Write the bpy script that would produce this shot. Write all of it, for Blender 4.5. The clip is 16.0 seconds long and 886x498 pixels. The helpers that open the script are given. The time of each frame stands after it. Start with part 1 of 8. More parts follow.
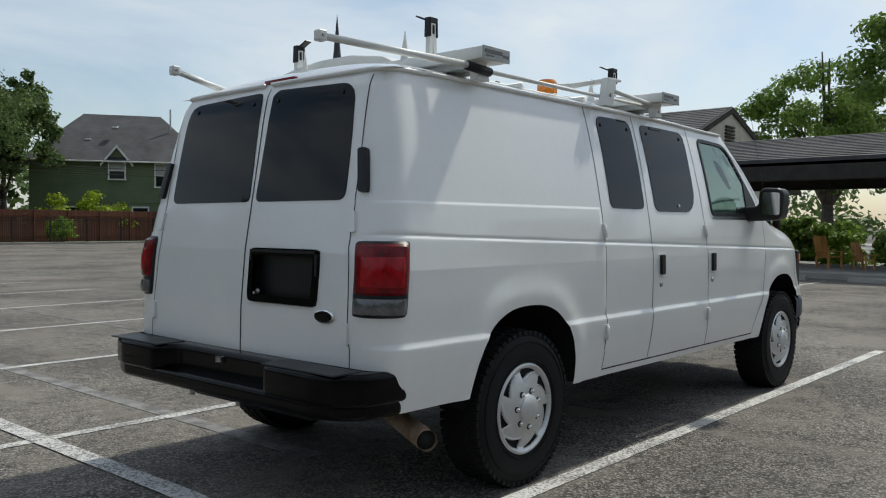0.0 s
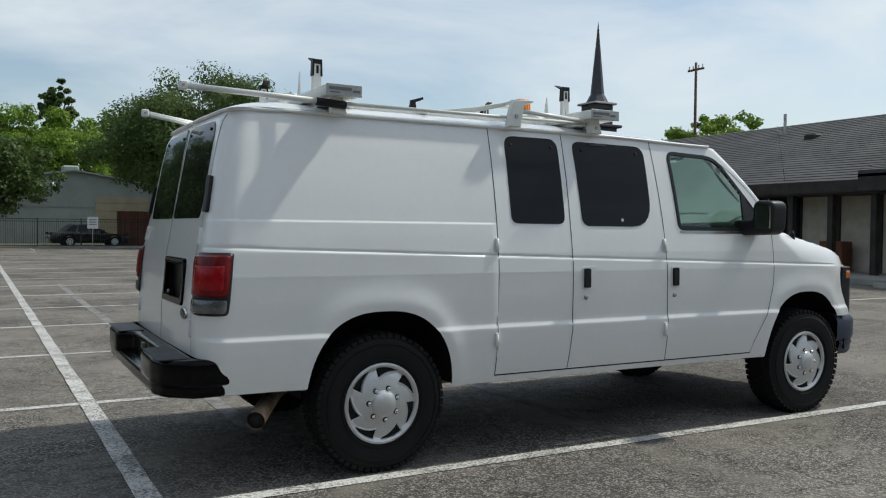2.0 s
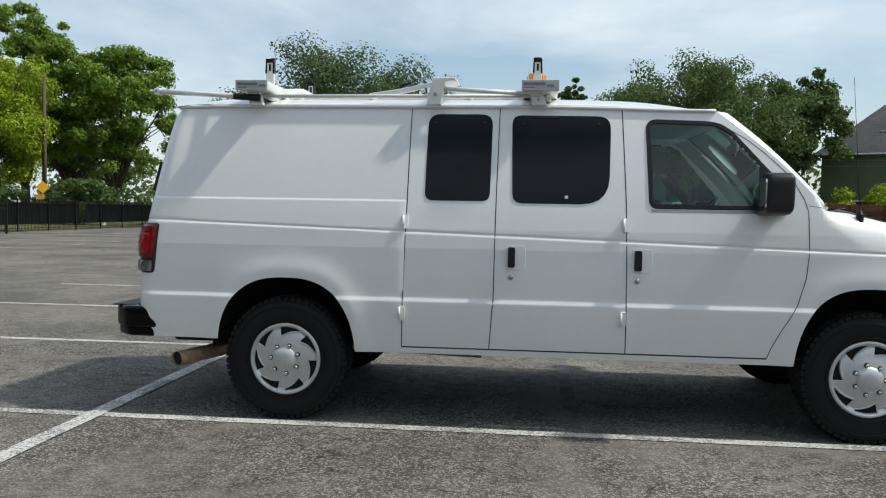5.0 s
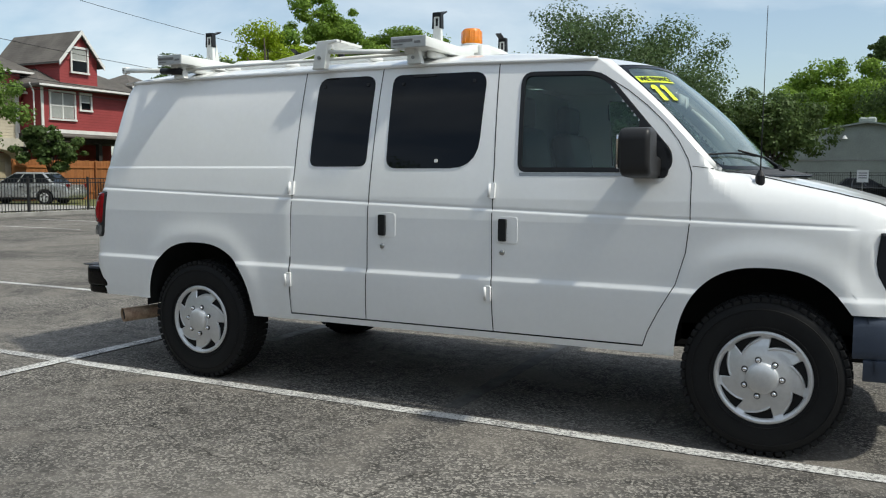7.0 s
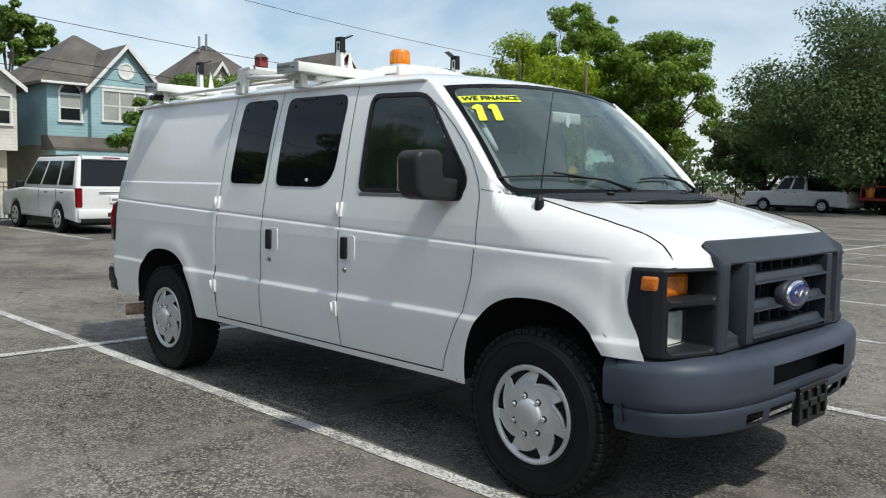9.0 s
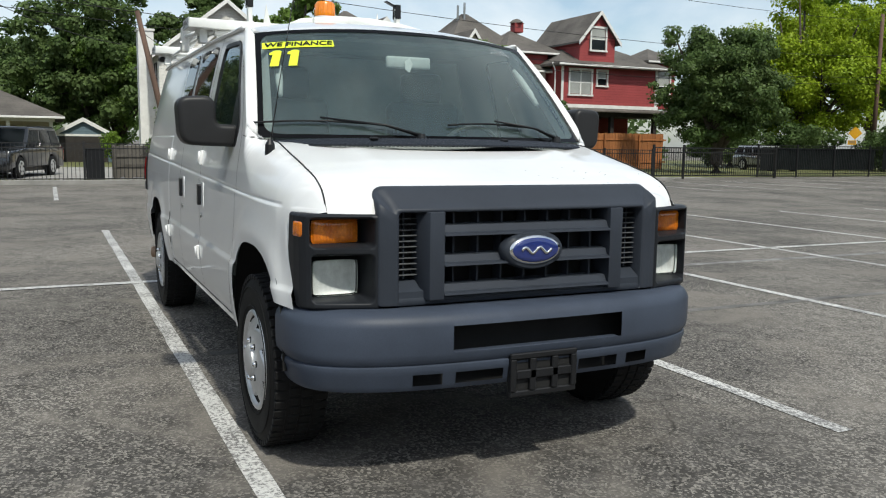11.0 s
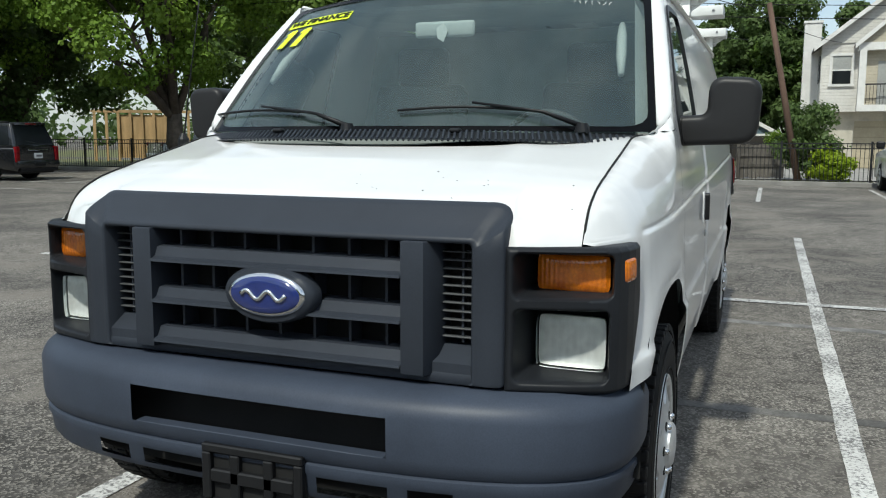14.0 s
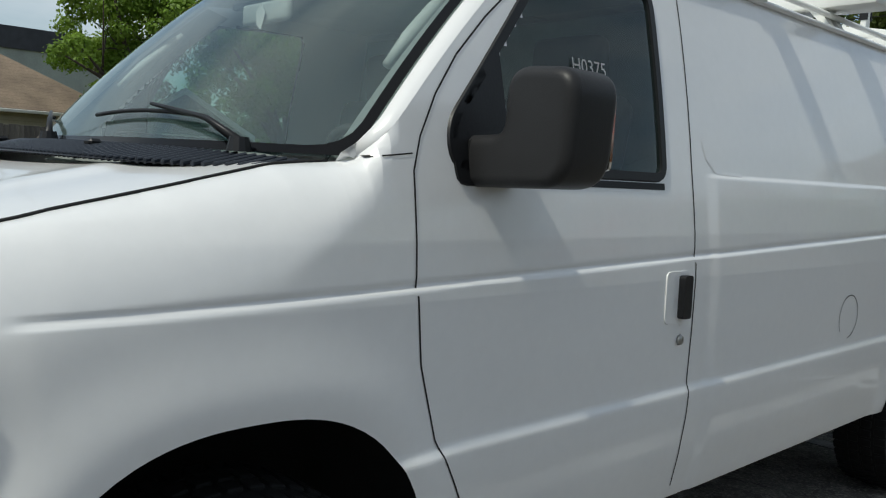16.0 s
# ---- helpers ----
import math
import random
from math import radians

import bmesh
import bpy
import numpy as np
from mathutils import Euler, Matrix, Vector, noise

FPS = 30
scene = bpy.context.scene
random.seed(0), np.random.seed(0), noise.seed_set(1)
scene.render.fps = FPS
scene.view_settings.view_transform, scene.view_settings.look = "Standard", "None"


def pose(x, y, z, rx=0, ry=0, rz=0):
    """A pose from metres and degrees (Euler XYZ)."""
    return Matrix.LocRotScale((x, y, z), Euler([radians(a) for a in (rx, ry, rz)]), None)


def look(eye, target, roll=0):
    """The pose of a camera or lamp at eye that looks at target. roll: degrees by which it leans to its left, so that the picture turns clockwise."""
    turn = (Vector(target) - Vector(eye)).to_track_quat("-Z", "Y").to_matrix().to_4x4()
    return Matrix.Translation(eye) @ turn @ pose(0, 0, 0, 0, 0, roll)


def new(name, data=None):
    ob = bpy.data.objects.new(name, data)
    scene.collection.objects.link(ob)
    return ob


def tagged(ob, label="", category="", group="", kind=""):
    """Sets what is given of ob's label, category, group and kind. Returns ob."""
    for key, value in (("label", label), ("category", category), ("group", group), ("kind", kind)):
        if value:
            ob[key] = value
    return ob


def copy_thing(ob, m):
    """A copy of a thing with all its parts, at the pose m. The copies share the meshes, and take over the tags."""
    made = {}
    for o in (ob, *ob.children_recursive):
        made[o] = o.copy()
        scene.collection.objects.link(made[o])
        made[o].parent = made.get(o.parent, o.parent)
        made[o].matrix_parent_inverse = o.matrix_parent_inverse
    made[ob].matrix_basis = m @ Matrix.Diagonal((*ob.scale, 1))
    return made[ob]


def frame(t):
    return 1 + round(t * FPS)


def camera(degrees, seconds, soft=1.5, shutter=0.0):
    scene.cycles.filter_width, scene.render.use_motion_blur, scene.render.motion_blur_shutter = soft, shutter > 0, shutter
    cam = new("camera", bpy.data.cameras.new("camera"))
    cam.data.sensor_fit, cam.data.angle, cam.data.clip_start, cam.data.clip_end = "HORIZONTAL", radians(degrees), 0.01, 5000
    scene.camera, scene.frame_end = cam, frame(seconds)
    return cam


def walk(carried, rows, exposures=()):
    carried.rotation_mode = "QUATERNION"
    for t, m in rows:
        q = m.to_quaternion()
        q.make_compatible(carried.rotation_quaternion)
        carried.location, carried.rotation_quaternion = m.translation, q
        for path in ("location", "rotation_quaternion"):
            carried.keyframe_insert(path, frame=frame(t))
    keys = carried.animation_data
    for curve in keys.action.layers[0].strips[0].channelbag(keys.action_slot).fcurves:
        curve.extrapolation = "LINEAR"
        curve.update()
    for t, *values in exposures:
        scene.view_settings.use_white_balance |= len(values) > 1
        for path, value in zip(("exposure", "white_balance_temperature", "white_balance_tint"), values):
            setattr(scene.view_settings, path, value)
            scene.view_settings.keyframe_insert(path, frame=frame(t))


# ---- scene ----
# the camera: one lens, carried round the van
cam = camera(55.6, 16.0, soft=1.15)
PATH = [
    (0, (-3.386, -3.412, 1.293), (-1.885, -2.091, 1.236), 0.3),
    (0.5, (-3.152, -3.923, 1.306), (-1.839, -2.415, 1.246), -1.0),
    (1, (-2.807, -4.385, 1.308), (-1.711, -2.713, 1.254), -1.6),
    (1.5, (-2.407, -4.805, 1.349), (-1.386, -3.086, 1.285), -0.8),
    (2, (-1.96, -5.2, 1.357), (-0.992, -3.45, 1.309), 0.6),
    (2.5, (-1.453, -5.512, 1.373), (-0.794, -3.624, 1.403), 1.6),
    (3, (-0.859, -5.913, 1.308), (-0.337, -3.983, 1.263), 1.0),
    (3.2, (-0.605, -5.995, 1.301), (-0.11, -4.058, 1.249), 1.3),
    (4.25, (0.670, -6.240, 1.350), (0.747, -4.243, 1.266), 1.3),
    (5.3, (1.912, -5.973, 1.331), (1.569, -4.004, 1.238), 1.3),
    (5.5, (2.166, -5.881, 1.334), (1.723, -3.933, 1.250), 1.7),
    (6, (2.706, -5.745, 1.354), (2.037, -3.864, 1.249), 1.1),
    (6.5, (3.289, -5.504, 1.318), (2.559, -3.645, 1.208), 1.0),
    (7, (3.885, -5.213, 1.336), (3.002, -3.427, 1.165), 0.3),
    (7.5, (4.406, -4.920, 1.351), (3.392, -3.198, 1.278), 1.8),
    (8, (4.887, -4.575, 1.406), (3.742, -2.939, 1.306), 1.6),
    (8.2, (5.106, -4.509, 1.468), (3.912, -2.909, 1.341), 1.1),
    (9.25, (6.080, -3.600, 1.400), (4.580, -2.287, 1.243), 1.1),
    (10.3, (6.848, -2.503, 1.313), (5.103, -1.544, 1.134), 1.1),
    (10.5, (6.987, -2.329, 1.364), (5.23, -1.395, 1.161), 1.1),
    (11, (7.221, -1.794, 1.365), (5.424, -0.952, 1.116), 0.8),
    (11.5, (7.385, -1.208, 1.371), (5.556, -0.459, 1.067), -3.0),
    (12, (7.282, -0.631, 1.376), (5.373, -0.103, 1.094), -4.5),
    (12.5, (7.129, -0.056, 1.399), (5.172, 0.335, 1.259), -5.9),
    (13, (6.878, 0.462, 1.366), (4.896, 0.588, 1.128), -6.2),
    (13.5, (6.557, 0.926, 1.376), (4.576, 0.771, 1.155), -3.2),
    (14, (6.191, 1.262, 1.362), (4.342, 0.547, 1.098), 0.2),
    (14.5, (5.805, 1.589, 1.428), (4.064, 0.631, 1.202), 0.8),
    (15, (5.386, 1.909, 1.423), (3.8, 0.702, 1.252), 0.6),
    (15.5, (4.8, 2.102, 1.366), (3.361, 0.718, 1.257), 0.5),
    (16, (4.246, 2.223, 1.366), (2.879, 0.775, 1.178), 3.2),
]
EXPOSURES = [(0.0, 0.06, 6500, 4.4), (3.0, 0.14, 6450, 3.4), (5.5, 0.32, 6450, 3.6), (7.5, 0.36, 6450, 4.0), (10.5, 0.32, 6450, 4.4), (12.0, 0.34, 6450, 4.0), (12.5, 0.16, 6450, 3.2), (13.5, 0.30, 6380, 2.8), (14.5, 0.18, 6250, 1.0), (16.0, -0.06, 6450, 2.6)]
walk(cam, [(t, look(eye, target, roll)) for t, eye, target, roll in PATH], EXPOSURES)

# ---- world and light ----
SUN_WAY = Vector((0.73, -0.018, 1.0)).normalized()
world = bpy.data.worlds.new("sky")
scene.world = world
world.use_nodes = True


def node(tree, kind, **values):
    n = tree.nodes.new(kind)
    for key, value in values.items():
        if key in n.inputs:
            n.inputs[key].default_value = value
    return n


def build_sky():
    t = world.node_tree
    t.nodes.clear()
    out = t.nodes.new("ShaderNodeOutputWorld")
    bg = t.nodes.new("ShaderNodeBackground")
    sky = t.nodes.new("ShaderNodeTexSky")
    sky.sky_type = "NISHITA"
    sky.sun_disc = False
    sky.sun_elevation = math.asin(SUN_WAY.z)
    sky.sun_rotation = math.atan2(SUN_WAY.x, SUN_WAY.y)
    sky.dust_density = 1.4
    sky.air_density = 1.0
    co = t.nodes.new("ShaderNodeTexCoord")
    mp = t.nodes.new("ShaderNodeMapping")
    mp.inputs["Scale"].default_value = (1.1, 2.6, 4.5)
    mp.inputs["Rotation"].default_value = (0.15, 0.1, 0.5)
    n1 = node(t, "ShaderNodeTexNoise", Scale=1.5, Detail=7.0, Roughness=0.55, Distortion=0.35)
    r1 = t.nodes.new("ShaderNodeMapRange")
    r1.inputs["From Min"].default_value, r1.inputs["From Max"].default_value = 0.38, 0.66
    r1.inputs["To Min"].default_value, r1.inputs["To Max"].default_value = 0.12, 0.85
    mix = t.nodes.new("ShaderNodeMix")
    mix.data_type = "RGBA"
    mix.inputs["B"].default_value = (6.7, 7.0, 7.5, 1)
    L = t.links.new
    L(co.outputs["Generated"], mp.inputs["Vector"])
    L(mp.outputs["Vector"], n1.inputs["Vector"])
    L(n1.outputs["Fac"], r1.inputs["Value"])
    L(r1.outputs["Result"], mix.inputs["Factor"])
    L(sky.outputs["Color"], mix.inputs["A"])
    L(mix.outputs["Result"], bg.inputs["Color"])
    bg.inputs["Strength"].default_value = 0.111
    L(bg.outputs["Background"], out.inputs["Surface"])


build_sky()
sun_data = bpy.data.lights.new("sun", "SUN")
sun_data.energy, sun_data.angle, sun_data.color = 2.8, radians(2.4), (1.0, 0.95, 0.87)
sun = new("sun", sun_data)
sun.matrix_world = look(SUN_WAY * 60, (0, 0, 0))


# ---- materials ----
def material(name, base, rough=0.5, metal=0.0, vary=0.12, scale=3.0, fine=60.0, bump=0.0, coat=0.0, tone=None, island=0.0, random_tint=0.0,
             transmission=0.0, spec=0.5, fine_vary=0.5, detail=5.0, bump_scale=None, stretch=(1, 1, 1), cover=(0.35, 0.68)):
    """Base colour broken up at two scales, with gloss and fine relief."""
    m = bpy.data.materials.new(name)
    m.use_nodes = True
    t = m.node_tree
    b = t.nodes["Principled BSDF"]
    L = t.links.new
    b.inputs["Metallic"].default_value = metal
    b.inputs["Coat Weight"].default_value = coat
    b.inputs["Coat Roughness"].default_value = 0.06
    b.inputs["Transmission Weight"].default_value = transmission
    b.inputs["Specular IOR Level"].default_value = spec
    co = t.nodes.new("ShaderNodeTexCoord")
    mp = t.nodes.new("ShaderNodeMapping")
    mp.inputs["Scale"].default_value = stretch
    L(co.outputs["Object"], mp.inputs["Vector"])
    n1 = node(t, "ShaderNodeTexNoise", Scale=scale, Detail=detail, Roughness=0.6)
    n2 = node(t, "ShaderNodeTexNoise", Scale=fine, Detail=3.0, Roughness=0.6)
    L(mp.outputs["Vector"], n1.inputs["Vector"])
    L(mp.outputs["Vector"], n2.inputs["Vector"])
    other = tone or tuple(c * (1 - vary * 2.2) for c in base)
    r1 = t.nodes.new("ShaderNodeMapRange")
    r1.inputs["From Min"].default_value, r1.inputs["From Max"].default_value = cover
    L(n1.outputs["Fac"], r1.inputs["Value"])
    mix = t.nodes.new("ShaderNodeMix")
    mix.data_type = "RGBA"
    mix.inputs["A"].default_value = (*base, 1)
    mix.inputs["B"].default_value = (*other, 1)
    L(r1.outputs["Result"], mix.inputs["Factor"])
    value = t.nodes.new("ShaderNodeMapRange")
    value.inputs["From Min"].default_value, value.inputs["From Max"].default_value = 0.3, 0.7
    value.inputs["To Min"].default_value, value.inputs["To Max"].default_value = 1 - vary * fine_vary * 2, 1 + vary * fine_vary
    L(n2.outputs["Fac"], value.inputs["Value"])
    hsv = t.nodes.new("ShaderNodeHueSaturation")
    L(mix.outputs["Result"], hsv.inputs["Color"])
    last = value.outputs["Result"]
    if island or random_tint:
        if island:
            src = t.nodes.new("ShaderNodeNewGeometry").outputs["Random Per Island"]
        else:
            src = t.nodes.new("ShaderNodeObjectInfo").outputs["Random"]
        amount = island or random_tint
        rr = t.nodes.new("ShaderNodeMapRange")
        rr.inputs["To Min"].default_value, rr.inputs["To Max"].default_value = 1 - amount, 1 + amount
        L(src, rr.inputs["Value"])
        mul = t.nodes.new("ShaderNodeMath")
        mul.operation = "MULTIPLY"
        L(last, mul.inputs[0])
        L(rr.outputs["Result"], mul.inputs[1])
        last = mul.outputs[0]
    L(last, hsv.inputs["Value"])
    L(hsv.outputs["Color"], b.inputs["Base Color"])
    rg = t.nodes.new("ShaderNodeMapRange")
    rg.inputs["To Min"].default_value, rg.inputs["To Max"].default_value = max(0.02, rough * 0.8), min(1.0, rough * 1.2)
    L(n1.outputs["Fac"], rg.inputs["Value"])
    L(rg.outputs["Result"], b.inputs["Roughness"])
    if bump:
        bp = node(t, "ShaderNodeBump", Strength=0.6, Distance=bump)
        if bump_scale:
            n3 = node(t, "ShaderNodeTexNoise", Scale=bump_scale, Detail=2.0)
            L(mp.outputs["Vector"], n3.inputs["Vector"])
            L(n3.outputs["Fac"], bp.inputs["Height"])
        else:
            L(n2.outputs["Fac"], bp.inputs["Height"])
        L(bp.outputs["Normal"], b.inputs["Normal"])
    return m


def banded(name, base, step, depth, axis="Z", vary=0.1, rough=0.7, joint=0.72, sharp=0.12):
    """Boards or shingle courses too far off to be told apart: a saw-tooth relief along one axis."""
    m = material(name, base, rough, vary=vary, scale=0.7, fine=14.0)
    t = m.node_tree
    L = t.links.new
    b = t.nodes["Principled BSDF"]
    co = t.nodes.new("ShaderNodeTexCoord")
    sep = t.nodes.new("ShaderNodeSeparateXYZ")
    L(co.outputs["Object"], sep.inputs["Vector"])
    div = t.nodes.new("ShaderNodeMath")
    div.operation = "DIVIDE"
    div.inputs[1].default_value = step
    L(sep.outputs[axis], div.inputs[0])
    fr = t.nodes.new("ShaderNodeMath")
    fr.operation = "FRACT"
    L(div.outputs[0], fr.inputs[0])
    bp = node(t, "ShaderNodeBump", Strength=1.0, Distance=depth)
    bp.invert = True
    L(fr.outputs[0], bp.inputs["Height"])
    L(bp.outputs["Normal"], b.inputs["Normal"])
    gap = t.nodes.new("ShaderNodeMapRange")
    gap.inputs["From Min"].default_value, gap.inputs["From Max"].default_value = 0.0, sharp
    gap.inputs["To Min"].default_value, gap.inputs["To Max"].default_value = joint, 1.0
    L(fr.outputs[0], gap.inputs["Value"])
    old = b.inputs["Base Color"].links[0].from_socket
    mul = t.nodes.new("ShaderNodeMix")
    mul.data_type, mul.blend_type = "RGBA", "MULTIPLY"
    mul.inputs["Factor"].default_value = 1.0
    L(old, mul.inputs["A"])
    L(gap.outputs["Result"], mul.inputs["B"])
    L(mul.outputs["Result"], b.inputs["Base Color"])
    return m


def glass(name, tint, gloss=0.02, ior=1.5, dust_haze=0.0):
    m = bpy.data.materials.new(name)
    m.use_nodes = True
    t = m.node_tree
    t.nodes.clear()
    out = t.nodes.new("ShaderNodeOutputMaterial")
    tr = t.nodes.new("ShaderNodeBsdfTransparent")
    tr.inputs["Color"].default_value = (*tint, 1)
    gl = node(t, "ShaderNodeBsdfGlossy", Roughness=gloss)
    gl.inputs["Color"].default_value = (0.95, 1, 1, 1)
    fr = node(t, "ShaderNodeFresnel", IOR=ior)
    mix = t.nodes.new("ShaderNodeMixShader")
    L = t.links.new
    L(fr.outputs["Fac"], mix.inputs["Fac"])
    L(tr.outputs["BSDF"], mix.inputs[1])
    L(gl.outputs["BSDF"], mix.inputs[2])
    last = mix.outputs["Shader"]
    if dust_haze:
        # a thin uneven film: dust, tinted teal for sky haze reflected in the glass
        film = node(t, "ShaderNodeBsdfDiffuse")
        film.inputs["Color"].default_value = (0.42, 0.60, 0.58, 1)
        nz = node(t, "ShaderNodeTexNoise", Scale=2.5, Detail=5.0)
        rg = t.nodes.new("ShaderNodeMapRange")
        rg.inputs["To Min"].default_value, rg.inputs["To Max"].default_value = dust_haze * 0.5, dust_haze * 1.5
        L(nz.outputs["Fac"], rg.inputs["Value"])
        mx = t.nodes.new("ShaderNodeMixShader")
        L(rg.outputs["Result"], mx.inputs["Fac"])
        L(last, mx.inputs[1])
        L(film.outputs["BSDF"], mx.inputs[2])
        last = mx.outputs["Shader"]
    L(last, out.inputs["Surface"])
    return m


def asphalt():
    """Worn dark asphalt: pale stones in a dark binder, broad worn and damp patches, fine cracks."""
    m = material("worn_asphalt", (0.158, 0.146, 0.131), 0.95, spec=0.15, vary=0.26, scale=0.35, fine=9.0, tone=(0.078, 0.073, 0.068), bump=0.0, cover=(0.41, 0.57), detail=8.0, fine_vary=0.9)
    t = m.node_tree
    L = t.links.new
    b = t.nodes["Principled BSDF"]
    co = t.nodes.new("ShaderNodeTexCoord")
    stones = node(t, "ShaderNodeTexVoronoi", Scale=90.0)
    L(co.outputs["Object"], stones.inputs["Vector"])
    bw = t.nodes.new("ShaderNodeSeparateColor")
    L(stones.outputs["Color"], bw.inputs["Color"])
    pale = t.nodes.new("ShaderNodeMapRange")
    pale.inputs["From Min"].default_value, pale.inputs["From Max"].default_value = 0.5, 0.95
    pale.inputs["To Min"].default_value, pale.inputs["To Max"].default_value = 0.0, 0.72
    L(bw.outputs["Red"], pale.inputs["Value"])
    # the stones show where the binder has worn off
    worn = node(t, "ShaderNodeTexNoise", Scale=0.55, Detail=8.0, Roughness=0.65)
    L(co.outputs["Object"], worn.inputs["Vector"])
    wr = t.nodes.new("ShaderNodeMapRange")
    wr.inputs["From Min"].default_value, wr.inputs["From Max"].default_value = 0.35, 0.65
    wr.inputs["To Min"].default_value, wr.inputs["To Max"].default_value = 0.25, 1.0
    L(worn.outputs["Fac"], wr.inputs["Value"])
    mul = t.nodes.new("ShaderNodeMath")
    mul.operation = "MULTIPLY"
    L(pale.outputs["Result"], mul.inputs[0])
    L(wr.outputs["Result"], mul.inputs[1])
    old = b.inputs["Base Color"].links[0].from_socket
    mix = t.nodes.new("ShaderNodeMix")
    mix.data_type = "RGBA"
    mix.inputs["B"].default_value = (0.46, 0.43, 0.38, 1)
    L(mul.outputs[0], mix.inputs["Factor"])
    L(old, mix.inputs["A"])
    # hairline cracks
    cr = node(t, "ShaderNodeTexVoronoi", Scale=0.22)
    cr.feature = "DISTANCE_TO_EDGE"
    wob = node(t, "ShaderNodeTexNoise", Scale=1.3, Detail=6.0)
    add = t.nodes.new("ShaderNodeVectorMath")
    add.operation = "MULTIPLY_ADD"
    add.inputs[1].default_value = (0.9, 0.9, 0.0)
    L(co.outputs["Object"], wob.inputs["Vector"])
    L(wob.outputs["Color"], add.inputs[0])
    L(co.outputs["Object"], add.inputs[2])
    L(add.outputs["Vector"], cr.inputs["Vector"])
    line = t.nodes.new("ShaderNodeMapRange")
    line.inputs["From Min"].default_value, line.inputs["From Max"].default_value = 0.0, 0.0022
    line.inputs["To Min"].default_value, line.inputs["To Max"].default_value = 0.45, 1.0
    L(cr.outputs["Distance"], line.inputs["Value"])
    mix2 = t.nodes.new("ShaderNodeMix")
    mix2.data_type, mix2.blend_type = "RGBA", "MULTIPLY"
    mix2.inputs["Factor"].default_value = 1.0
    L(mix.outputs["Result"], mix2.inputs["A"])
    L(line.outputs["Result"], mix2.inputs["B"])
    # old stains and filled, sun-bleached streaks
    st = node(t, "ShaderNodeTexNoise", Scale=0.9, Detail=4.0, Roughness=0.5, Distortion=1.2)
    L(co.outputs["Object"], st.inputs["Vector"])
    sr = t.nodes.new("ShaderNodeMapRange")
    sr.inputs["From Min"].default_value, sr.inputs["From Max"].default_value = 0.52, 0.68
    sr.inputs["To Min"].default_value, sr.inputs["To Max"].default_value = 0.0, 0.7
    L(st.outputs["Fac"], sr.inputs["Value"])
    mix3 = t.nodes.new("ShaderNodeMix")
    mix3.data_type = "RGBA"
    mix3.inputs["B"].default_value = (0.205, 0.186, 0.163, 1)
    L(sr.outputs["Result"], mix3.inputs["Factor"])
    L(mix2.outputs["Result"], mix3.inputs["A"])
    L(mix3.outputs["Result"], b.inputs["Base Color"])
    bp = node(t, "ShaderNodeBump", Strength=0.8, Distance=0.004)
    L(stones.outputs["Distance"], bp.inputs["Height"])
    L(bp.outputs["Normal"], b.inputs["Normal"])
    return m


def line_paint():
    """Road paint worn through to the asphalt in flakes."""
    m = material("worn_line_paint", (0.66, 0.65, 0.62), 0.7, vary=0.1, scale=2.0, fine=40.0)
    t = m.node_tree
    L = t.links.new
    b = t.nodes["Principled BSDF"]
    co = t.nodes.new("ShaderNodeTexCoord")
    a = node(t, "ShaderNodeTexNoise", Scale=55.0, Detail=4.0, Roughness=0.7)
    c = node(t, "ShaderNodeTexNoise", Scale=2.2, Detail=5.0, Roughness=0.65)
    L(co.outputs["Object"], a.inputs["Vector"])
    L(co.outputs["Object"], c.inputs["Vector"])
    sm = t.nodes.new("ShaderNodeMath")
    sm.operation = "MULTIPLY_ADD"
    sm.inputs[1].default_value = 0.5
    L(c.outputs["Fac"], sm.inputs[0])
    L(a.outputs["Fac"], sm.inputs[2])
    r = t.nodes.new("ShaderNodeMapRange")
    r.inputs["From Min"].default_value, r.inputs["From Max"].default_value = 0.70, 0.84
    L(sm.outputs[0], r.inputs["Value"])
    old = b.inputs["Base Color"].links[0].from_socket
    mix = t.nodes.new("ShaderNodeMix")
    mix.data_type = "RGBA"
    mix.inputs["B"].default_value = (0.15, 0.145, 0.14, 1)
    L(r.outputs["Result"], mix.inputs["Factor"])
    L(old, mix.inputs["A"])
    L(mix.outputs["Result"], b.inputs["Base Color"])
    return m


def leaf(name, base, tone):
    m = material(name, base, 0.5, vary=0.15, scale=0.4, fine=6.0, tone=tone, island=0.26, spec=0.2)
    t = m.node_tree
    b = t.nodes["Principled BSDF"]
    out = t.nodes["Material Output"]
    tl = t.nodes.new("ShaderNodeBsdfTranslucent")
    mix = t.nodes.new("ShaderNodeMixShader")
    mix.inputs["Fac"].default_value = 0.42
    t.links.new(b.inputs["Base Color"].links[0].from_socket, tl.inputs["Color"])
    t.links.new(b.outputs["BSDF"], mix.inputs[1])
    t.links.new(tl.outputs["BSDF"], mix.inputs[2])
    t.links.new(mix.outputs["Shader"], out.inputs["Surface"])
    return m


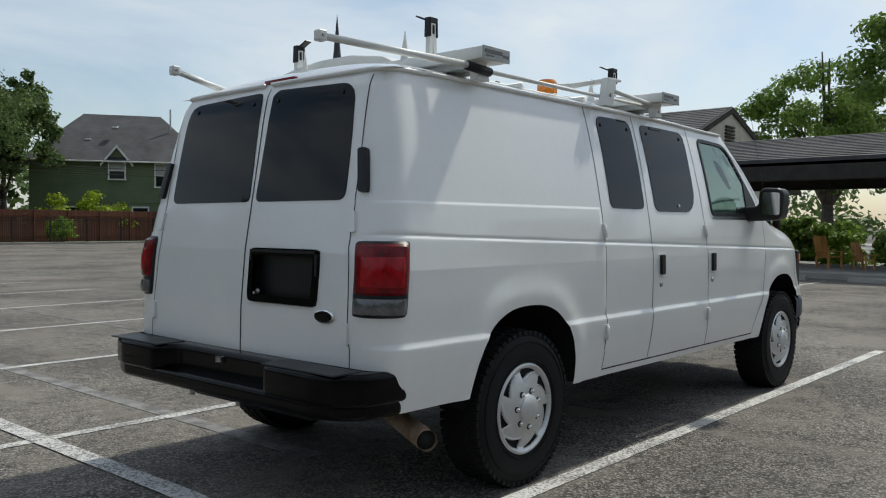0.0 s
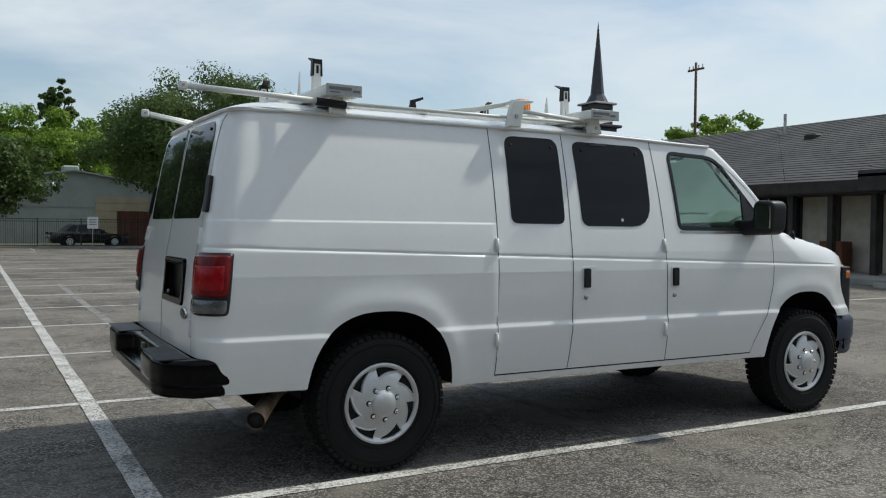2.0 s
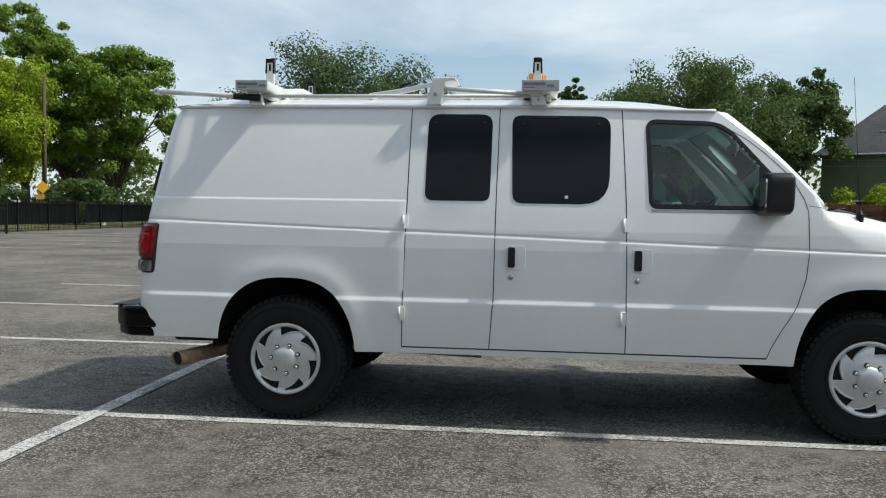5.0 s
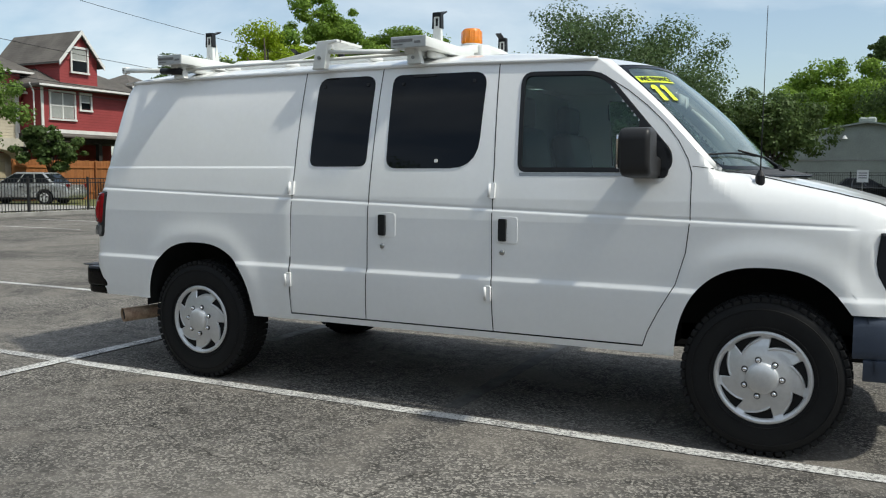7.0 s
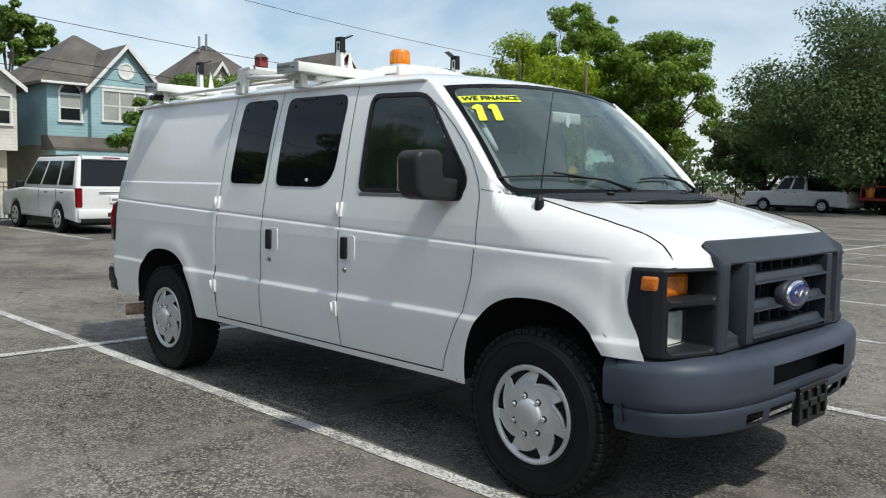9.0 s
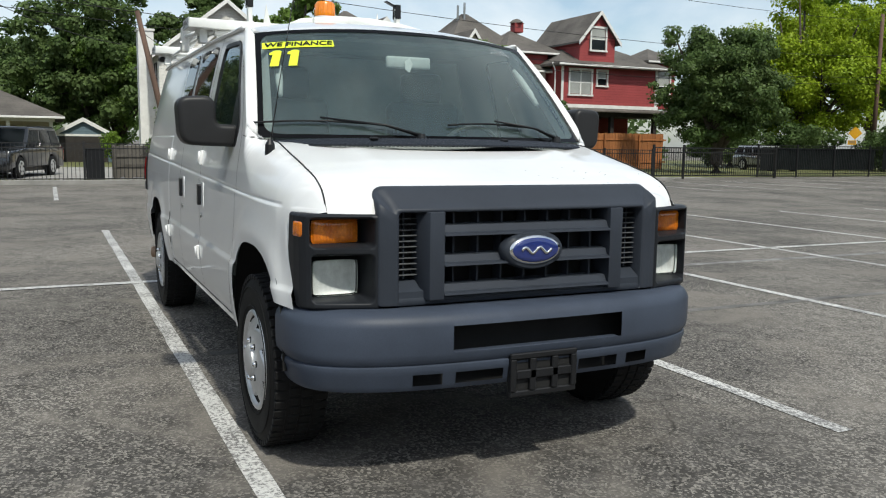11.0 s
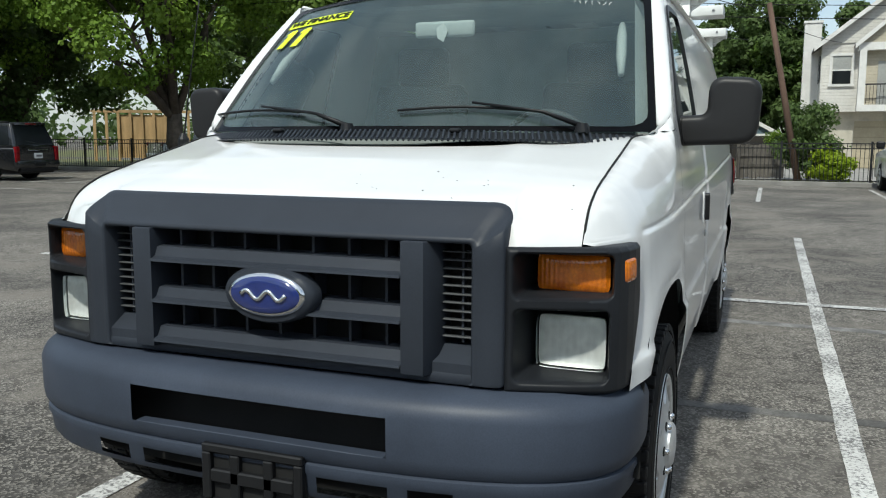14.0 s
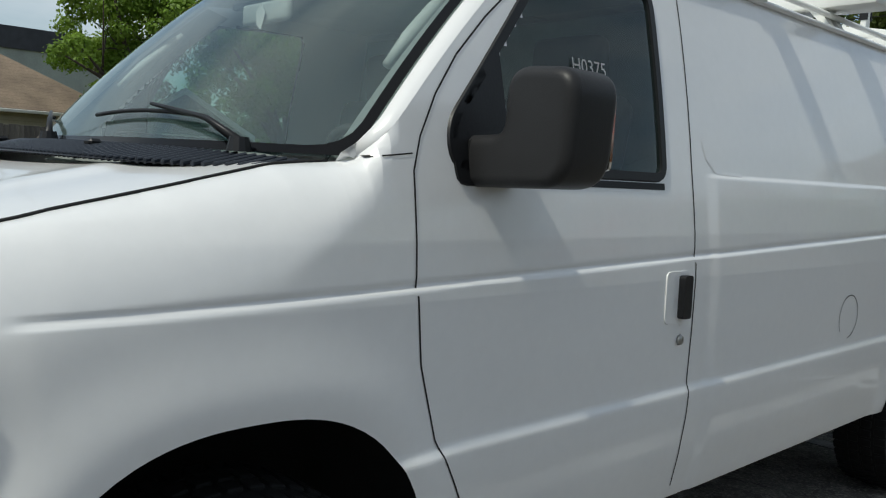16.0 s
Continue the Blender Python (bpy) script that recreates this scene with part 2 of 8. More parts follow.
ASPHALT, PAINT = asphalt(), line_paint()
WHITE = material("white_van_paint", (0.80, 0.802, 0.795), 0.30, vary=0.02, scale=1.2, fine=30, coat=0.8, fine_vary=0.4, bump=0.006, bump_scale=1.7)
RACK_WHITE = material("white_rack_enamel", (0.76, 0.77, 0.74), 0.4, vary=0.05, scale=5, fine=40, coat=0.2)
GREY_PLASTIC = material("grained_grey_plastic", (0.036, 0.042, 0.054), 0.40, vary=0.1, scale=3, fine=300, bump=0.0006, spec=0.2)
BUMPER_GREY = material("blue_grey_bumper_plastic", (0.052, 0.064, 0.090), 0.44, vary=0.12, scale=2.5, fine=200, bump=0.0004, spec=0.2)
MIRROR_BLACK = material("black_mirror_plastic", (0.026, 0.026, 0.027), 0.40, vary=0.1, scale=3, fine=300, bump=0.0006, spec=0.25)
BLACK_PLASTIC = material("black_plastic", (0.012, 0.0125, 0.014), 0.42, vary=0.12, scale=4, fine=150, bump=0.0005, spec=0.3)
BLACK_GLOSS = material("black_bumper_paint", (0.004, 0.004, 0.0045), 0.18, vary=0.2, scale=6, fine=90, coat=0.04, spec=0.12)
DARK = material("dark_cavity", (0.008, 0.008, 0.008), 0.8, vary=0.2)
RUBBER = material("tyre_rubber", (0.006, 0.006, 0.0065), 0.72, vary=0.2, scale=8, fine=120, bump=0.0008, tone=(0.011, 0.011, 0.011), spec=0.25)
SILVER = material("silver_wheel_cover", (0.66, 0.665, 0.67), 0.40, metal=0.6, vary=0.05, scale=9, fine=60)
CHROME = material("bright_chrome", (0.8, 0.8, 0.8), 0.1, metal=1.0, vary=0.03)
BEZEL = material("black_grained_bezel", (0.019, 0.021, 0.025), 0.42, vary=0.12, scale=4, fine=260, bump=0.0005, spec=0.18)
VENT_PALE = material("pale_slat_plastic", (0.075, 0.08, 0.085), 0.5, vary=0.15)
STEEL = material("bare_steel", (0.4, 0.4, 0.39), 0.35, metal=1.0, vary=0.1)
RUST = material("rusty_exhaust_steel", (0.54, 0.41, 0.29), 0.75, metal=0.1, vary=0.25, scale=12, fine=80, bump=0.001, tone=(0.28, 0.18, 0.12))
TINTED = material("black_tinted_glass", (0.004, 0.005, 0.007), 0.02, vary=0.05, spec=0.22)
RED_LENS = material("red_lamp_lens", (0.24, 0.004, 0.008), 0.2, vary=0.3, scale=14, fine=140, coat=0.06, tone=(0.085, 0.002, 0.004), spec=0.3)
RED_BRIGHT = material("bright_red_lamp_lens", (0.40, 0.006, 0.012), 0.18, vary=0.2, scale=20, fine=140, coat=0.1, spec=0.3)
CLEAR_LENS = material("smoky_clear_lens", (0.12, 0.122, 0.126), 0.12, vary=0.2, scale=20, fine=90, coat=0.8)
AMBER = material("amber_lamp_lens", (0.74, 0.21, 0.010), 0.16, vary=0.2, scale=16, fine=120, coat=0.8, tone=(0.48, 0.10, 0.005))
BEACON = material("orange_beacon_lens", (0.85, 0.25, 0.01), 0.2, vary=0.12, scale=20, fine=90, coat=0.7)
REFLECTOR = material("lamp_reflector", (0.82, 0.83, 0.82), 0.42, metal=0.25, vary=0.1, scale=40, fine=160)
CLEAR = glass("clear_lamp_glass", (0.92, 0.94, 0.93))
WINDSHIELD = glass("green_tinted_glass", (0.70, 0.82, 0.80), 0.05, 1.75, 0.06)
DOOR_GLASS = glass("green_door_glass", (0.44, 0.62, 0.57), 0.012, 1.5, 0.015)
BLUE_EMBLEM = material("blue_enamel", (0.02, 0.035, 0.17), 0.15, vary=0.1, coat=0.8)
STICKER = material("fluorescent_yellow_sticker", (0.72, 0.86, 0.03), 0.6, vary=0.04)
PRINT = material("dark_print", (0.03, 0.035, 0.02), 0.6, vary=0.1)
GREY_PRINT = material("grey_print", (0.2, 0.2, 0.2), 0.6, vary=0.1)
CHALK = material("white_marker", (0.75, 0.76, 0.76), 0.7, vary=0.1)
INTERIOR = material("grey_interior_trim", (0.30, 0.33, 0.33), 0.7, vary=0.12, fine=150, bump=0.0005)
TRIM_PALE = material("pale_grey_trim", (0.5, 0.52, 0.52), 0.6, vary=0.08)
SEAT = material("dark_grey_vinyl", (0.05, 0.052, 0.055), 0.6, vary=0.15, fine=120, bump=0.001)


# ---- mesh helpers ----
def mesh_of(name, verts, faces, mat, smooth=True):
    me = bpy.data.meshes.new(name)
    me.from_pydata([tuple(v) for v in verts], [], faces)
    me.materials.append(mat)
    me.validate()
    if smooth:
        me.shade_smooth()
    me.update()
    return me


def link(name, me, parent=None, label="", at=None):
    ob = new(name, me)
    ob.parent = parent
    if at is not None:
        ob.matrix_basis = at
    if label:
        ob["label"] = label
    return ob


def part(name, bm, mat, parent, label="", smooth=False, angle=None):
    """One bmesh as one mesh object under a thing or a part."""
    bmesh.ops.recalc_face_normals(bm, faces=bm.faces)
    me = bpy.data.meshes.new(name)
    bm.to_mesh(me)
    bm.free()
    me.materials.append(mat)
    if smooth:
        me.shade_smooth()
        if angle:
            me.set_sharp_from_angle(angle=radians(angle))
    return link(name, me, parent, label)


def thing(name, label, category, group="", at=None):
    ob = new(name)
    ob.empty_display_size = 0.1
    if at is not None:
        ob.matrix_basis = at
    return tagged(ob, label, category, group)


def box(lo, hi, bevel=0.0, seg=1, bm=None, m=None):
    """A box between two corners, its edges rounded."""
    b = bmesh.new()
    r = bmesh.ops.create_cube(b, size=1.0)
    lo, hi = Vector(lo), Vector(hi)
    for v in b.verts:
        v.co = Vector([lo[i] + (v.co[i] + 0.5) * (hi[i] - lo[i]) for i in range(3)])
    if bevel:
        bmesh.ops.bevel(b, geom=b.edges[:], offset=bevel, segments=seg, profile=0.5, affect="EDGES")
    if m is not None:
        b.transform(m)
    return join(bm, b)


def join(bm, b):
    if bm is None:
        return b
    me = bpy.data.meshes.new("tmp")
    b.to_mesh(me)
    b.free()
    bm.from_mesh(me)
    bpy.data.meshes.remove(me)
    return bm


def tube(points, radius, seg=8, bm=None, closed=False, caps=True, flat=1.0):
    """A round bar along a line of points."""
    b = bmesh.new()
    pts = [Vector(p) for p in points]
    rings = []
    n = len(pts)
    up = Vector((0, 0, 1))
    for i, p in enumerate(pts):
        a = pts[(i - 1) % n] if closed or i else p
        c = pts[(i + 1) % n] if closed or i < n - 1 else p
        d = (c - a).normalized()
        side = d.cross(up)
        if side.length < 1e-3:
            side = d.cross(Vector((1, 0, 0)))
        side.normalize()
        top = side.cross(d)
        r = radius[i] if isinstance(radius, (list, tuple)) else radius
        rings.append([b.verts.new(p + side * (math.cos(k * math.tau / seg) * r) + top * (math.sin(k * math.tau / seg) * r * flat)) for k in range(seg)])
    for i in range(n if closed else n - 1):
        q, s = rings[i], rings[(i + 1) % n]
        for k in range(seg):
            b.faces.new((q[k], q[(k + 1) % seg], s[(k + 1) % seg], s[k]))
    if caps and not closed:
        b.faces.new(rings[0][::-1])
        b.faces.new(rings[-1])
    return join(bm, b)


def lathe(profile, seg=32, axis="Y", bm=None, closed=False):
    """Turns (radius, height) pairs round an axis."""
    b = bmesh.new()
    rings = []
    for r, h in profile:
        ring = []
        for k in range(seg):
            a = k * math.tau / seg
            c, s = r * math.cos(a), r * math.sin(a)
            ring.append(b.verts.new({"Y": (c, h, s), "Z": (c, s, h), "X": (h, c, s)}[axis]))
        rings.append(ring)
    n = len(rings)
    for i in range(n if closed else n - 1):
        q, s = rings[i], rings[(i + 1) % n]
        for k in range(seg):
            b.faces.new((q[k], q[(k + 1) % seg], s[(k + 1) % seg], s[k]))
    if not closed:
        if profile[0][0] > 1e-5:
            b.faces.new(rings[0][::-1])
        if profile[-1][0] > 1e-5:
            b.faces.new(rings[-1])
        bmesh.ops.remove_doubles(b, verts=b.verts[:], dist=1e-5)
    return join(bm, b)


def prism(outline, lo, hi, axis="Y", bevel=0.0, bm=None, seg=2):
    """An outline of two coordinates, drawn out along the third axis."""
    b = bmesh.new()

    def at(p, h):
        return {"X": (h, p[0], p[1]), "Y": (p[0], h, p[1]), "Z": (p[0], p[1], h)}[axis]
    q = [b.verts.new(at(p, lo)) for p in outline]
    s = [b.verts.new(at(p, hi)) for p in outline]
    n = len(q)
    f1, f2 = b.faces.new(q), b.faces.new(s[::-1])
    for k in range(n):
        b.faces.new((q[k], s[k], s[(k + 1) % n], q[(k + 1) % n]))
    bmesh.ops.recalc_face_normals(b, faces=b.faces)
    if bevel:
        edges = [e for e in b.edges if f1 in e.link_faces or f2 in e.link_faces]
        bmesh.ops.bevel(b, geom=edges, offset=bevel, segments=seg, profile=0.5, affect="EDGES")
    return join(bm, b)


def rounded(points, r, seg=5):
    """A polygon with its corners rounded; r is one radius or one for each corner."""
    out = []
    n = len(points)
    for i, p in enumerate(points):
        rad = r[i] if isinstance(r, (list, tuple)) else r
        p, a, c = Vector(p), Vector(points[i - 1]), Vector(points[(i + 1) % n])
        d1, d2 = (a - p), (c - p)
        k = min(rad, d1.length * 0.49, d2.length * 0.49)
        s, e = p + d1.normalized() * k, p + d2.normalized() * k
        for j in range(seg + 1):
            t = j / seg
            out.append(tuple(s * (1 - t) ** 2 + p * 2 * t * (1 - t) + e * t * t))
    return out


def inset(poly, d):
    """The polygon moved inwards by d (outwards where d is negative)."""
    n = len(poly)
    area = sum(poly[i][0] * poly[(i + 1) % n][1] - poly[(i + 1) % n][0] * poly[i][1] for i in range(n))
    sign = 1 if area > 0 else -1
    out = []
    for i in range(n):
        a, p, c = Vector(poly[i - 1]), Vector(poly[i]), Vector(poly[(i + 1) % n])
        e = (c - a)
        if e.length < 1e-9:
            e = Vector((1, 0))
        e.normalize()
        out.append((p.x - e.y * d * sign, p.y + e.x * d * sign))
    return out


def inside(p, poly):
    x, y = p
    hit = False
    j = len(poly) - 1
    for i in range(len(poly)):
        xi, yi = poly[i]
        xj, yj = poly[j]
        if (yi > y) != (yj > y) and x < (xj - xi) * (y - yi) / (yj - yi) + xi:
            hit = not hit
        j = i
    return hit


def words(text, size, mat, place, parent, name="lettering", shear=0.0, extrude=0.0008, bold=0.0, label=""):
    """Lettering with the built-in font; place(x, y, h) gives the world point of a point of the flat text."""
    cu = bpy.data.curves.new(name, "FONT")
    cu.body, cu.size, cu.extrude, cu.shear, cu.offset = text, size, extrude, shear, bold
    cu.align_x = "CENTER"
    cu.align_y = "CENTER"
    tmp = bpy.data.objects.new("tmp", cu)
    scene.collection.objects.link(tmp)
    me = bpy.data.meshes.new_from_object(tmp.evaluated_get(bpy.context.evaluated_depsgraph_get()))
    bpy.data.objects.remove(tmp)
    bpy.data.curves.remove(cu)
    for v in me.vertices:
        v.co = place(v.co.x, v.co.y, v.co.z)
    me.materials.clear()
    me.materials.append(mat)
    me.name = name
    return link(name, me, parent, label)

# ---- ground, painted lines, kerbs ----
bm = bmesh.new()
bmesh.ops.create_grid(bm, x_segments=1, y_segments=1, size=900)
ground = part("ground", bm, ASPHALT, None)
tagged(ground, "worn dark asphalt of a wide parking lot", "ground", kind="structure")
CONCRETE = material("pale_concrete", (0.36, 0.345, 0.32), 0.85, vary=0.14, scale=0.8, fine=30, bump=0.002)
KERB_STONE = material("grey_concrete_kerb", (0.30, 0.29, 0.27), 0.85, vary=0.16, scale=1.5, fine=40, bump=0.002)
IRON = material("cast_iron", (0.075, 0.072, 0.068), 0.7, metal=0.2, vary=0.2)
STALL = 2.737
line_rng = np.random.RandomState(7)


def painted(x0, x1, y0, y1, up=.0045):
    """A stripe of worn paint with slightly uneven edges, a coat thick."""
    n = max(2, int(max(x1 - x0, y1 - y0) / 0.25))
    verts, faces = [], []
    along = x1 - x0 > y1 - y0
    for i in range(n + 1):
        a = i / n
        j1, j2 = line_rng.uniform(-.004, .004, 2)
        if along:
            x = x0 + (x1 - x0) * a
            verts += [(x, y0 + j1, up), (x, y1 + j2, up)]
        else:
            y = y0 + (y1 - y0) * a
            verts += [(x0 + j1, y, up), (x1 + j2, y, up)]
    faces = [(2 * i, 2 * i + 2, 2 * i + 3, 2 * i + 1) for i in range(n)]
    ob = link("painted_line", mesh_of("painted_line", verts, faces, PAINT, False), None)
    return tagged(ob, "worn white painted parking line on asphalt", "painted line", "parking lines", "structure")


for k in range(-1, 16):
    y = 1.667 + STALL * k
    painted(-6.3, 4.48 if k != -1 else 6.2, y - .05, y + .05)
long_line = painted(-.06, .06, -6.6, 44, .0075)
long_line.matrix_basis = pose(-1.225, 0, 0, 0, 0, .35)
for k in range(-8, 14):
    y = 1.2 + STALL * k
    painted(-18.8, -13.2, y - .05 - .14, y + .05 - .14)
for k in range(-2, 8):
    y = .2 + STALL * k
    painted(12.4, 17.2, y - .05, y + .05)
for k in range(-6, 9):
    x = .6 + STALL * k
    painted(x - .05, x + .05, 43.0, 47.6)
    painted(x - 8.05, x - 7.95, -20.6, -16.2)


def slab(name, lo, hi, mat, label, category, bevel=.01):
    ob = part(name, box(lo, hi, bevel), mat, None)
    return tagged(ob, label, category, kind="structure")


# low kerbs along the fences, raised walk before the hall
slab("kerb", (-20.45, -26, -.05), (-20.2, 21.5, .12), KERB_STONE, "grey concrete kerb along the iron fence", "kerb")
slab("kerb", (-20.2, 48.3, -.05), (34, 48.6, .12), KERB_STONE, "grey concrete kerb along the iron fence", "kerb")
slab("pavement", (18.6, -30, -.05), (60, 31, .16), CONCRETE, "raised concrete walk before the church hall", "pavement", .02)
slab("driveway", (-36.5, -14, -.05), (-21.6, 25, .012), CONCRETE, "pale concrete driveway between fence and houses", "driveway", .003)
for k in range(6):
    ob = part("wheel_stop", prism(rounded([(-.08, 0), (.08, 0), (.06, .12), (-.06, .12)], .02, 2), -.9, .9, "Y", .01), CONCRETE, None)
    tagged(ob, "grey concrete wheel stop at the head of a bay", "wheel stop", "wheel stops")
    ob.matrix_basis = pose(17.6, -1.2 + STALL * k, .0)
for x, y in ((-2.87, 3.84), (-2.84, 17.6)):
    g = thing("drain_grate", "dark cast iron drain grate set in the asphalt", "drain", "drain grates", pose(x, y, 0, 0, 0, 90))
    part("grate_frame", box((-.5, -.32, -.02), (.5, .32, .006), .004), IRON, g)
    for k in range(12):
        part("grate_bar", box((-.46 + k * .08, -.28, .004), (-.43 + k * .08, .28, .012), .002), IRON, g)
# sawn and filled trench across the bays
TRENCH = material("filled_joint", (0.19, 0.182, 0.170), 0.9, vary=0.3, scale=3, fine=60, bump=0.003)
slab("trench", (1.76, -.9, -.02), (1.86, 12, .0035), TRENCH, "pale filled trench crossing the asphalt", "trench", 0)
FADED = material("faded_line_paint", (0.24, 0.235, 0.225), 0.85, vary=0.3, scale=5, fine=70, tone=(0.13, 0.125, 0.12), cover=(0.42, 0.6))
slab("faded_line", (-.42, .2, -.02), (-.30, 16.0, .0035), FADED, "faded old painted line on asphalt", "painted line", 0)
slab("trench", (-9, 9.2, -.02), (-5.2, 9.35, .0035), TRENCH, "pale filled trench crossing the asphalt", "trench", 0)
GRIT = material("loose_grit", (0.34, 0.32, 0.29), 0.9, vary=0.3)
bm = bmesh.new()
for k in range(420):
    x, y = line_rng.uniform(-5, 8), line_rng.uniform(-5.5, 4.5)
    s = line_rng.uniform(.004, .011)
    bmesh.ops.create_cube(bm, size=1, matrix=Matrix.Translation((x, y, s * .3)) @ Matrix.Rotation(line_rng.uniform(0, 3), 4, "Z") @ Matrix.Diagonal((s * 1.5, s, s * .7, 1)))
tagged(part("loose_grit", bm, GRIT, None), "scattered pale grit and crumbs on asphalt", "grit", kind="stuff")

# ---- the van: x ahead from the rear axle, y to its left, z up from the ground ----
def knots(pairs):
    xs, ys = zip(*pairs)
    return lambda v: float(np.interp(v, xs, ys))


def step(v, lo, hi):
    t = min(1.0, max(0.0, (v - lo) / (hi - lo)))
    return t * t * (3 - 2 * t)


SIDE_Y = knots([(.38, .925), (.47, .95), (.58, .97), (.70, .984), (.79, .988), (.95, .990), (1.1, .988), (1.22, .978), (1.32, .963), (1.4, .949), (1.5, .931), (1.6, .911), (1.7, .889),
                (1.8, .865), (1.9, .838), (1.96, .820), (2.05, .79)])
REAR_X = knots([(.40, -.96), (.55, -.99), (.7, -1.0), (.9, -.996), (1.17, -.972), (1.4, -.932), (1.6, -.897), (1.8, -.862), (1.91, -.838), (1.98, -.80)])
HOOD_Z = knots([(3.25, 1.378), (3.4, 1.375), (3.6, 1.342), (3.8, 1.296), (4.0, 1.238), (4.1, 1.207), (4.16, 1.180), (4.19, 1.148), (4.205, 1.10)])
SEAM_Z = knots([(3.25, 1.372), (3.4, 1.357), (3.6, 1.310), (3.8, 1.266), (3.9, 1.243), (3.955, 1.222), (3.994, 1.193), (4.013, 1.165), (4.024, 1.13), (4.03, 1.098), (4.08, 1.09)])
FENDER_X = knots([(.72, 4.062), (.81, 4.022), (.90, 3.982), (.95, 3.973), (1.09, 3.985), (1.2, 3.96)])
TAIL_R = 0.14


def arch_gap(x, z):
    """How far a point of the side lies outside the nearer wheel arch, in metres (negative: within it)."""
    best = 9.0
    for cx, w, top in ((0.0, 0.445, 0.90), (3.505, 0.425, 0.915)):
        a, b = abs(x - cx) / w, max(0.0, z - 0.36) / (top - 0.36)
        best = min(best, ((a ** 2.5 + b ** 2.5) ** 0.4 - 1) * 0.48)
    return best


def belt(x):
    return 1.222 - 0.029 * x


def side_y(x, z, sgn):
    y = SIDE_Y(z)
    b = belt(x)
    fade = 1 - step(x, 3.85, 3.93)
    y += (0.0045 * (1 - step(z, b - 0.010, b)) - 0.0045 * math.exp(-(((z - b - 0.003) / 0.006) ** 2))) * fade
    y += 0.012 * (1 - step(z, 0.766, 0.800))
    if x < (0.742 if sgn < 0 else 2.0):
        y += 0.0055 * (1 - step(z, 1.384, 1.398))
    y -= 0.045 * max(0.0, (x - 3.3) / 0.75) ** 2 + 0.012 * max(0.0, -x / 0.9) ** 2
    g = arch_gap(x, z)
    if g < 0.3 and z < 1.15:
        y += 0.014 * math.exp(-(((g - 0.035) / 0.07) ** 2))
    return y


def side_top(x):
    """Height of the side's upper edge: roof rail, windscreen pillar, bonnet seam."""
    if x < 2.62:
        return 1.985 - 0.02 * step(x, 1.6, 2.6)
    if x < 3.25:
        t = (x - 2.62) / 0.63
        return 1.965 + (1.374 - 1.965) * t + 0.035 * math.sin(math.pi * t) ** 1.0
    return SEAM_Z(x)


def side_bottom(x):
    for cx, w, top in ((0.0, 0.445, 0.90), (3.505, 0.425, 0.915)):
        a = abs(x - cx) / w
        if a < 1:
            z = 0.36 + (top - 0.36) * (1 - a ** 2.5) ** 0.4
            return max(0.715 if x > cx > 1 else 0.445 if cx > 1 or x > 0 else 0.5, z)
    if x < 0:
        return 0.50
    return 0.715 if x > 3.9 else 0.445


def shell(u, z, sgn, off=0.0, flat=False):
    """A point of the body: u is x along the side, and runs on round the rear corner to the middle of the tail."""
    def at(u, z):
        Y = side_y(max(u, -0.86), z, sgn)
        xe = REAR_X(z) + TAIL_R
        if u >= -0.5:
            x, y = u, Y
            if x > 3.1:
                zt = side_top(x)
                hs = 0.22 * step(x, 3.1, 3.5)
                yt = SIDE_Y(z) + (0.838 - SIDE_Y(z)) * step(x, 3.17, 3.32)
                if hs > 0.001 and z > zt - hs:
                    q = min(1.0, (z - zt + hs) / hs)
                    y = yt + (Y - yt) * math.sqrt(max(0.0, 1 - q ** 2.2))
            if x > 3.8:
                w = (x - 3.8) / 0.23
                front = FENDER_X(z)
                x = 3.8 + w * (front - 3.8) + w * w * 0.145 * min(1.0, max(0.0, (0.95 - y) / 0.1)) * step(z, 1.0, 1.10)
            return Vector((x, y, z))
        if u >= -0.86:
            return Vector((-0.5 + (u + 0.5) * (xe + 0.5) / -0.36, Y, z))
        if u >= -1.08:
            a = (-0.86 - u) / 0.22 * math.pi / 2
            return Vector((xe - TAIL_R * math.sin(a), Y - TAIL_R + TAIL_R * math.cos(a), z))
        y = (Y - TAIL_R) * (1 - (-1.08 - u) / 0.86)
        return Vector((REAR_X(z) - 0.012 * (1 - (y / (Y - TAIL_R)) ** 2), y, z))
    p = at(u, z)
    if off:
        e = 0.012
        n = (at(u + e, z) - at(u - e, z)).cross(at(u, z + e) - at(u, z - e)).normalized()
        out = Vector((0, 1, 0)) if u > -0.97 else Vector((-1, 0, 0))
        if n.dot(out) < 0:
            n = -n
        p = p + n * off
    return Vector((p.x, p.y * sgn, p.z))


def tail_u(y, z=1.0):
    return -1.08 - 0.86 * (1 - y / (SIDE_Y(z) - TAIL_R + 0.005))


DOOR_FRONT = [(3.145, 1.47), (3.145, 1.13), (3.13, .97), (3.085, .81), (3.0, .66), (2.95, .56), (2.925, .485)]
PILLAR = [(2.64, 1.885), (2.8, 1.785), (2.9, 1.705), (3.0, 1.61), (3.07, 1.52), (3.12, 1.43), (3.142, 1.36)]
SEAMS = {"a": [(.762, 1.98), (.757, 1.4), (.737, .485)], "b": [(1.315, 1.975), (1.306, 1.4), (1.30, .8), (1.278, .485)], "c": [(2.062, 1.97), (2.088, 1.4), (2.095, 1.0), (2.10, .485)]}


def seam_x(path, z):
    zs, xs = [p[1] for p in path][::-1], [p[0] for p in path][::-1]
    return float(np.interp(z, zs, xs))


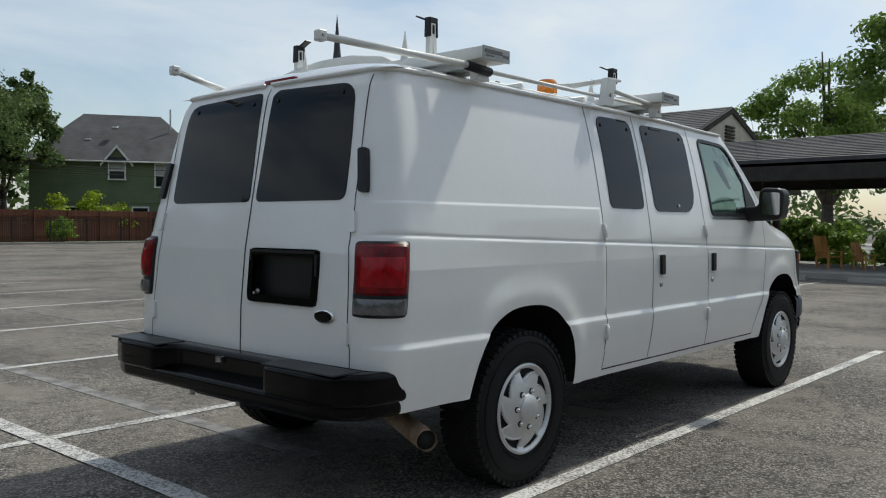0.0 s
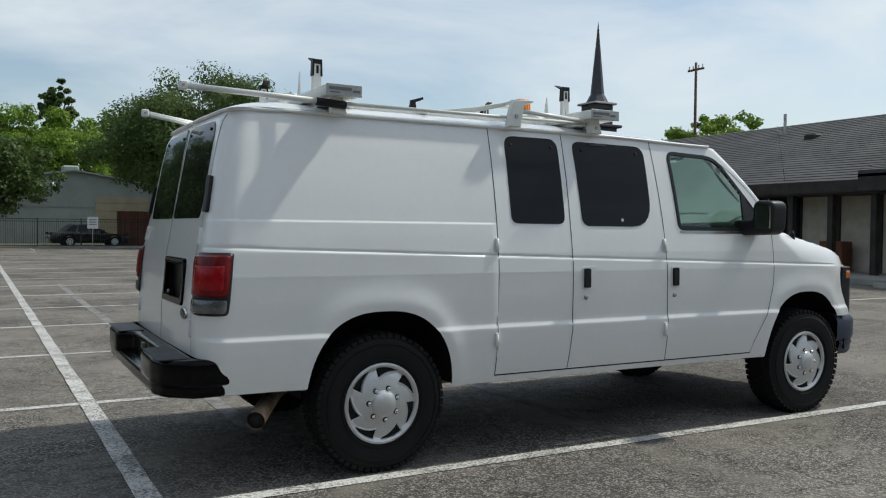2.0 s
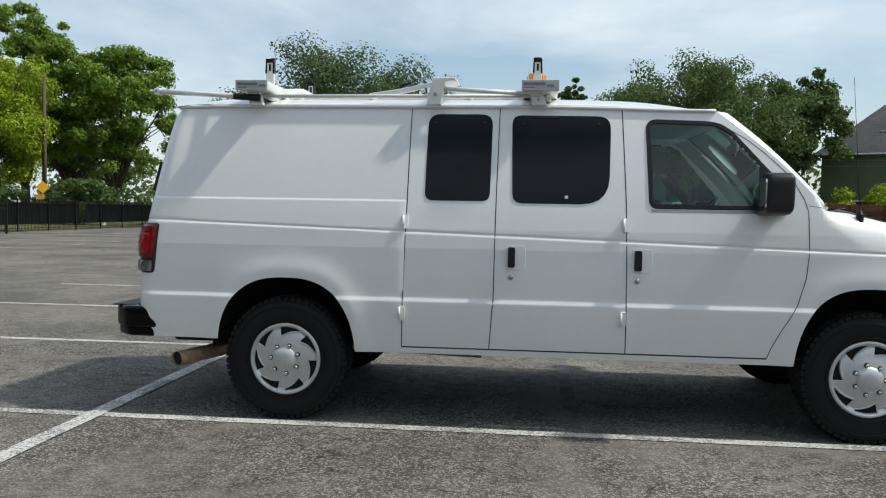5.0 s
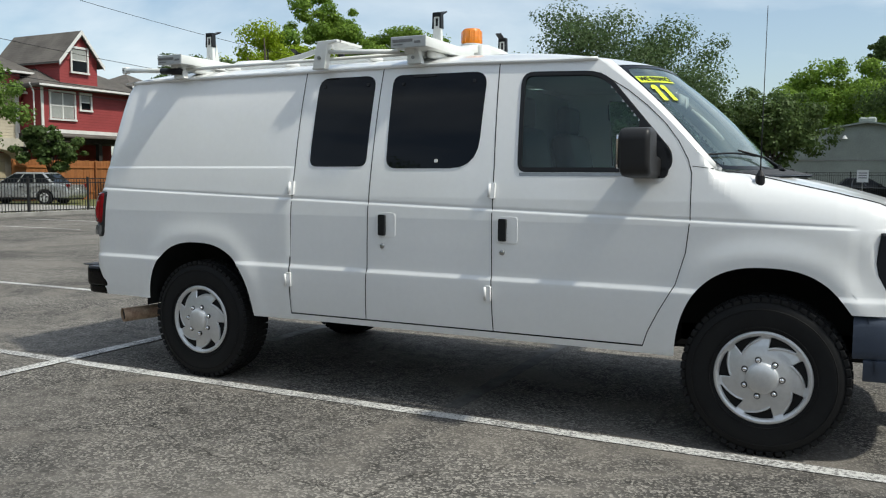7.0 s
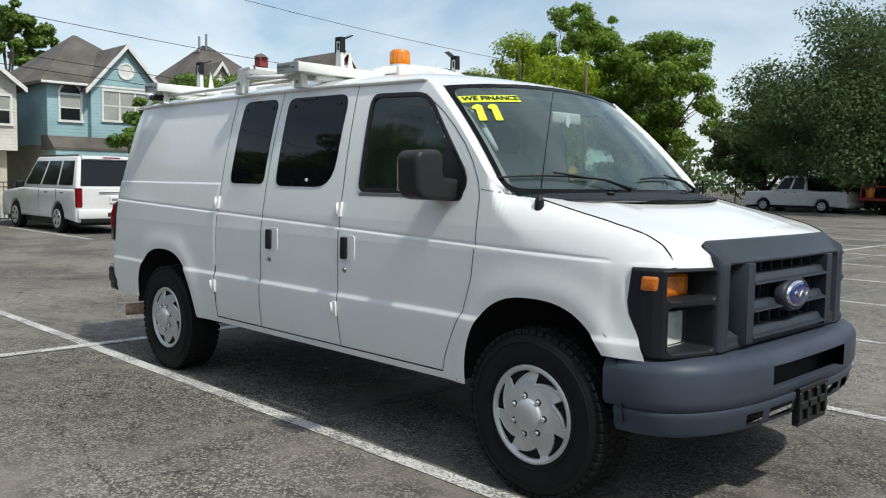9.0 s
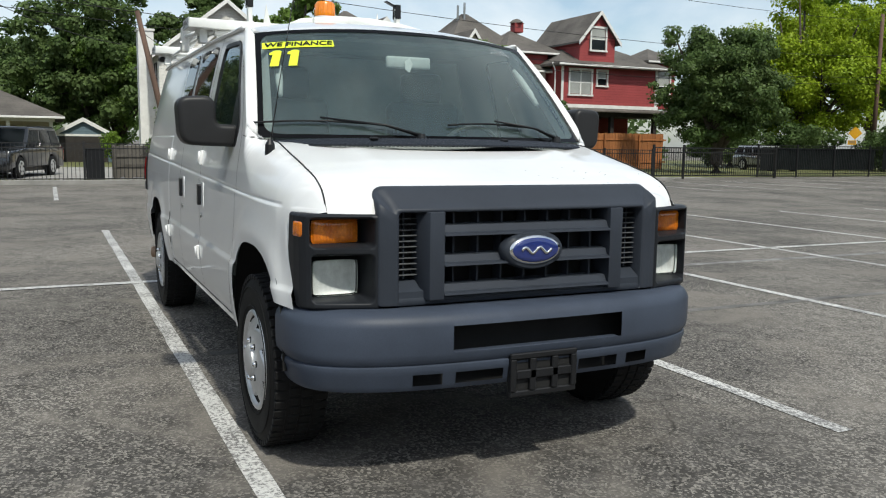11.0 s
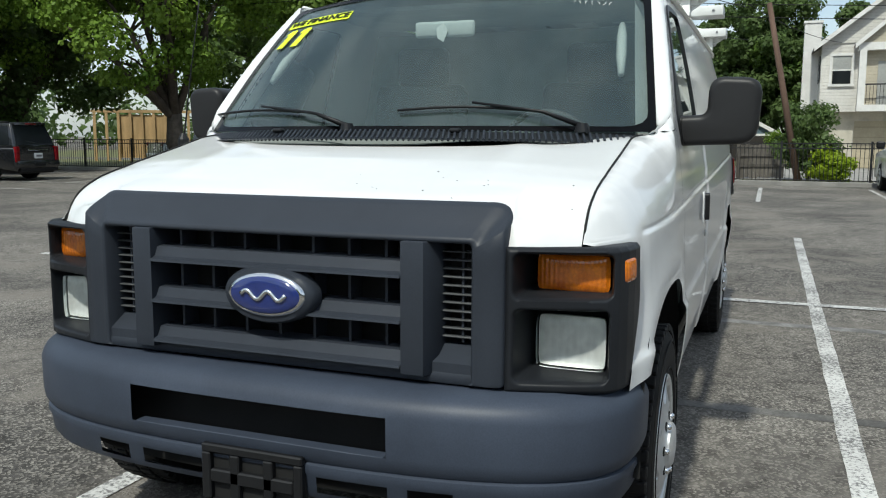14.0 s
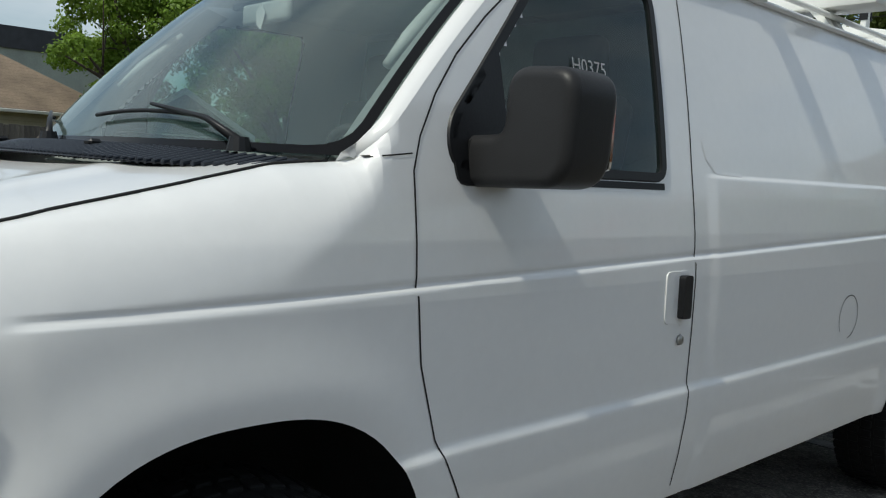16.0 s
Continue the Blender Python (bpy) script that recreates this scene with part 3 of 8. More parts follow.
WINDOW_A = rounded([(.865, 1.395), (1.265, 1.395), (1.272, 1.935), (.872, 1.935)], [.05, .05, .07, .07])
WINDOW_B = rounded([(1.405, 1.385), (1.985, 1.385), (1.995, 1.925), (1.392, 1.93)], [.06, .17, .08, .06])
WINDOW_C = rounded([(2.235, 1.375), (3.03, 1.375), (3.035, 1.46), (2.66, 1.885), (2.212, 1.9)], [.04, .07, .05, .10, .06])
REAR_WINDOW = {sgn: [(tail_u(y, z), z) for y, z in rounded([(inner, 1.40), (.705, 1.40), (.675, 1.925), (inner + .02, 1.942)], [.035, .05, .10, .05])] for sgn, inner in ((-1, .062), (1, -.012))}
RECESS = [(tail_u(y, z), z) for y, z in rounded([(.09, .935), (.575, .935), (.575, 1.175), (.09, 1.175)], .03)]

van = thing("van", "white cargo van with black tinted windows and grey grille", "van")


def build_shell(sgn):
    cols = set(np.round(np.concatenate([np.linspace(-1.94, -1.08, 34), np.linspace(-1.08, -0.86, 12), np.arange(-0.86, 4.03, 0.026), [4.03]]), 4))
    for cx, w in ((0.0, 0.445), (3.505, 0.425)):
        for k in range(0, 41):
            a = math.pi * k / 40
            cols.add(round(cx + w * math.copysign(abs(math.cos(a)) ** 0.75, math.cos(a)), 4))
        for e in (0.997, 1.004, 0.985):
            cols.add(round(cx + w * e, 4)), cols.add(round(cx - w * e, 4))
    for a, b in ((2.18, 2.3), (2.6, 3.06)):
        cols |= set(np.round(np.arange(a, b, 0.013), 4))
    cols = sorted(cols)
    zs = set(np.round(np.arange(0.40, 2.0, 0.025), 4))
    zs |= {.765, .772, .78, .787, .795, .80, .405, .485, 1.385, 1.389, 1.393, 1.398, 1.402, 1.41, 1.36, 1.37, 1.38, 1.985}
    zs |= set(np.round(np.arange(1.085, 1.262, 0.006), 4))
    zs |= set(np.round(np.arange(1.84, 1.92, 0.012), 4))
    zs = sorted(zs)
    verts, index = [], []
    for u in cols:
        lo = side_bottom(u) if u > -0.86 else 0.5
        hi = side_top(u) if u > -0.86 else 1.975
        col, last = [], None
        for z in zs:
            zc = min(max(z, lo), hi)
            if last is None or zc - last > 1e-5:
                verts.append(shell(u, zc, sgn))
                last = zc
            col.append((len(verts) - 1, zc))
        index.append(col)
    groups = {}
    holes = [WINDOW_C] + ([inset(RECESS, 0.012)] if sgn < 0 else [])
    for i in range(len(cols) - 1):
        um = (cols[i] + cols[i + 1]) / 2
        for j in range(len(zs) - 1):
            ids = []
            for a, b in ((i, j), (i + 1, j), (i + 1, j + 1), (i, j + 1)):
                k = index[a][b][0]
                if k not in ids:
                    ids.append(k)
            if len(ids) < 3:
                continue
            zm = (index[i][j][1] + index[i + 1][j + 1][1]) / 2
            skip = False
            for poly in holes:
                if min(p[0] for p in poly) < um < max(p[0] for p in poly) and all(inside((cols[a], index[a][b][1]), poly) for a, b in ((i, j), (i + 1, j), (i + 1, j + 1), (i, j + 1))):
                    skip = True
            if skip:
                continue
            if um < tail_u(.775, zm):
                g = "rear_door"
            elif sgn > 0 and um < seam_x(SEAMS["c"], zm):
                g = "side_panel"
            elif um < seam_x(SEAMS["a"], zm):
                g = "quarter_panel"
            elif zm < 0.485 and um < 3.2:
                g = "sill"
            elif um < seam_x(SEAMS["b"], zm):
                g = "cargo_door_rear"
            elif um < seam_x(SEAMS["c"], zm):
                g = "cargo_door"
            elif um < seam_x(DOOR_FRONT, zm) and zm < 1.47 or zm >= 1.47:
                g = "front_door"
            else:
                g = "fender"
            groups.setdefault(g, []).append(ids if sgn < 0 else ids[::-1])
    made = {}
    for g, faces in groups.items():
        used = sorted({k for f in faces for k in f})
        at = {k: n for n, k in enumerate(used)}
        made[g] = link(g, mesh_of(g, [verts[k] for k in used], [[at[k] for k in f] for f in faces], WHITE), van, "white painted steel panel")
    return made


def dense(outline, gap=0.025):
    """The outline with points added along its longer edges."""
    out = []
    for k, p in enumerate(outline):
        a, b = Vector(p), Vector(outline[(k + 1) % len(outline)])
        n = max(1, int((b - a).length / gap))
        out += [tuple(a.lerp(b, i / n)) for i in range(n)]
    return out


def tile(name, u, z, du, dz, sgn, off, mat, parent, label="", thick=0.012, bulge=0.0):
    """A lens or pad that follows the curve of the body, with rounded corners."""
    nu, nz = 24, 18
    verts, faces = [], []
    for i in range(nu + 1):
        a = -1 + 2 * i / nu
        for j in range(nz + 1):
            b = -1 + 2 * j / nz
            e = max(abs(a), abs(b))
            k = 1 - .035 * (abs(a * b)) ** 6
            d = off + bulge * (1 - a * a) * (1 - b * b) - (thick if e > .999 else thick * .25 if e > .9 and (i in (1, nu - 1) or j in (1, nz - 1)) else 0)
            verts.append(shell(u + du * a * k, z + dz * b * k, sgn, d))
    faces = [(i * (nz + 1) + j, (i + 1) * (nz + 1) + j, (i + 1) * (nz + 1) + j + 1, i * (nz + 1) + j + 1) for i in range(nu) for j in range(nz)]
    bm = bmesh.new()
    bm.from_mesh(mesh_of("tmp", verts, faces, mat))
    return part(name, bm, mat, parent, label, smooth=True, angle=40)


def patch(name, outline, sgn, off, mat, parent, rings=5, rim=0.0, label=""):
    """A panel of the given outline lying on the body, raised by off, with a rim that goes down to the body."""
    outline = dense(outline)
    n = len(outline)
    cx, cz = sum(p[0] for p in outline) / n, sum(p[1] for p in outline) / n
    verts, faces = [], []
    scales = [1 - k / rings for k in range(rings)]
    if rim:
        verts += [shell(u, z, sgn, off - rim) for u, z in inset(outline, -0.001)]
    for s in scales:
        verts += [shell(cx + (u - cx) * s, cz + (z - cz) * s, sgn, off) for u, z in outline]
    rows = len(verts) // n
    verts.append(shell(cx, cz, sgn, off))
    for r in range(rows - 1):
        for k in range(n):
            faces.append((r * n + k, r * n + (k + 1) % n, (r + 1) * n + (k + 1) % n, (r + 1) * n + k))
    for k in range(n):
        faces.append(((rows - 1) * n + k, (rows - 1) * n + (k + 1) % n, len(verts) - 1))
    me = mesh_of(name, verts, faces, mat)
    bm = bmesh.new()
    bm.from_mesh(me)
    bpy.data.meshes.remove(me)
    ob = part(name, bm, mat, parent, label, smooth=True, angle=40)
    return ob


def frame_ring(name, outline, sgn, outer, inner, off, mat, parent, label=""):
    """A gasket round an opening."""
    outline = dense(outline)
    a, b = inset(outline, -outer), inset(outline, inner)
    n = len(outline)
    verts = [shell(u, z, sgn, 0.0) for u, z in a] + [shell(u, z, sgn, off) for u, z in inset(a, 0.003)] + [shell(u, z, sgn, off) for u, z in b] + [shell(u, z, sgn, -0.012) for u, z in b]
    faces = [(r * n + k, r * n + (k + 1) % n, (r + 1) * n + (k + 1) % n, (r + 1) * n + k) for r in range(3) for k in range(n)]
    bm = bmesh.new()
    me = mesh_of(name, verts, faces, mat)
    bm.from_mesh(me)
    bpy.data.meshes.remove(me)
    return part(name, bm, mat, parent, label, smooth=True, angle=35)


def seam(path, sgn, parent, name="door_gap", width=0.0055, mat=None):
    """A shut line: a dark ribbon let in along the edge of a door."""
    pts = []
    for (a, b) in zip(path[:-1], path[1:]):
        k = max(2, int((Vector(b) - Vector(a)).length / 0.02))
        pts += [Vector(a).lerp(Vector(b), i / k) for i in range(k)]
    pts.append(Vector(path[-1]))
    verts, faces = [], []
    for i, p in enumerate(pts):
        d = (pts[min(i + 1, len(pts) - 1)] - pts[max(i - 1, 0)]).normalized()
        for s in (-0.5, 0.5):
            q = p + Vector((-d.y, d.x)) * width * s
            verts.append(shell(q.x, q.y, sgn, 0.0012))
    for i in range(len(pts) - 1):
        faces.append((2 * i, 2 * i + 1, 2 * i + 3, 2 * i + 2))
    return link(name, mesh_of(name, verts, faces, mat or DARK), parent)


def plate(name, u, z, du, dz, sgn, off, mat, parent, round_=0.01, label="", thick=0.012):
    return patch(name, rounded([(u - du, z - dz), (u + du, z - dz), (u + du, z + dz), (u - du, z + dz)], round_, 3), sgn, off, mat, parent, rings=2, rim=thick, label=label)


def hinge(u, z, sgn, parent):
    h = plate("hinge", u + 0.002, z, 0.017, 0.042, sgn, 0.014, WHITE, parent, 0.006, "white painted door hinge", 0.014)
    bm = tube([shell(u - 0.012, z - 0.036, sgn, 0.016), shell(u - 0.012, z + 0.036, sgn, 0.016)], 0.008)
    part("hinge_pin", bm, WHITE, h, smooth=True)


def handle(u, z, sgn, parent):
    """Pull handle in a pressed cup, with the lock under it."""
    cup = plate("handle_cup", u + 0.028, z, 0.058, 0.072, sgn, 0.0035, WHITE, parent, 0.02, "pressed white handle cup", 0.004)
    plate("pull", u + .003, z, 0.021, 0.060, sgn, 0.022, BLACK_PLASTIC, cup, 0.01, "black plastic pull handle", 0.02)
    bm = lathe([(0.0, 0.006), (0.013, 0.006), (0.016, 0.0)], 14, "Y")
    p = shell(u, z - 0.122, sgn, 0.002)
    bmesh.ops.scale(bm, verts=bm.verts, vec=(1, sgn, 1))
    bmesh.ops.translate(bm, verts=bm.verts, vec=p)
    part("lock", bm, STEEL, parent, "round steel key lock", smooth=True)


RIGHT, LEFT = build_shell(-1), build_shell(1)

# shut lines
for key, owner in (("a", "cargo_door_rear"), ("b", "cargo_door"), ("c", "front_door")):
    seam(SEAMS[key], -1, RIGHT[owner])
seam(SEAMS["c"], 1, LEFT["front_door"], width=0.005)
for sgn, side in ((-1, RIGHT), (1, LEFT)):
    seam(PILLAR + DOOR_FRONT[1:], sgn, side["front_door"], width=0.0045)
    seam([(3.143, 1.395), (3.24, 1.383)], sgn, side["front_door"], "pillar_joint", 0.003)
    if sgn < 0:
        seam([(.737, .485), (2.925, .485)], sgn, side["sill"], width=0.008)
    seam([(tail_u(.735, 1.95), 1.955), (tail_u(.757, 1.2), 1.2), (tail_u(.785, .67), .67)], sgn, side["rear_door"])
    seam([(tail_u(.778, .662), .662), (-1.935, .662)], sgn, side["rear_door"], width=0.012)
seam([(tail_u(.03, 1.95), 1.955), (tail_u(.03, .67), .665)], -1, RIGHT["rear_door"], width=0.009)

# dark windows in the sides and the tail
for poly, sgn, owner in ((WINDOW_A, -1, RIGHT["cargo_door_rear"]), (WINDOW_B, -1, RIGHT["cargo_door"]), (REAR_WINDOW[-1], -1, RIGHT["rear_door"]), (REAR_WINDOW[1], 1, LEFT["rear_door"])):
    pane = patch("window_pane", poly, sgn, 0.004, TINTED, owner, rings=7, rim=0.004, label="black tinted window glass")
    us, zz = [p[0] for p in poly], [p[1] for p in poly]
    for a, b in ((0.12, 0.1), (0.88, 0.1), (0.12, 0.9), (0.88, 0.9)):
        u, z = min(us) + (max(us) - min(us)) * a, min(zz) + (max(zz) - min(zz)) * b
        if b < 0.5:
            continue
        plate("window_clip", u, z, 0.008, 0.008, sgn, 0.010, BLACK_PLASTIC, pane, 0.004, thick=0.006)
plate("window_clip", 1.73, 1.425, 0.009, 0.009, -1, 0.010, CHALK, RIGHT["cargo_door"], 0.004, "small white round clip", 0.008)
plate("window_latch_pad", 1.60, 1.918, 0.075, 0.008, -1, 0.009, BLACK_PLASTIC, RIGHT["cargo_door"], 0.004, thick=0.006)

# front door windows: clear glass in a black gasket, black sail behind the mirror
for sgn, side in ((-1, RIGHT), (1, LEFT)):
    d = side["front_door"]
    frame_ring("window_gasket", WINDOW_C, sgn, 0.012, 0.013, 0.006, BLACK_PLASTIC, d, "black rubber window gasket")
    g = patch("window_glass", inset(WINDOW_C, 0.012), sgn, -0.002, DOOR_GLASS, d, rings=6, label="green tinted clear door glass")
    g.visible_shadow = False
    patch("mirror_sail", rounded([(2.855, 1.335), (3.025, 1.335), (3.035, 1.46), (2.87, 1.66)], .03, 3), sgn, 0.006, BLACK_PLASTIC, d, rings=3, rim=0.01, label="black plastic mirror mount")
    seam([(2.235, 1.352), (2.6, 1.352), (2.98, 1.352)], sgn, d, "weather_strip", 0.018, STEEL if sgn < 0 else BLACK_PLASTIC)
    handle(2.158, 1.05, sgn, d)
    for z in (1.262, .70):
        if sgn < 0:
            hinge(2.068 + (0.01 if z < 1 else 0.018), z, sgn, RIGHT["cargo_door"])
            hinge(0.748 if z > 1 else 0.737, z, sgn, RIGHT["cargo_door_rear"])
handle(1.404, 1.055, -1, RIGHT["cargo_door"])
# the pressed panel on the driver's side starts behind the door
seam([(2.02, 1.50), (2.0, 1.44), (1.95, 1.402), (1.8, 1.398)], 1, LEFT["side_panel"], "panel_edge", 0.01, WHITE)

ring = [(.975 + .085 * math.cos(a), .90 + .082 * math.sin(a)) for a in np.linspace(-.7, 4.6, 30)]
seam(ring, 1, LEFT["side_panel"], "fuel_door_gap", 0.003)

# tail: hinges, dark handle pads, lamps, plate recess, badge
for sgn, side in ((-1, RIGHT), (1, LEFT)):
    r = side["rear_door"]
    for z in (1.305, .83):
        h = plate("hinge", tail_u(.772, z), z, 0.016, 0.045, sgn, 0.014, WHITE, r, 0.006, "white painted door hinge", 0.014)
    plate("vent_cover", tail_u(.80, 1.53), 1.525, 0.026, 0.095, sgn, 0.02, BLACK_PLASTIC, side.get("quarter_panel", side.get("side_panel")), 0.012, "black plastic vent cover", 0.02)
    q = side.get("quarter_panel", side.get("side_panel"))
    lampb = tile("tail_lamp", -0.996, 1.065, 0.136, 0.162, sgn, 0.014, BLACK_PLASTIC, q, "red tail lamp in a black frame", 0.016, 0.0)
    tile("red_lens", -0.996, 1.105, 0.120, 0.107, sgn, 0.024, RED_LENS, lampb, "red plastic lens", 0.012, 0.006)
    tile("reversing_lens", -0.996, 0.952, 0.120, 0.036, sgn, 0.022, CLEAR_LENS, lampb, "smoky clear lens", 0.012, 0.006)
    tile("lens_reflector", -0.985, 1.095, 0.088, 0.066, sgn, 0.029, RED_BRIGHT, lampb, "brighter red inner lens", 0.005, 0.006)
door = RIGHT["rear_door"]
frame_ring("plate_frame", RECESS, -1, 0.008, 0.028, 0.012, BLACK_GLOSS, door, "black number plate surround")
bm = box((-.955, -.575, .935), (-.94, -.09, 1.175))
box((-1.0, -.575, .935), (-.94, -.562, 1.175), bm=bm), box((-1.0, -.103, .935), (-.94, -.09, 1.175), bm=bm)
box((-1.0, -.575, .935), (-.94, -.09, .948), bm=bm), box((-1.0, -.575, 1.162), (-.94, -.09, 1.175), bm=bm)
part("plate_recess", bm, BLACK_PLASTIC, door, "empty black number plate recess")
bm = lathe([(0, .012), (.014, .012), (.017, 0)], 14, "X")
bmesh.ops.transform(bm, matrix=Matrix.Translation((-.985, -.14, .975)) @ Matrix.Scale(-1, 4, (1, 0, 0)), verts=bm.verts)
part("lock", bm, STEEL, door, "round steel key lock", smooth=True)


def oval(name, center, w, h, depth, mat, parent, axis_sign=1, label="", seg=36):
    prof = [(1.0, 0.0), (0.985, 0.6), (0.9, 0.9), (0.6, 1.0), (0.0, 1.05)]
    verts, faces = [], []
    for r, d in prof[:-1]:
        verts += [(center[0] + axis_sign * d * depth, center[1] + r * w * math.cos(k * math.tau / seg), center[2] + r * h * math.sin(k * math.tau / seg)) for k in range(seg)]
    verts.append((center[0] + axis_sign * depth * 1.05, center[1], center[2]))
    n = len(prof) - 1
    for r in range(n - 1):
        for k in range(seg):
            faces.append((r * seg + k, r * seg + (k + 1) % seg, (r + 1) * seg + (k + 1) % seg, (r + 1) * seg + k))
    for k in range(seg):
        faces.append(((n - 1) * seg + k, (n - 1) * seg + (k + 1) % seg, len(verts) - 1))
    bm = bmesh.new()
    me = mesh_of(name, verts, faces, mat)
    bm.from_mesh(me)
    return part(name, bm, mat, parent, label, smooth=True, angle=50)


badge = oval("badge", (-1.003, -.635, .895), .066, .031, .010, CHROME, door, -1, "small oval chrome badge")
oval("badge_field", (-1.0115, -.635, .895), .057, .024, .004, BLACK_GLOSS, badge, -1)

# roof, drip rail, third brake lamp
def screen(s, t, off=0.0):
    """A point of the windscreen: s across from -1 to 1, t from the bottom to the top."""
    a = abs(s) ** 2.3
    lo = Vector((3.455 - .205 * a, .900 * s, 1.378))
    hi = Vector((2.845 - .125 * a, .792 * s, 1.965 - .045 * a))
    p = lo.lerp(hi, t)
    p.x += 0.02 * math.sin(math.pi * t) * (1 - 0.6 * a)
    p.z += 0.015 * math.sin(math.pi * t)
    if off:
        n = Vector((0.68, 0.28 * s, 0.70)).normalized()
        p = p + n * off
    return p


def roof_point(a, b):
    """a from the tail to the windscreen, b from the right rail to the left."""
    s = b
    rear = Vector((REAR_X(1.975) - 0.004, .805 * s, 1.978))
    front = screen(s, 1.0)
    x = rear.x + (front.x - rear.x) * a
    rail = 1.99 - 0.02 * step(x, 1.6, 2.6)
    crown = rail + 0.095 * (1 - abs(s) ** 3.2)
    f = min(1.0, (front.x - x) / 0.75) if front.x > x else 0.0
    r = min(1.0, (x - rear.x) / 0.35)
    z = front.z + 0.006 + (crown - front.z) * (math.sin(f * math.pi / 2) ** 0.85)
    z = rear.z + (z - rear.z) * math.sin(r * math.pi / 2) ** 0.6
    y = (SIDE_Y(rail) + 0.003) * s
    y += (front.y - y) * (1 - min(1.0, f * 2.2))
    if abs(s) > 0.93 and f > 0.6:
        z = min(z, rail + 0.03)
    return Vector((x, y, z))


na, nb = 70, 40
verts = [roof_point((i / na), -1 + 2 * j / nb) for i in range(na + 1) for j in range(nb + 1)]
faces = [(i * (nb + 1) + j, (i + 1) * (nb + 1) + j, (i + 1) * (nb + 1) + j + 1, i * (nb + 1) + j + 1) for i in range(na) for j in range(nb)]
roof = link("roof", mesh_of("roof", verts, faces, WHITE), van, "white painted steel roof")
for sgn in (-1, 1):
    rail = [shell(x, side_top(x) - 0.004, sgn, 0.008) for x in np.linspace(-.62, 2.62, 50)]
    part("drip_rail", tube([shell(u, 1.978, sgn, 0.008) for u in np.linspace(-1.9, -.66, 24)] + rail, 0.013, 8, flat=0.8), WHITE, roof, smooth=True)
    # outer skin of the windscreen pillar
    top = [shell(x, side_top(x), sgn) for x in np.linspace(2.60, 3.27, 24)]
    verts, faces = [], []
    for k, p in enumerate(top):
        t = 1 - max(0.0, (k / 23 - 0.07) / 0.93)
        e = screen(sgn * 1.0, t)
        m = (p + e) / 2 + Vector((0.014, 0.006 * sgn, 0.014))
        verts += [p, m, e]
    for k in range(23):
        for j in (0, 1):
            faces.append((3 * k + j, 3 * k + j + 1, 3 * k + j + 4, 3 * k + j + 3))
    link("pillar", mesh_of("pillar", verts, faces, WHITE), van)
part("brake_lamp", box((-.80, -.17, 1.985), (-.74, .07, 2.012), .010, 2), RED_LENS, roof, "red high-level brake lamp", smooth=True, angle=40)

# windscreen with its black edge
ns, nt = 48, 20


def screen_grid(name, s0, s1, t0, t1, off, mat, parent, a=ns, b=nt, label=""):
    verts = [screen(s0 + (s1 - s0) * i / a, t0 + (t1 - t0) * j / b, off) for i in range(a + 1) for j in range(b + 1)]
    faces = [(i * (b + 1) + j, (i + 1) * (b + 1) + j, (i + 1) * (b + 1) + j + 1, i * (b + 1) + j + 1) for i in range(a) for j in range(b)]
    return link(name, mesh_of(name, verts, faces, mat), parent, label)


windscreen = screen_grid("windscreen", -1, 1, 0, 1, 0.0, WINDSHIELD, van, label="large green tinted windscreen")
windscreen.visible_shadow = False
edge = rounded([(-.999, .002), (.999, .002), (.999, .998), (-.999, .998)], .02, 4)
hole = rounded([(-.972, .032), (.972, .032), (.966, .972), (-.966, .972)], .09, 4)
verts, faces = [], []
dense_e, dense_h = [], []
for k in range(len(edge)):
    for j in range(12):
        dense_e.append(Vector(edge[k]).lerp(Vector(edge[(k + 1) % len(edge)]), j / 12))
        dense_h.append(Vector(hole[k]).lerp(Vector(hole[(k + 1) % len(hole)]), j / 12))
for e, h in zip(dense_e, dense_h):
    verts += [screen(e.x, e.y, 0.004), screen(h.x, h.y, 0.004)]
n = len(dense_e)
faces = [(2 * k, 2 * k + 1, 2 * ((k + 1) % n) + 1, 2 * ((k + 1) % n)) for k in range(n)]
link("windscreen_border", mesh_of("windscreen_border", verts, faces, BLACK_GLOSS), windscreen, "black printed windscreen border")


def on_screen(cx, ct):
    """Places flat things on the windscreen round (across in metres, height along the glass from 0 to 1), seen from outside."""
    def place(x, y, h):
        s = (cx + x) / (.900 - .108 * ct)
        return screen(s, ct + y / 0.85, 0.004 + h)
    return place


def screen_patch(name, cx, ct, w, h, mat, parent, label="", shear=0.0, off=0.0):
    place = on_screen(cx, ct)
    verts, faces = [], []
    for i in range(9):
        for j in range(4):
            y = (j / 3 - 0.5) * h
            verts.append(place((i / 8 - 0.5) * w + shear * y, y, off))
    for i in range(8):
        for j in range(3):
            faces.append((i * 4 + j, (i + 1) * 4 + j, (i + 1) * 4 + j + 1, i * 4 + j + 1))
    return link(name, mesh_of(name, verts, faces, mat), parent, label)


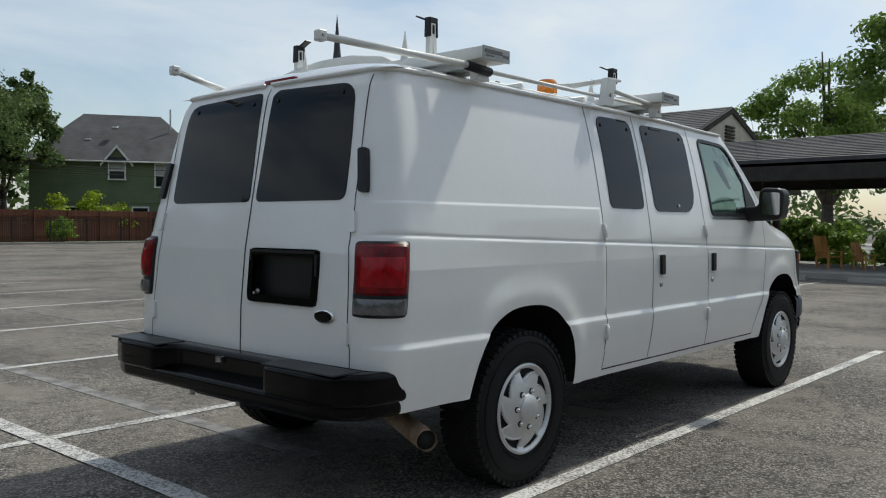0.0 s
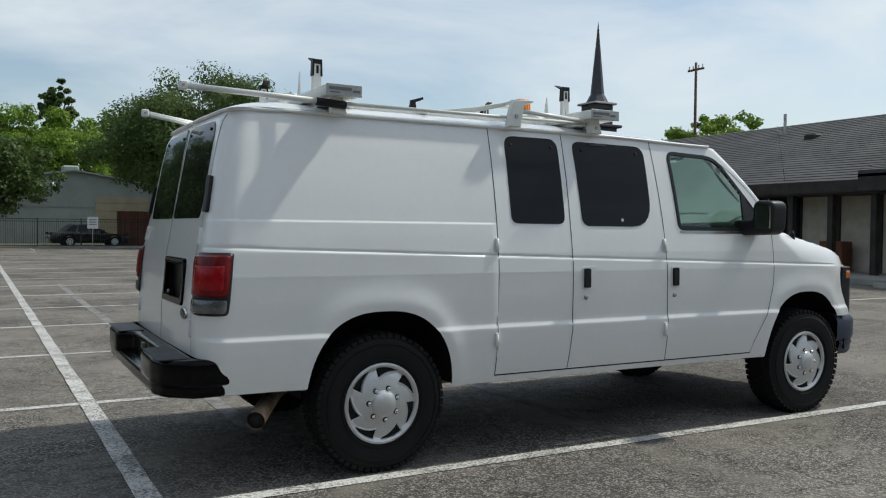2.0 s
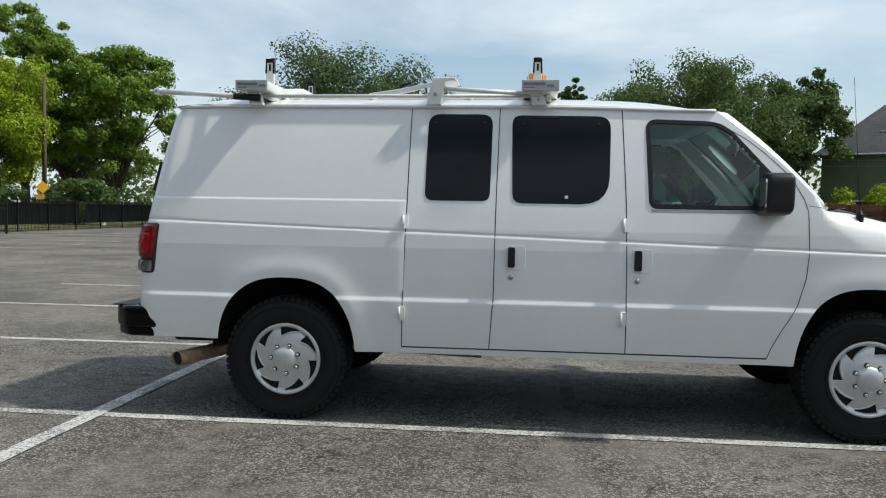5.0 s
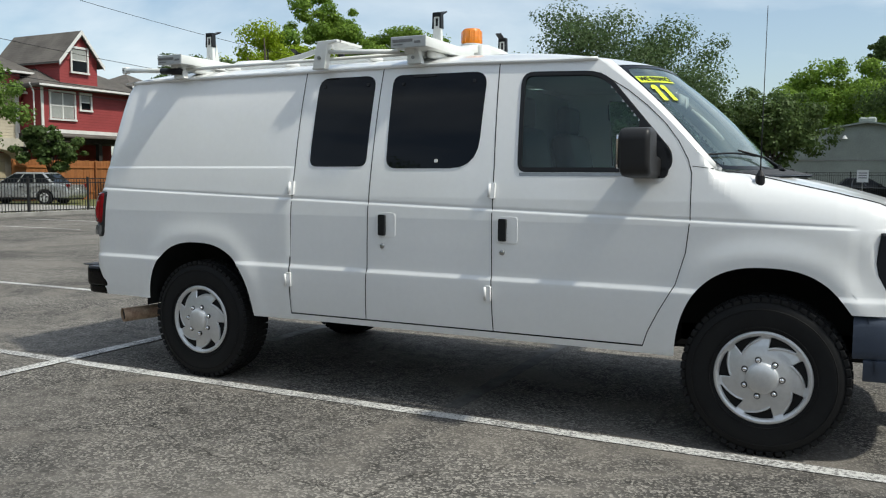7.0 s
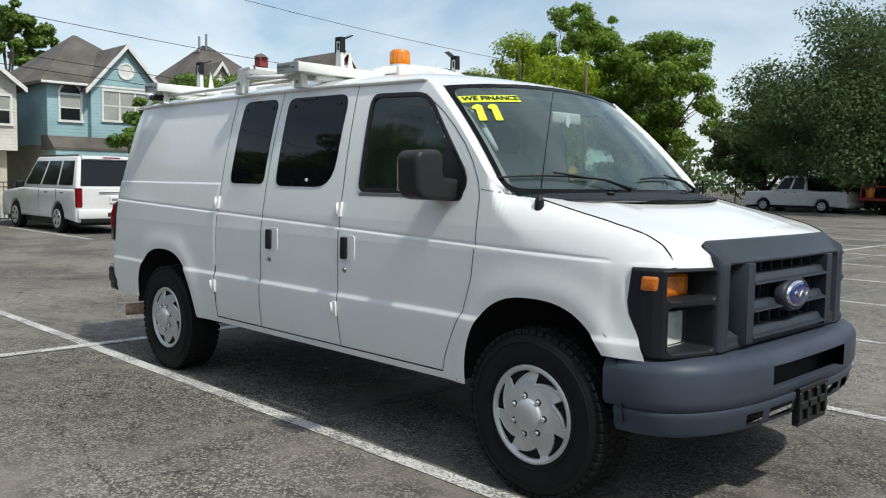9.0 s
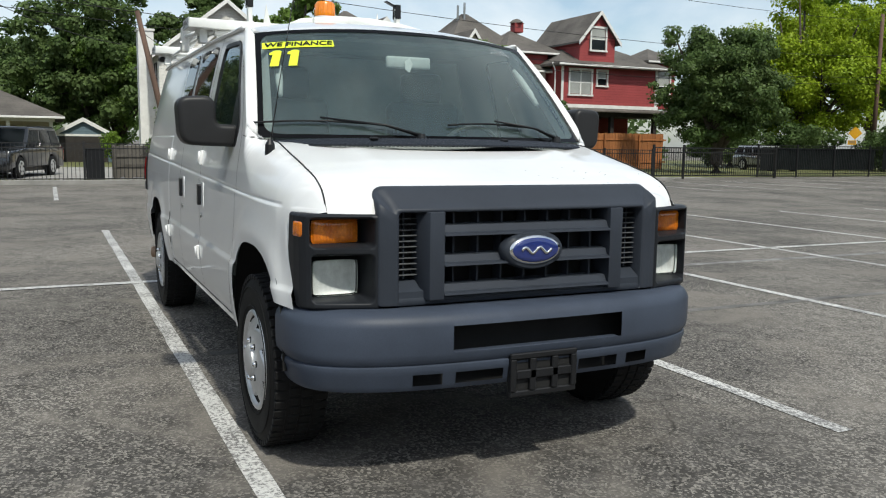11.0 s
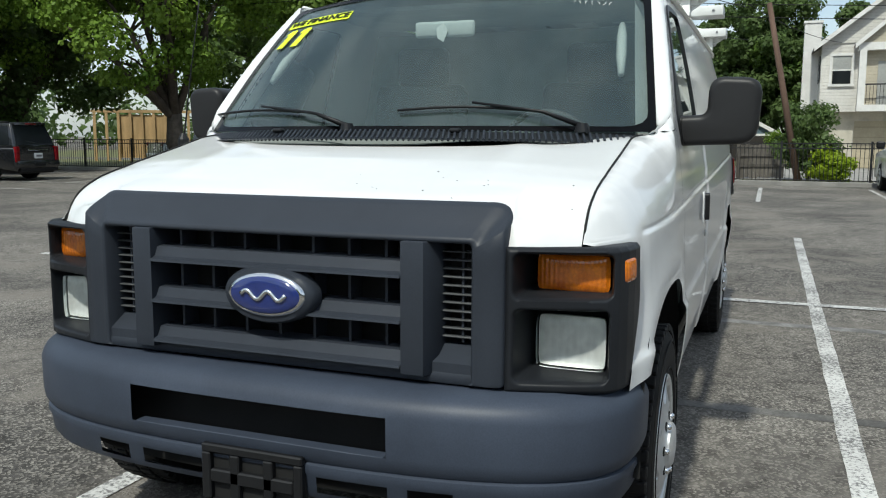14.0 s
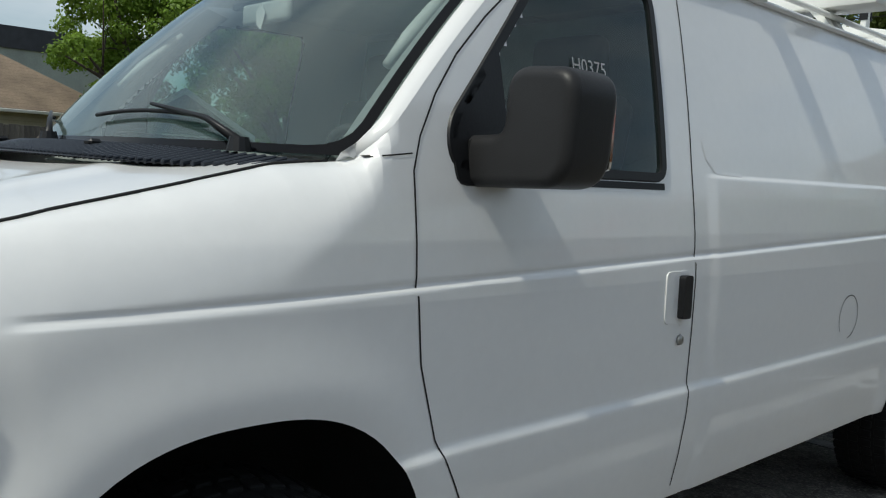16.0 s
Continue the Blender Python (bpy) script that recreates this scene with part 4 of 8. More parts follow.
band = screen_patch("price_sticker", -.600, .845, .352, .058, STICKER, windscreen, "fluorescent yellow sticker reading WE FINANCE")
words("WE FINANCE", 0.054, PRINT, lambda x, y, h: on_screen(-.600, .845)(x * 1.03, y * .95, 0.0028), band, shear=0.15, bold=0.0018)
for k in range(2):
    # the model year: two slanted bars with a dark drop edge
    for name, mat, dx, dy, off, lab in (("year_shadow", PRINT, .006, -.006, 0.0010, ""), ("year_sticker", STICKER, 0, 0, 0.0024, "yellow model year sticker, the figure 1")):
        place = on_screen(-.695, .700)
        bar = [(-.020, -.068), (.020, -.068), (.022, .060), (.010, .070), (-.012, .070), (-.034, .050), (-.034, .032), (-.018, .032)]
        verts = [place(-.036 + k * .086 + x + .16 * y + dx, y + dy, off) for x, y in bar]
        link(name, mesh_of(name, verts, [tuple(range(8))], mat, False), windscreen, lab)
scrawl = np.random.RandomState(3)
for cx, ct, n in ((.60, .905, 5), (.585, .87, 7)):
    for j in range(n):
        place = on_screen(cx - .06 + j * .022, ct)
        dx, dy = scrawl.uniform(-.006, .006), scrawl.uniform(.008, .016)
        part("marker_stroke", tube([place(-dx, -dy, .001), place(scrawl.uniform(-.006, .006), 0, .001), place(dx, dy, .001)], .0013, 4), CHALK, windscreen)
words("H0375", 0.052, CHALK, lambda x, y, h: shell(2.535 - x, 1.637 + y, 1, 0.003), LEFT["front_door"], "marker_number", label="white marker number reading H0375")

# cowl with its slats, bonnet
def cowl_point(s, t):
    p = screen(s, 0.0)
    w = 0.165 * (1 - abs(s) ** 6) + 0.035
    return Vector((p.x + w * t, p.y * (1 - 0.02 * t), 1.382 - 0.028 * t - 0.012 * abs(s) ** 2))


verts = [cowl_point(-1 + 2 * i / 40, j / 3) for i in range(41) for j in range(4)]
faces = [(i * 4 + j, (i + 1) * 4 + j, (i + 1) * 4 + j + 1, i * 4 + j + 1) for i in range(40) for j in range(3)]
cowl = link("cowl", mesh_of("cowl", verts, faces, BLACK_PLASTIC), van, "black slatted plastic cowl under the windscreen")
bm = box((-.5, -.0045, -.003), (.5, .0045, .009), .003)
bmesh.ops.recalc_face_normals(bm, faces=bm.faces)
slat_mesh = bpy.data.meshes.new("slat")
bm.to_mesh(slat_mesh)
bm.free()
slat_mesh.materials.append(GREY_PLASTIC)
for k in range(88):
    s = -0.95 + 1.9 * k / 87
    a, b = cowl_point(s, 0.2), cowl_point(s, 0.92)
    m = Matrix.Translation((a + b) / 2) @ Matrix.Rotation(math.atan2(b.y - a.y, b.x - a.x) + 0.35 * (1 if s < 0 else 1), 4, "Z") @ Matrix.Rotation(0.2, 4, "Y") @ Matrix.Diagonal(((b - a).length, 1, 1, 1))
    link("slat", slat_mesh, cowl, at=m)
for y in (-.42, .27):
    part("washer_nozzle", box((3.5, y - .02, 1.375), (3.53, y + .02, 1.392), .006), BLACK_PLASTIC, cowl)


WING = [shell(u, side_top(u), 1) for u in np.linspace(3.25, 4.03, 40)]
WING_X, WING_Y, WING_Z = [p.x for p in WING], [p.y for p in WING], [p.z for p in WING]


def bonnet_point(a, s):
    y = 0.832 * s
    rear = cowl_point(s, 1.0).x - 0.004
    wide = abs(y)
    front = float(np.interp(wide, [0, .3, .5, .60, .652, .665, .75, .832], [4.15, 4.143, 4.128, 4.115, 4.125, 4.198, 4.168, 4.122]))
    x = rear + (front - rear) * a
    zc, zs = HOOD_Z(x), float(np.interp(x, WING_X, WING_Z))
    y += (float(np.interp(x, WING_X, WING_Y)) - 0.004 - 0.832) * abs(s) ** 6 * (1 if s > 0 else -1)
    z = zs + (zc - zs) * (1 - abs(s) ** (2.6 + 3.4 * step(a, .75, 1)))
    if wide >= .64:
        z = max(z, 1.097) if a < 1 else 1.09
    z += 0.006 * math.exp(-(((wide - .52) / .05) ** 2)) * (1 - a)
    return Vector((x, y, z))


svals = sorted(set(np.round(np.concatenate([np.linspace(-1, 1, 61), [-.777, .777, -.779, .779]]), 4)))
verts = [bonnet_point(i / 40, s) for i in range(41) for s in svals]
m_ = len(svals)
faces = [(i * m_ + j, (i + 1) * m_ + j, (i + 1) * m_ + j + 1, i * m_ + j + 1) for i in range(40) for j in range(m_ - 1)]
bonnet = link("bonnet", mesh_of("bonnet", verts, faces, WHITE), van, "white painted bonnet with a few chips")
for sgn in (-1, 1):
    pts = [bonnet_point(i / 30, sgn * 1.0) + Vector((0, 0.003 * sgn, 0.002)) for i in range(31)]
    part("bonnet_gap", tube(pts, 0.0034, 6), DARK, bonnet, smooth=True)
chips = np.random.RandomState(4)
bm = bmesh.new()
for k in range(14):
    p = bonnet_point(chips.uniform(.55, .97), chips.uniform(.1, .97))
    m = Matrix.Translation(p + Vector((0, 0, 0.001))) @ Matrix.Diagonal((chips.uniform(.0012, .003), chips.uniform(.0012, .0035), .001, 1))
    bmesh.ops.create_icosphere(bm, subdivisions=1, radius=1.0, matrix=m)
part("paint_chip", bm, PRINT, bonnet)["kind"] = "stuff"

# wipers, aerial
for y0, reach in ((-.16, -.66), (.67, -.60)):
    foot = Vector((3.475 - .2 * (abs(y0) / .885) ** 2.3, y0, 1.40))
    tip = Vector(screen((y0 + reach * .66) / .86, 0.135, 0.028))
    wiper = part("wiper", tube([foot, foot.lerp(tip, .35) + Vector((0, 0, .02)), tip], [.011, .007, .005], 6), BLACK_PLASTIC, van, "black windscreen wiper", smooth=True)
    blade = [screen((y0 + reach * f) / .86, 0.105 + 0.018 * math.sin((f - .35) / .75 * 3.1), 0.016) for f in np.linspace(.35, 1.1, 12)]
    part("wiper_blade", tube(blade, 0.0055, 6), BLACK_PLASTIC, wiper, smooth=True)
    part("wiper_boss", lathe([(.0, .03), (.02, .03), (.027, 0)], 12, "Z", None), BLACK_PLASTIC, wiper).matrix_basis = Matrix.Translation(foot - Vector((0, 0, .02)))
aerial = part("aerial", tube([(3.452, -.892, 1.34), (3.450, -.85, 1.6), (3.444, -.745, 2.179)], [.0038, .0024, .0016], 6), BLACK_PLASTIC, van, "thin black aerial", smooth=True)
part("aerial_base", lathe([(.024, -.06), (.022, .005), (.008, .03)], 12, "Z"), BLACK_PLASTIC, aerial).matrix_basis = Matrix.Translation((3.452, -.892, 1.345))

# mirrors
for sgn, side in ((-1, RIGHT), (1, LEFT)):
    ell = rounded([(.868, 1.330), (1.214, 1.342), (1.228, 1.574), (1.046, 1.584), (1.040, 1.446), (.868, 1.440)], [.02, .07, .06, .06, .03, .02], 8)
    bm = prism([(sgn * y, z) for y, z in ell], 2.838, 2.990, "X", .026, seg=6)
    mirror = part("mirror", bm, MIRROR_BLACK, side["front_door"], "black grained door mirror on a moulded arm", smooth=True, angle=60)
    part("arm_joint", tube([(2.9, sgn * .955, 1.331), (2.955, sgn * .955, 1.336), (2.99, sgn * .955, 1.37), (2.99, sgn * .955, 1.43), (2.955, sgn * .955, 1.443)], .0022, 5), DARK, mirror)
    out = rounded([(1.055, 1.36), (1.225, 1.36), (1.225, 1.562), (1.06, 1.568)], .04, 4)
    part("mirror_glass", prism([(sgn * y, z) for y, z in inset(out, .02)], 2.828, 2.8365, "X"), CHROME, mirror, "silvered mirror glass")

# grille and emblem
grille = part("grille", box((4.09, -.64, .74), (4.12, .64, 1.13)), DARK, van, "dark grey plastic grille with three bars")
outer = rounded([(-.668, .735), (.668, .735), (.668, 1.197), (-.668, 1.197)], [.01, .01, .06, .06], 22)
inner = rounded([(-.580, .735), (.580, .735), (.580, 1.098), (-.580, 1.098)], [.01, .01, .016, .016], 22)
ring_o, ring_i = [], []
for k in range(len(outer)):
    for j in range(8):
        ring_o.append(Vector(outer[k]).lerp(Vector(outer[(k + 1) % len(outer)]), j / 8))
        ring_i.append(Vector(inner[k]).lerp(Vector(inner[(k + 1) % len(inner)]), j / 8))
verts, faces = [], []
for o, i in zip(ring_o, ring_i):
    top = step(o.y, 1.125, 1.196)
    edge_x = 4.112 + .032 * top * (1 - .5 * (o.x / .668) ** 4)
    bow = .016 * (o.x / .668) ** 2
    for f, flat, slope in ((0, .050, .10), (.05, .012, .088), (.12, .004, .080), (.5, .002, .046), (.84, .003, .010), (.9, 0, .002), (1.0, .004, .004)):
        q = o.lerp(i, f)
        x = 4.248 - bow - (flat + (slope - flat) * top)
        verts.append((max(x, edge_x - bow) if f < .05 else x, q.x, q.y))
    verts.append((4.13 - bow, i.x, i.y))
m_ = 8
n = len(ring_o)
for k in range(n):
    if ring_o[k].y < .7351 and ring_o[(k + 1) % n].y < .7351:
        continue
    for j in range(m_ - 1):
        faces.append((k * m_ + j, (k + 1) % n * m_ + j, (k + 1) % n * m_ + j + 1, k * m_ + j + 1))
bm = bmesh.new()
bm.from_mesh(mesh_of("tmp", verts, faces, GREY_PLASTIC))
part("grille_header", bm, GREY_PLASTIC, grille, "moulded grey grille surround", smooth=True, angle=85)
for sgn in (-1, 1):
    part("grille_pillar", prism([(4.12, sgn * .392), (4.252, sgn * .395), (4.252, sgn * .458), (4.20, sgn * .482), (4.12, sgn * .485)], .75, 1.100, "Z", .004), GREY_PLASTIC, grille, smooth=True, angle=40)
    part("grille_sill", prism([(4.222, .785), (4.222, .755), (4.12, .755), (4.12, .83), (4.16, .822)], min(sgn * .458, sgn * .587), max(sgn * .458, sgn * .587), "Y", .004), GREY_PLASTIC, grille)
    for k in range(11):
        z = .842 + k * .0225
        part("vent_slat", box((4.155, min(sgn * .482, sgn * .587), z), (4.178, max(sgn * .482, sgn * .587), z + .0045), .0015), VENT_PALE, grille)
    part("vent_web", box((4.15, sgn * .537 - .003, .83), (4.17, sgn * .537 + .003, 1.09)), GREY_PLASTIC, grille)
part("grille_foot", box((4.12, -.60, .728), (4.225, .60, .764), .012, 2), GREY_PLASTIC, grille, smooth=True, angle=40)
for z in (1.005, .885, .768):
    part("grille_bar", prism([(4.17, z + .044), (4.222, z + .039), (4.236, z + .013), (4.256, z + .006), (4.258, z - .001), (4.2, z - .006)], -.395, .395, "Y", .003), GREY_PLASTIC, grille, "horizontal grille bar")
for k in range(7):
    y = -.33 + k * .11
    part("grille_web", box((4.13, y - .004, .775), (4.195, y + .004, 1.09)), GREY_PLASTIC, grille)
pod = oval("emblem", (4.225, 0.006, .935), .146, .082, .05, GREY_PLASTIC, grille, 1, "oval blue emblem in a chrome ring on a grey pod")
oval("emblem_ring", (4.262, 0.006, .937), .122, .062, .02, CHROME, pod)
oval("emblem_field", (4.272, 0.006, .937), .110, .052, .014, BLUE_EMBLEM, pod)
part("emblem_stroke", tube([(4.2885, -.064 + .14 * t, .937 + .012 * math.sin(t * 13)) for t in np.linspace(0, 1, 22)], .0045, 6, flat=1.5), CHROME, pod, smooth=True)

# lamp clusters
CLUSTER_REACH = knots([(.72, .82), (.90, .985), (.95, 1.0), (1.09, .965)])
CURVE = [0, .12, .24, .36, .48, .58, .67, .76, .86, 1.0]
CLUSTER_X = knots(list(zip(CURVE, [4.222, 4.209, 4.195, 4.180, 4.162, 4.143, 4.116, 4.080, 4.034, 3.966])))
CLUSTER_Y = knots(list(zip(CURVE, [.660, .712, .764, .815, .864, .900, .925, .941, .950, .956])))


def lamp_cluster(sgn):
    """Black surround that wraps round the corner of the van, with pockets for the lamps."""
    def plan(f):
        f = min(1.0, max(0.0, f))
        return Vector((CLUSTER_X(f), CLUSTER_Y(f), 0))

    def at(f, z, d=0.0):
        f = f * CLUSTER_REACH(z)
        q = plan(f)
        w = plan(f + .05) - plan(f - .05)
        q = q - Vector((w.y, -w.x, 0)).normalized() * d
        return Vector((q.x, sgn * q.y + .006, z))

    def pocket(y, z, y0, y1, z0, z1, r=.02):
        """Metres inside a round-cornered pocket (negative: outside)."""
        dx, dz = max(y0 - y, y - y1), max(z0 - z, z - z1)
        qx, qz = dx + r, dz + r
        return r - math.hypot(max(qx, 0), max(qz, 0)) - min(max(qx, qz), 0)

    # one moulding with two deep pockets
    nf, nz, lo, hi = 120, 84, .722, 1.092
    verts, faces = [], []
    for i in range(-1, nf + 2):
        f = min(1.0, max(0.0, i / nf))
        for j in range(-1, nz + 2):
            z = lo + (hi - lo) * min(1.0, max(0.0, j / nz))
            rim = min(f * .44, (1 - f) * .44 + .004, z - lo, hi - z)
            d = .010 * (1 - step(rim, 0, .010))
            if i in (-1, nf + 1) or j in (-1, nz + 1):
                d = .085
            q = at(f, z, d)
            y = (q.y - .006) * sgn
            into = max(pocket(y, z, .676, .914, .962, 1.079), pocket(y, z, .678, .908, .748, .938))
            if q.x > 4.05:
                q.x += (4.05 - q.x) * step(into, -.002, .024)
            verts.append(q)
    m = nz + 3
    faces = [(i * m + j, (i + 1) * m + j, (i + 1) * m + j + 1, i * m + j + 1) for i in range(nf + 2) for j in range(nz + 2)]
    bm = bmesh.new()
    bm.from_mesh(mesh_of("tmp", verts, faces, BEZEL))
    cl = part("lamp_surround", bm, BEZEL, van, "black moulded headlamp surround with two pockets", smooth=True, angle=60)

    def lens(name, f0, f1, z0, z1, front, bulge, mat, parent, label="", flute=0.0, waves=40, nu=72, nv=24, back=.03, turned=0.0):
        """A pillow-shaped lens with rounded corners and fine upright flutes: f0 to f1 round the corner, or from y to y facing ahead at x = front."""
        verts = []
        for i in range(-1, nu + 2):
            a = -1 + 2 * min(nu, max(0, i)) / nu
            for j in range(-1, nv + 2):
                b = -1 + 2 * min(nv, max(0, j)) / nv
                k = 1 - .055 * abs(a * b) ** 5
                d = front - bulge * (1 - a ** 4) * (1 - b ** 4) + flute * math.cos(a * waves) * (1 - b ** 6)
                if i in (-1, nu + 1) or j in (-1, nv + 1):
                    d = front + back
                u, z = (f0 + f1) / 2 + (f1 - f0) / 2 * a * k, (z0 + z1) / 2 + (z1 - z0) / 2 * b * k
                if front > 1:
                    verts.append((2 * front - d - turned * a ** 2 * (a > 0), sgn * u + .006, z) if 0 <= i <= nu and 0 <= j <= nv else (front - back, sgn * u + .006, z))
                else:
                    verts.append(at(u, z, d))
        m = nv + 3
        faces = [(i * m + j, (i + 1) * m + j, (i + 1) * m + j + 1, i * m + j + 1) for i in range(nu + 2) for j in range(nv + 2)]
        bm = bmesh.new()
        bm.from_mesh(mesh_of("tmp", verts, faces, mat))
        return part(name, bm, mat, parent, label, smooth=True, angle=50)
    lens("turn_signal", .712, .897, .973, 1.067, 4.104, .010, AMBER, cl, "amber turn signal lens", .0007, 46, turned=.012)
    lens("side_marker", .725, .895, 1.000, 1.063, .002, .008, AMBER, cl, "amber side marker lens", .0005, 26)
    lens("headlamp", .713, .889, .770, .906, 4.086, -.012, REFLECTOR, cl, "square sealed-beam headlamp", .0003, 30, back=.012)
    cg = lens("lamp_glass", .710, .892, .767, .909, 4.102, .010, CLEAR, cl, "clear fluted headlamp glass", .00025, 40)
    cg.visible_shadow = False


lamp_cluster(-1), lamp_cluster(1)


# bumpers
def bumper_path(y1, n):
    """Plan of the front bumper: nearly flat ahead, round corners, sides running back to the arches; each row is a point and its inward way."""
    rows = []
    for k in range(n + 1):
        a = (-1 + 2 * k / n) * math.pi / 2 * y1
        c, q = math.cos(a), math.sin(a)
        p = Vector((3.885 + .48 * abs(c) ** .62, math.copysign(.984 * abs(q) ** .66, q)))
        rows.append(p)
    out = []
    for k, p in enumerate(rows):
        d = rows[min(k + 1, n)] - rows[max(k - 1, 0)]
        w = Vector((-d.y, d.x)).normalized()
        if w.x > 0 and abs(w.x) > .05 or w.y * p.y > 0:
            w = -w
        out.append((p, w))
    return out


def wrap(profile, y1, mat, name, parent, label="", n=220, hole=None):
    """A section of (setback, height) carried along the plan of the front bumper, with openings left out."""
    path = bumper_path(y1, n)
    verts, faces = [], []
    m = len(profile)
    for p, w in path:
        for d, z in profile:
            q = p + w * d
            verts.append((q.x, q.y, z))
    for i in range(len(path) - 1):
        ym = (path[i][0].y + path[i + 1][0].y) / 2
        for j in range(m - 1):
            zm = (profile[j][1] + profile[j + 1][1]) / 2
            if hole and any(a < ym < b and c < zm < d for a, b, c, d in hole):
                continue
            faces.append((i * m + j, (i + 1) * m + j, (i + 1) * m + j + 1, i * m + j + 1))
    bm = bmesh.new()
    bm.from_mesh(mesh_of("tmp", verts, faces, mat))
    return part(name, bm, mat, parent, label, smooth=True, angle=35)


front_bumper = wrap([(.16, .722), (.075, .727), (.038, .716), (.018, .70), (.007, .682), (.001, .665), (.001, .60), (.002, .56), (.006, .535), (.02, .515), (.03, .512)], 1.0, BUMPER_GREY, "front_bumper", van,
                    "blue-grey plastic front bumper", hole=[(-.392, .392, .56, .665)])
wrap([(.028, .516), (.014, .508), (.012, .492), (.02, .475), (.026, .43), (.04, .408), (.10, .395)], .985, BUMPER_GREY, "valance", front_bumper,
     hole=[(-.56, -.43, .43, .475), (-.38, -.18, .43, .475), (.20, .40, .43, .475), (.45, .57, .43, .475)])
wrap([(.13, .70), (.12, .40)], .97, DARK, "bumper_back", front_bumper)
for z0, z1 in ((.553, .559), (.666, .672)):
    part("slot_edge", box((4.31, -.39, z0), (4.352, .39, z1), .002), BUMPER_GREY, front_bumper)
bracket = part("plate_bracket", box((4.352, -.15, .352), (4.366, .165, .375), .004), BLACK_PLASTIC, front_bumper, "empty black number plate bracket")
for lo, hi in (((-.15, .508), (.165, .532)), ((-.15, .375), (-.122, .508)), ((.138, .375), (.165, .508)), ((-.122, .425), (.138, .462)), ((-.06, .375), (-.03, .508)), ((.045, .375), (.075, .508))):
    part("bracket_rib", box((4.35, lo[0], lo[1]), (4.372, hi[0], hi[1]), .004), BLACK_PLASTIC, bracket)
part("bracket_back", box((4.335, -.148, .354), (4.352, .163, .53), .004), DARK, bracket)

plan = rounded([(-.84, .985), (-1.06, .968), (-1.165, .875), (-1.198, .76), (-1.198, .45), (-1.10, .38), (-1.10, -.38), (-1.198, -.45), (-1.198, -.76), (-1.165, -.875), (-1.06, -.968), (-.84, -.985), (-.84, -.93), (-.99, -.9), (-.99, .9), (-.84, .93)], .03, 3)
rear_bumper = part("rear_bumper", prism(plan, .548, .688, "Z", .026, seg=4), BLACK_GLOSS, van, "black steel step bumper", smooth=True, angle=45)
part("bumper_face", prism(rounded([(-.86, .975), (-1.05, .958), (-1.155, .865), (-1.19, .75), (-1.19, -.75), (-1.155, -.865), (-1.05, -.958), (-.86, -.975)], .03, 3), .495, .572, "Z", .022, seg=3), BLACK_GLOSS, rear_bumper, smooth=True, angle=45)
for y in (-.66, .66):
    part("step_pad", box((-1.185, y - .24, .684), (-1.03, y + .24, .692), .004), BLACK_PLASTIC, rear_bumper)
part("plate_lamp", box((-1.10, -.02, .64), (-1.112, .02, .665), .004), STEEL, rear_bumper)

# wheels
COVER_R = .229


def slot_gap(r, a):
    """Metres inside (positive) one of the seven openings of the cover, and its inner edge: a radial side, tapering clockwise to the rim."""
    c = -a % (math.tau / 7)
    inner = COVER_R * (.635 + .235 * c / .74)
    return min(r - inner, COVER_R * .868 - r, (c - .05) * r, (.70 - c) * r), inner


def wheel_cover():
    """Pressed silver cover with seven slanted openings, each with a raised lip, out along -y."""
    nr, na = 84, 560
    prof = knots([(0, -.035), (.05, -.036), (.068, -.031), (.076, -.021), (.11, -.017), (.155, -.008), (.19, .003), (.2, -.004), (.214, -.013), (.223, -.010), (COVER_R, 0.0)])
    radii = [COVER_R * (i / nr) for i in range(nr + 1)]
    verts = [(0, prof(0), 0)]
    for r in radii[1:]:
        for k in range(na):
            a = k * math.tau / na
            gap, inner = slot_gap(r, a)
            c = -a % (math.tau / 7)
            lip = .005 * math.exp(-(((r - inner + .006) / .005) ** 2)) * step(c, 0, .12) * (1 - step(c, .62, .8))
            verts.append((r * math.cos(a), prof(r) + .010 * step(gap, -.005, .002) - lip, r * math.sin(a)))
    faces = [(0, 1 + k, 1 + (k + 1) % na) for k in range(na)]
    for i in range(nr - 1):
        for k in range(na):
            if slot_gap((radii[i + 1] + radii[i + 2]) / 2, (k + .5) * math.tau / na)[0] > 0:
                continue
            faces.append((1 + i * na + k, 1 + (i + 1) * na + k, 1 + (i + 1) * na + (k + 1) % na, 1 + i * na + (k + 1) % na))
    return mesh_of("cover", verts, faces, SILVER)


COVER = wheel_cover()


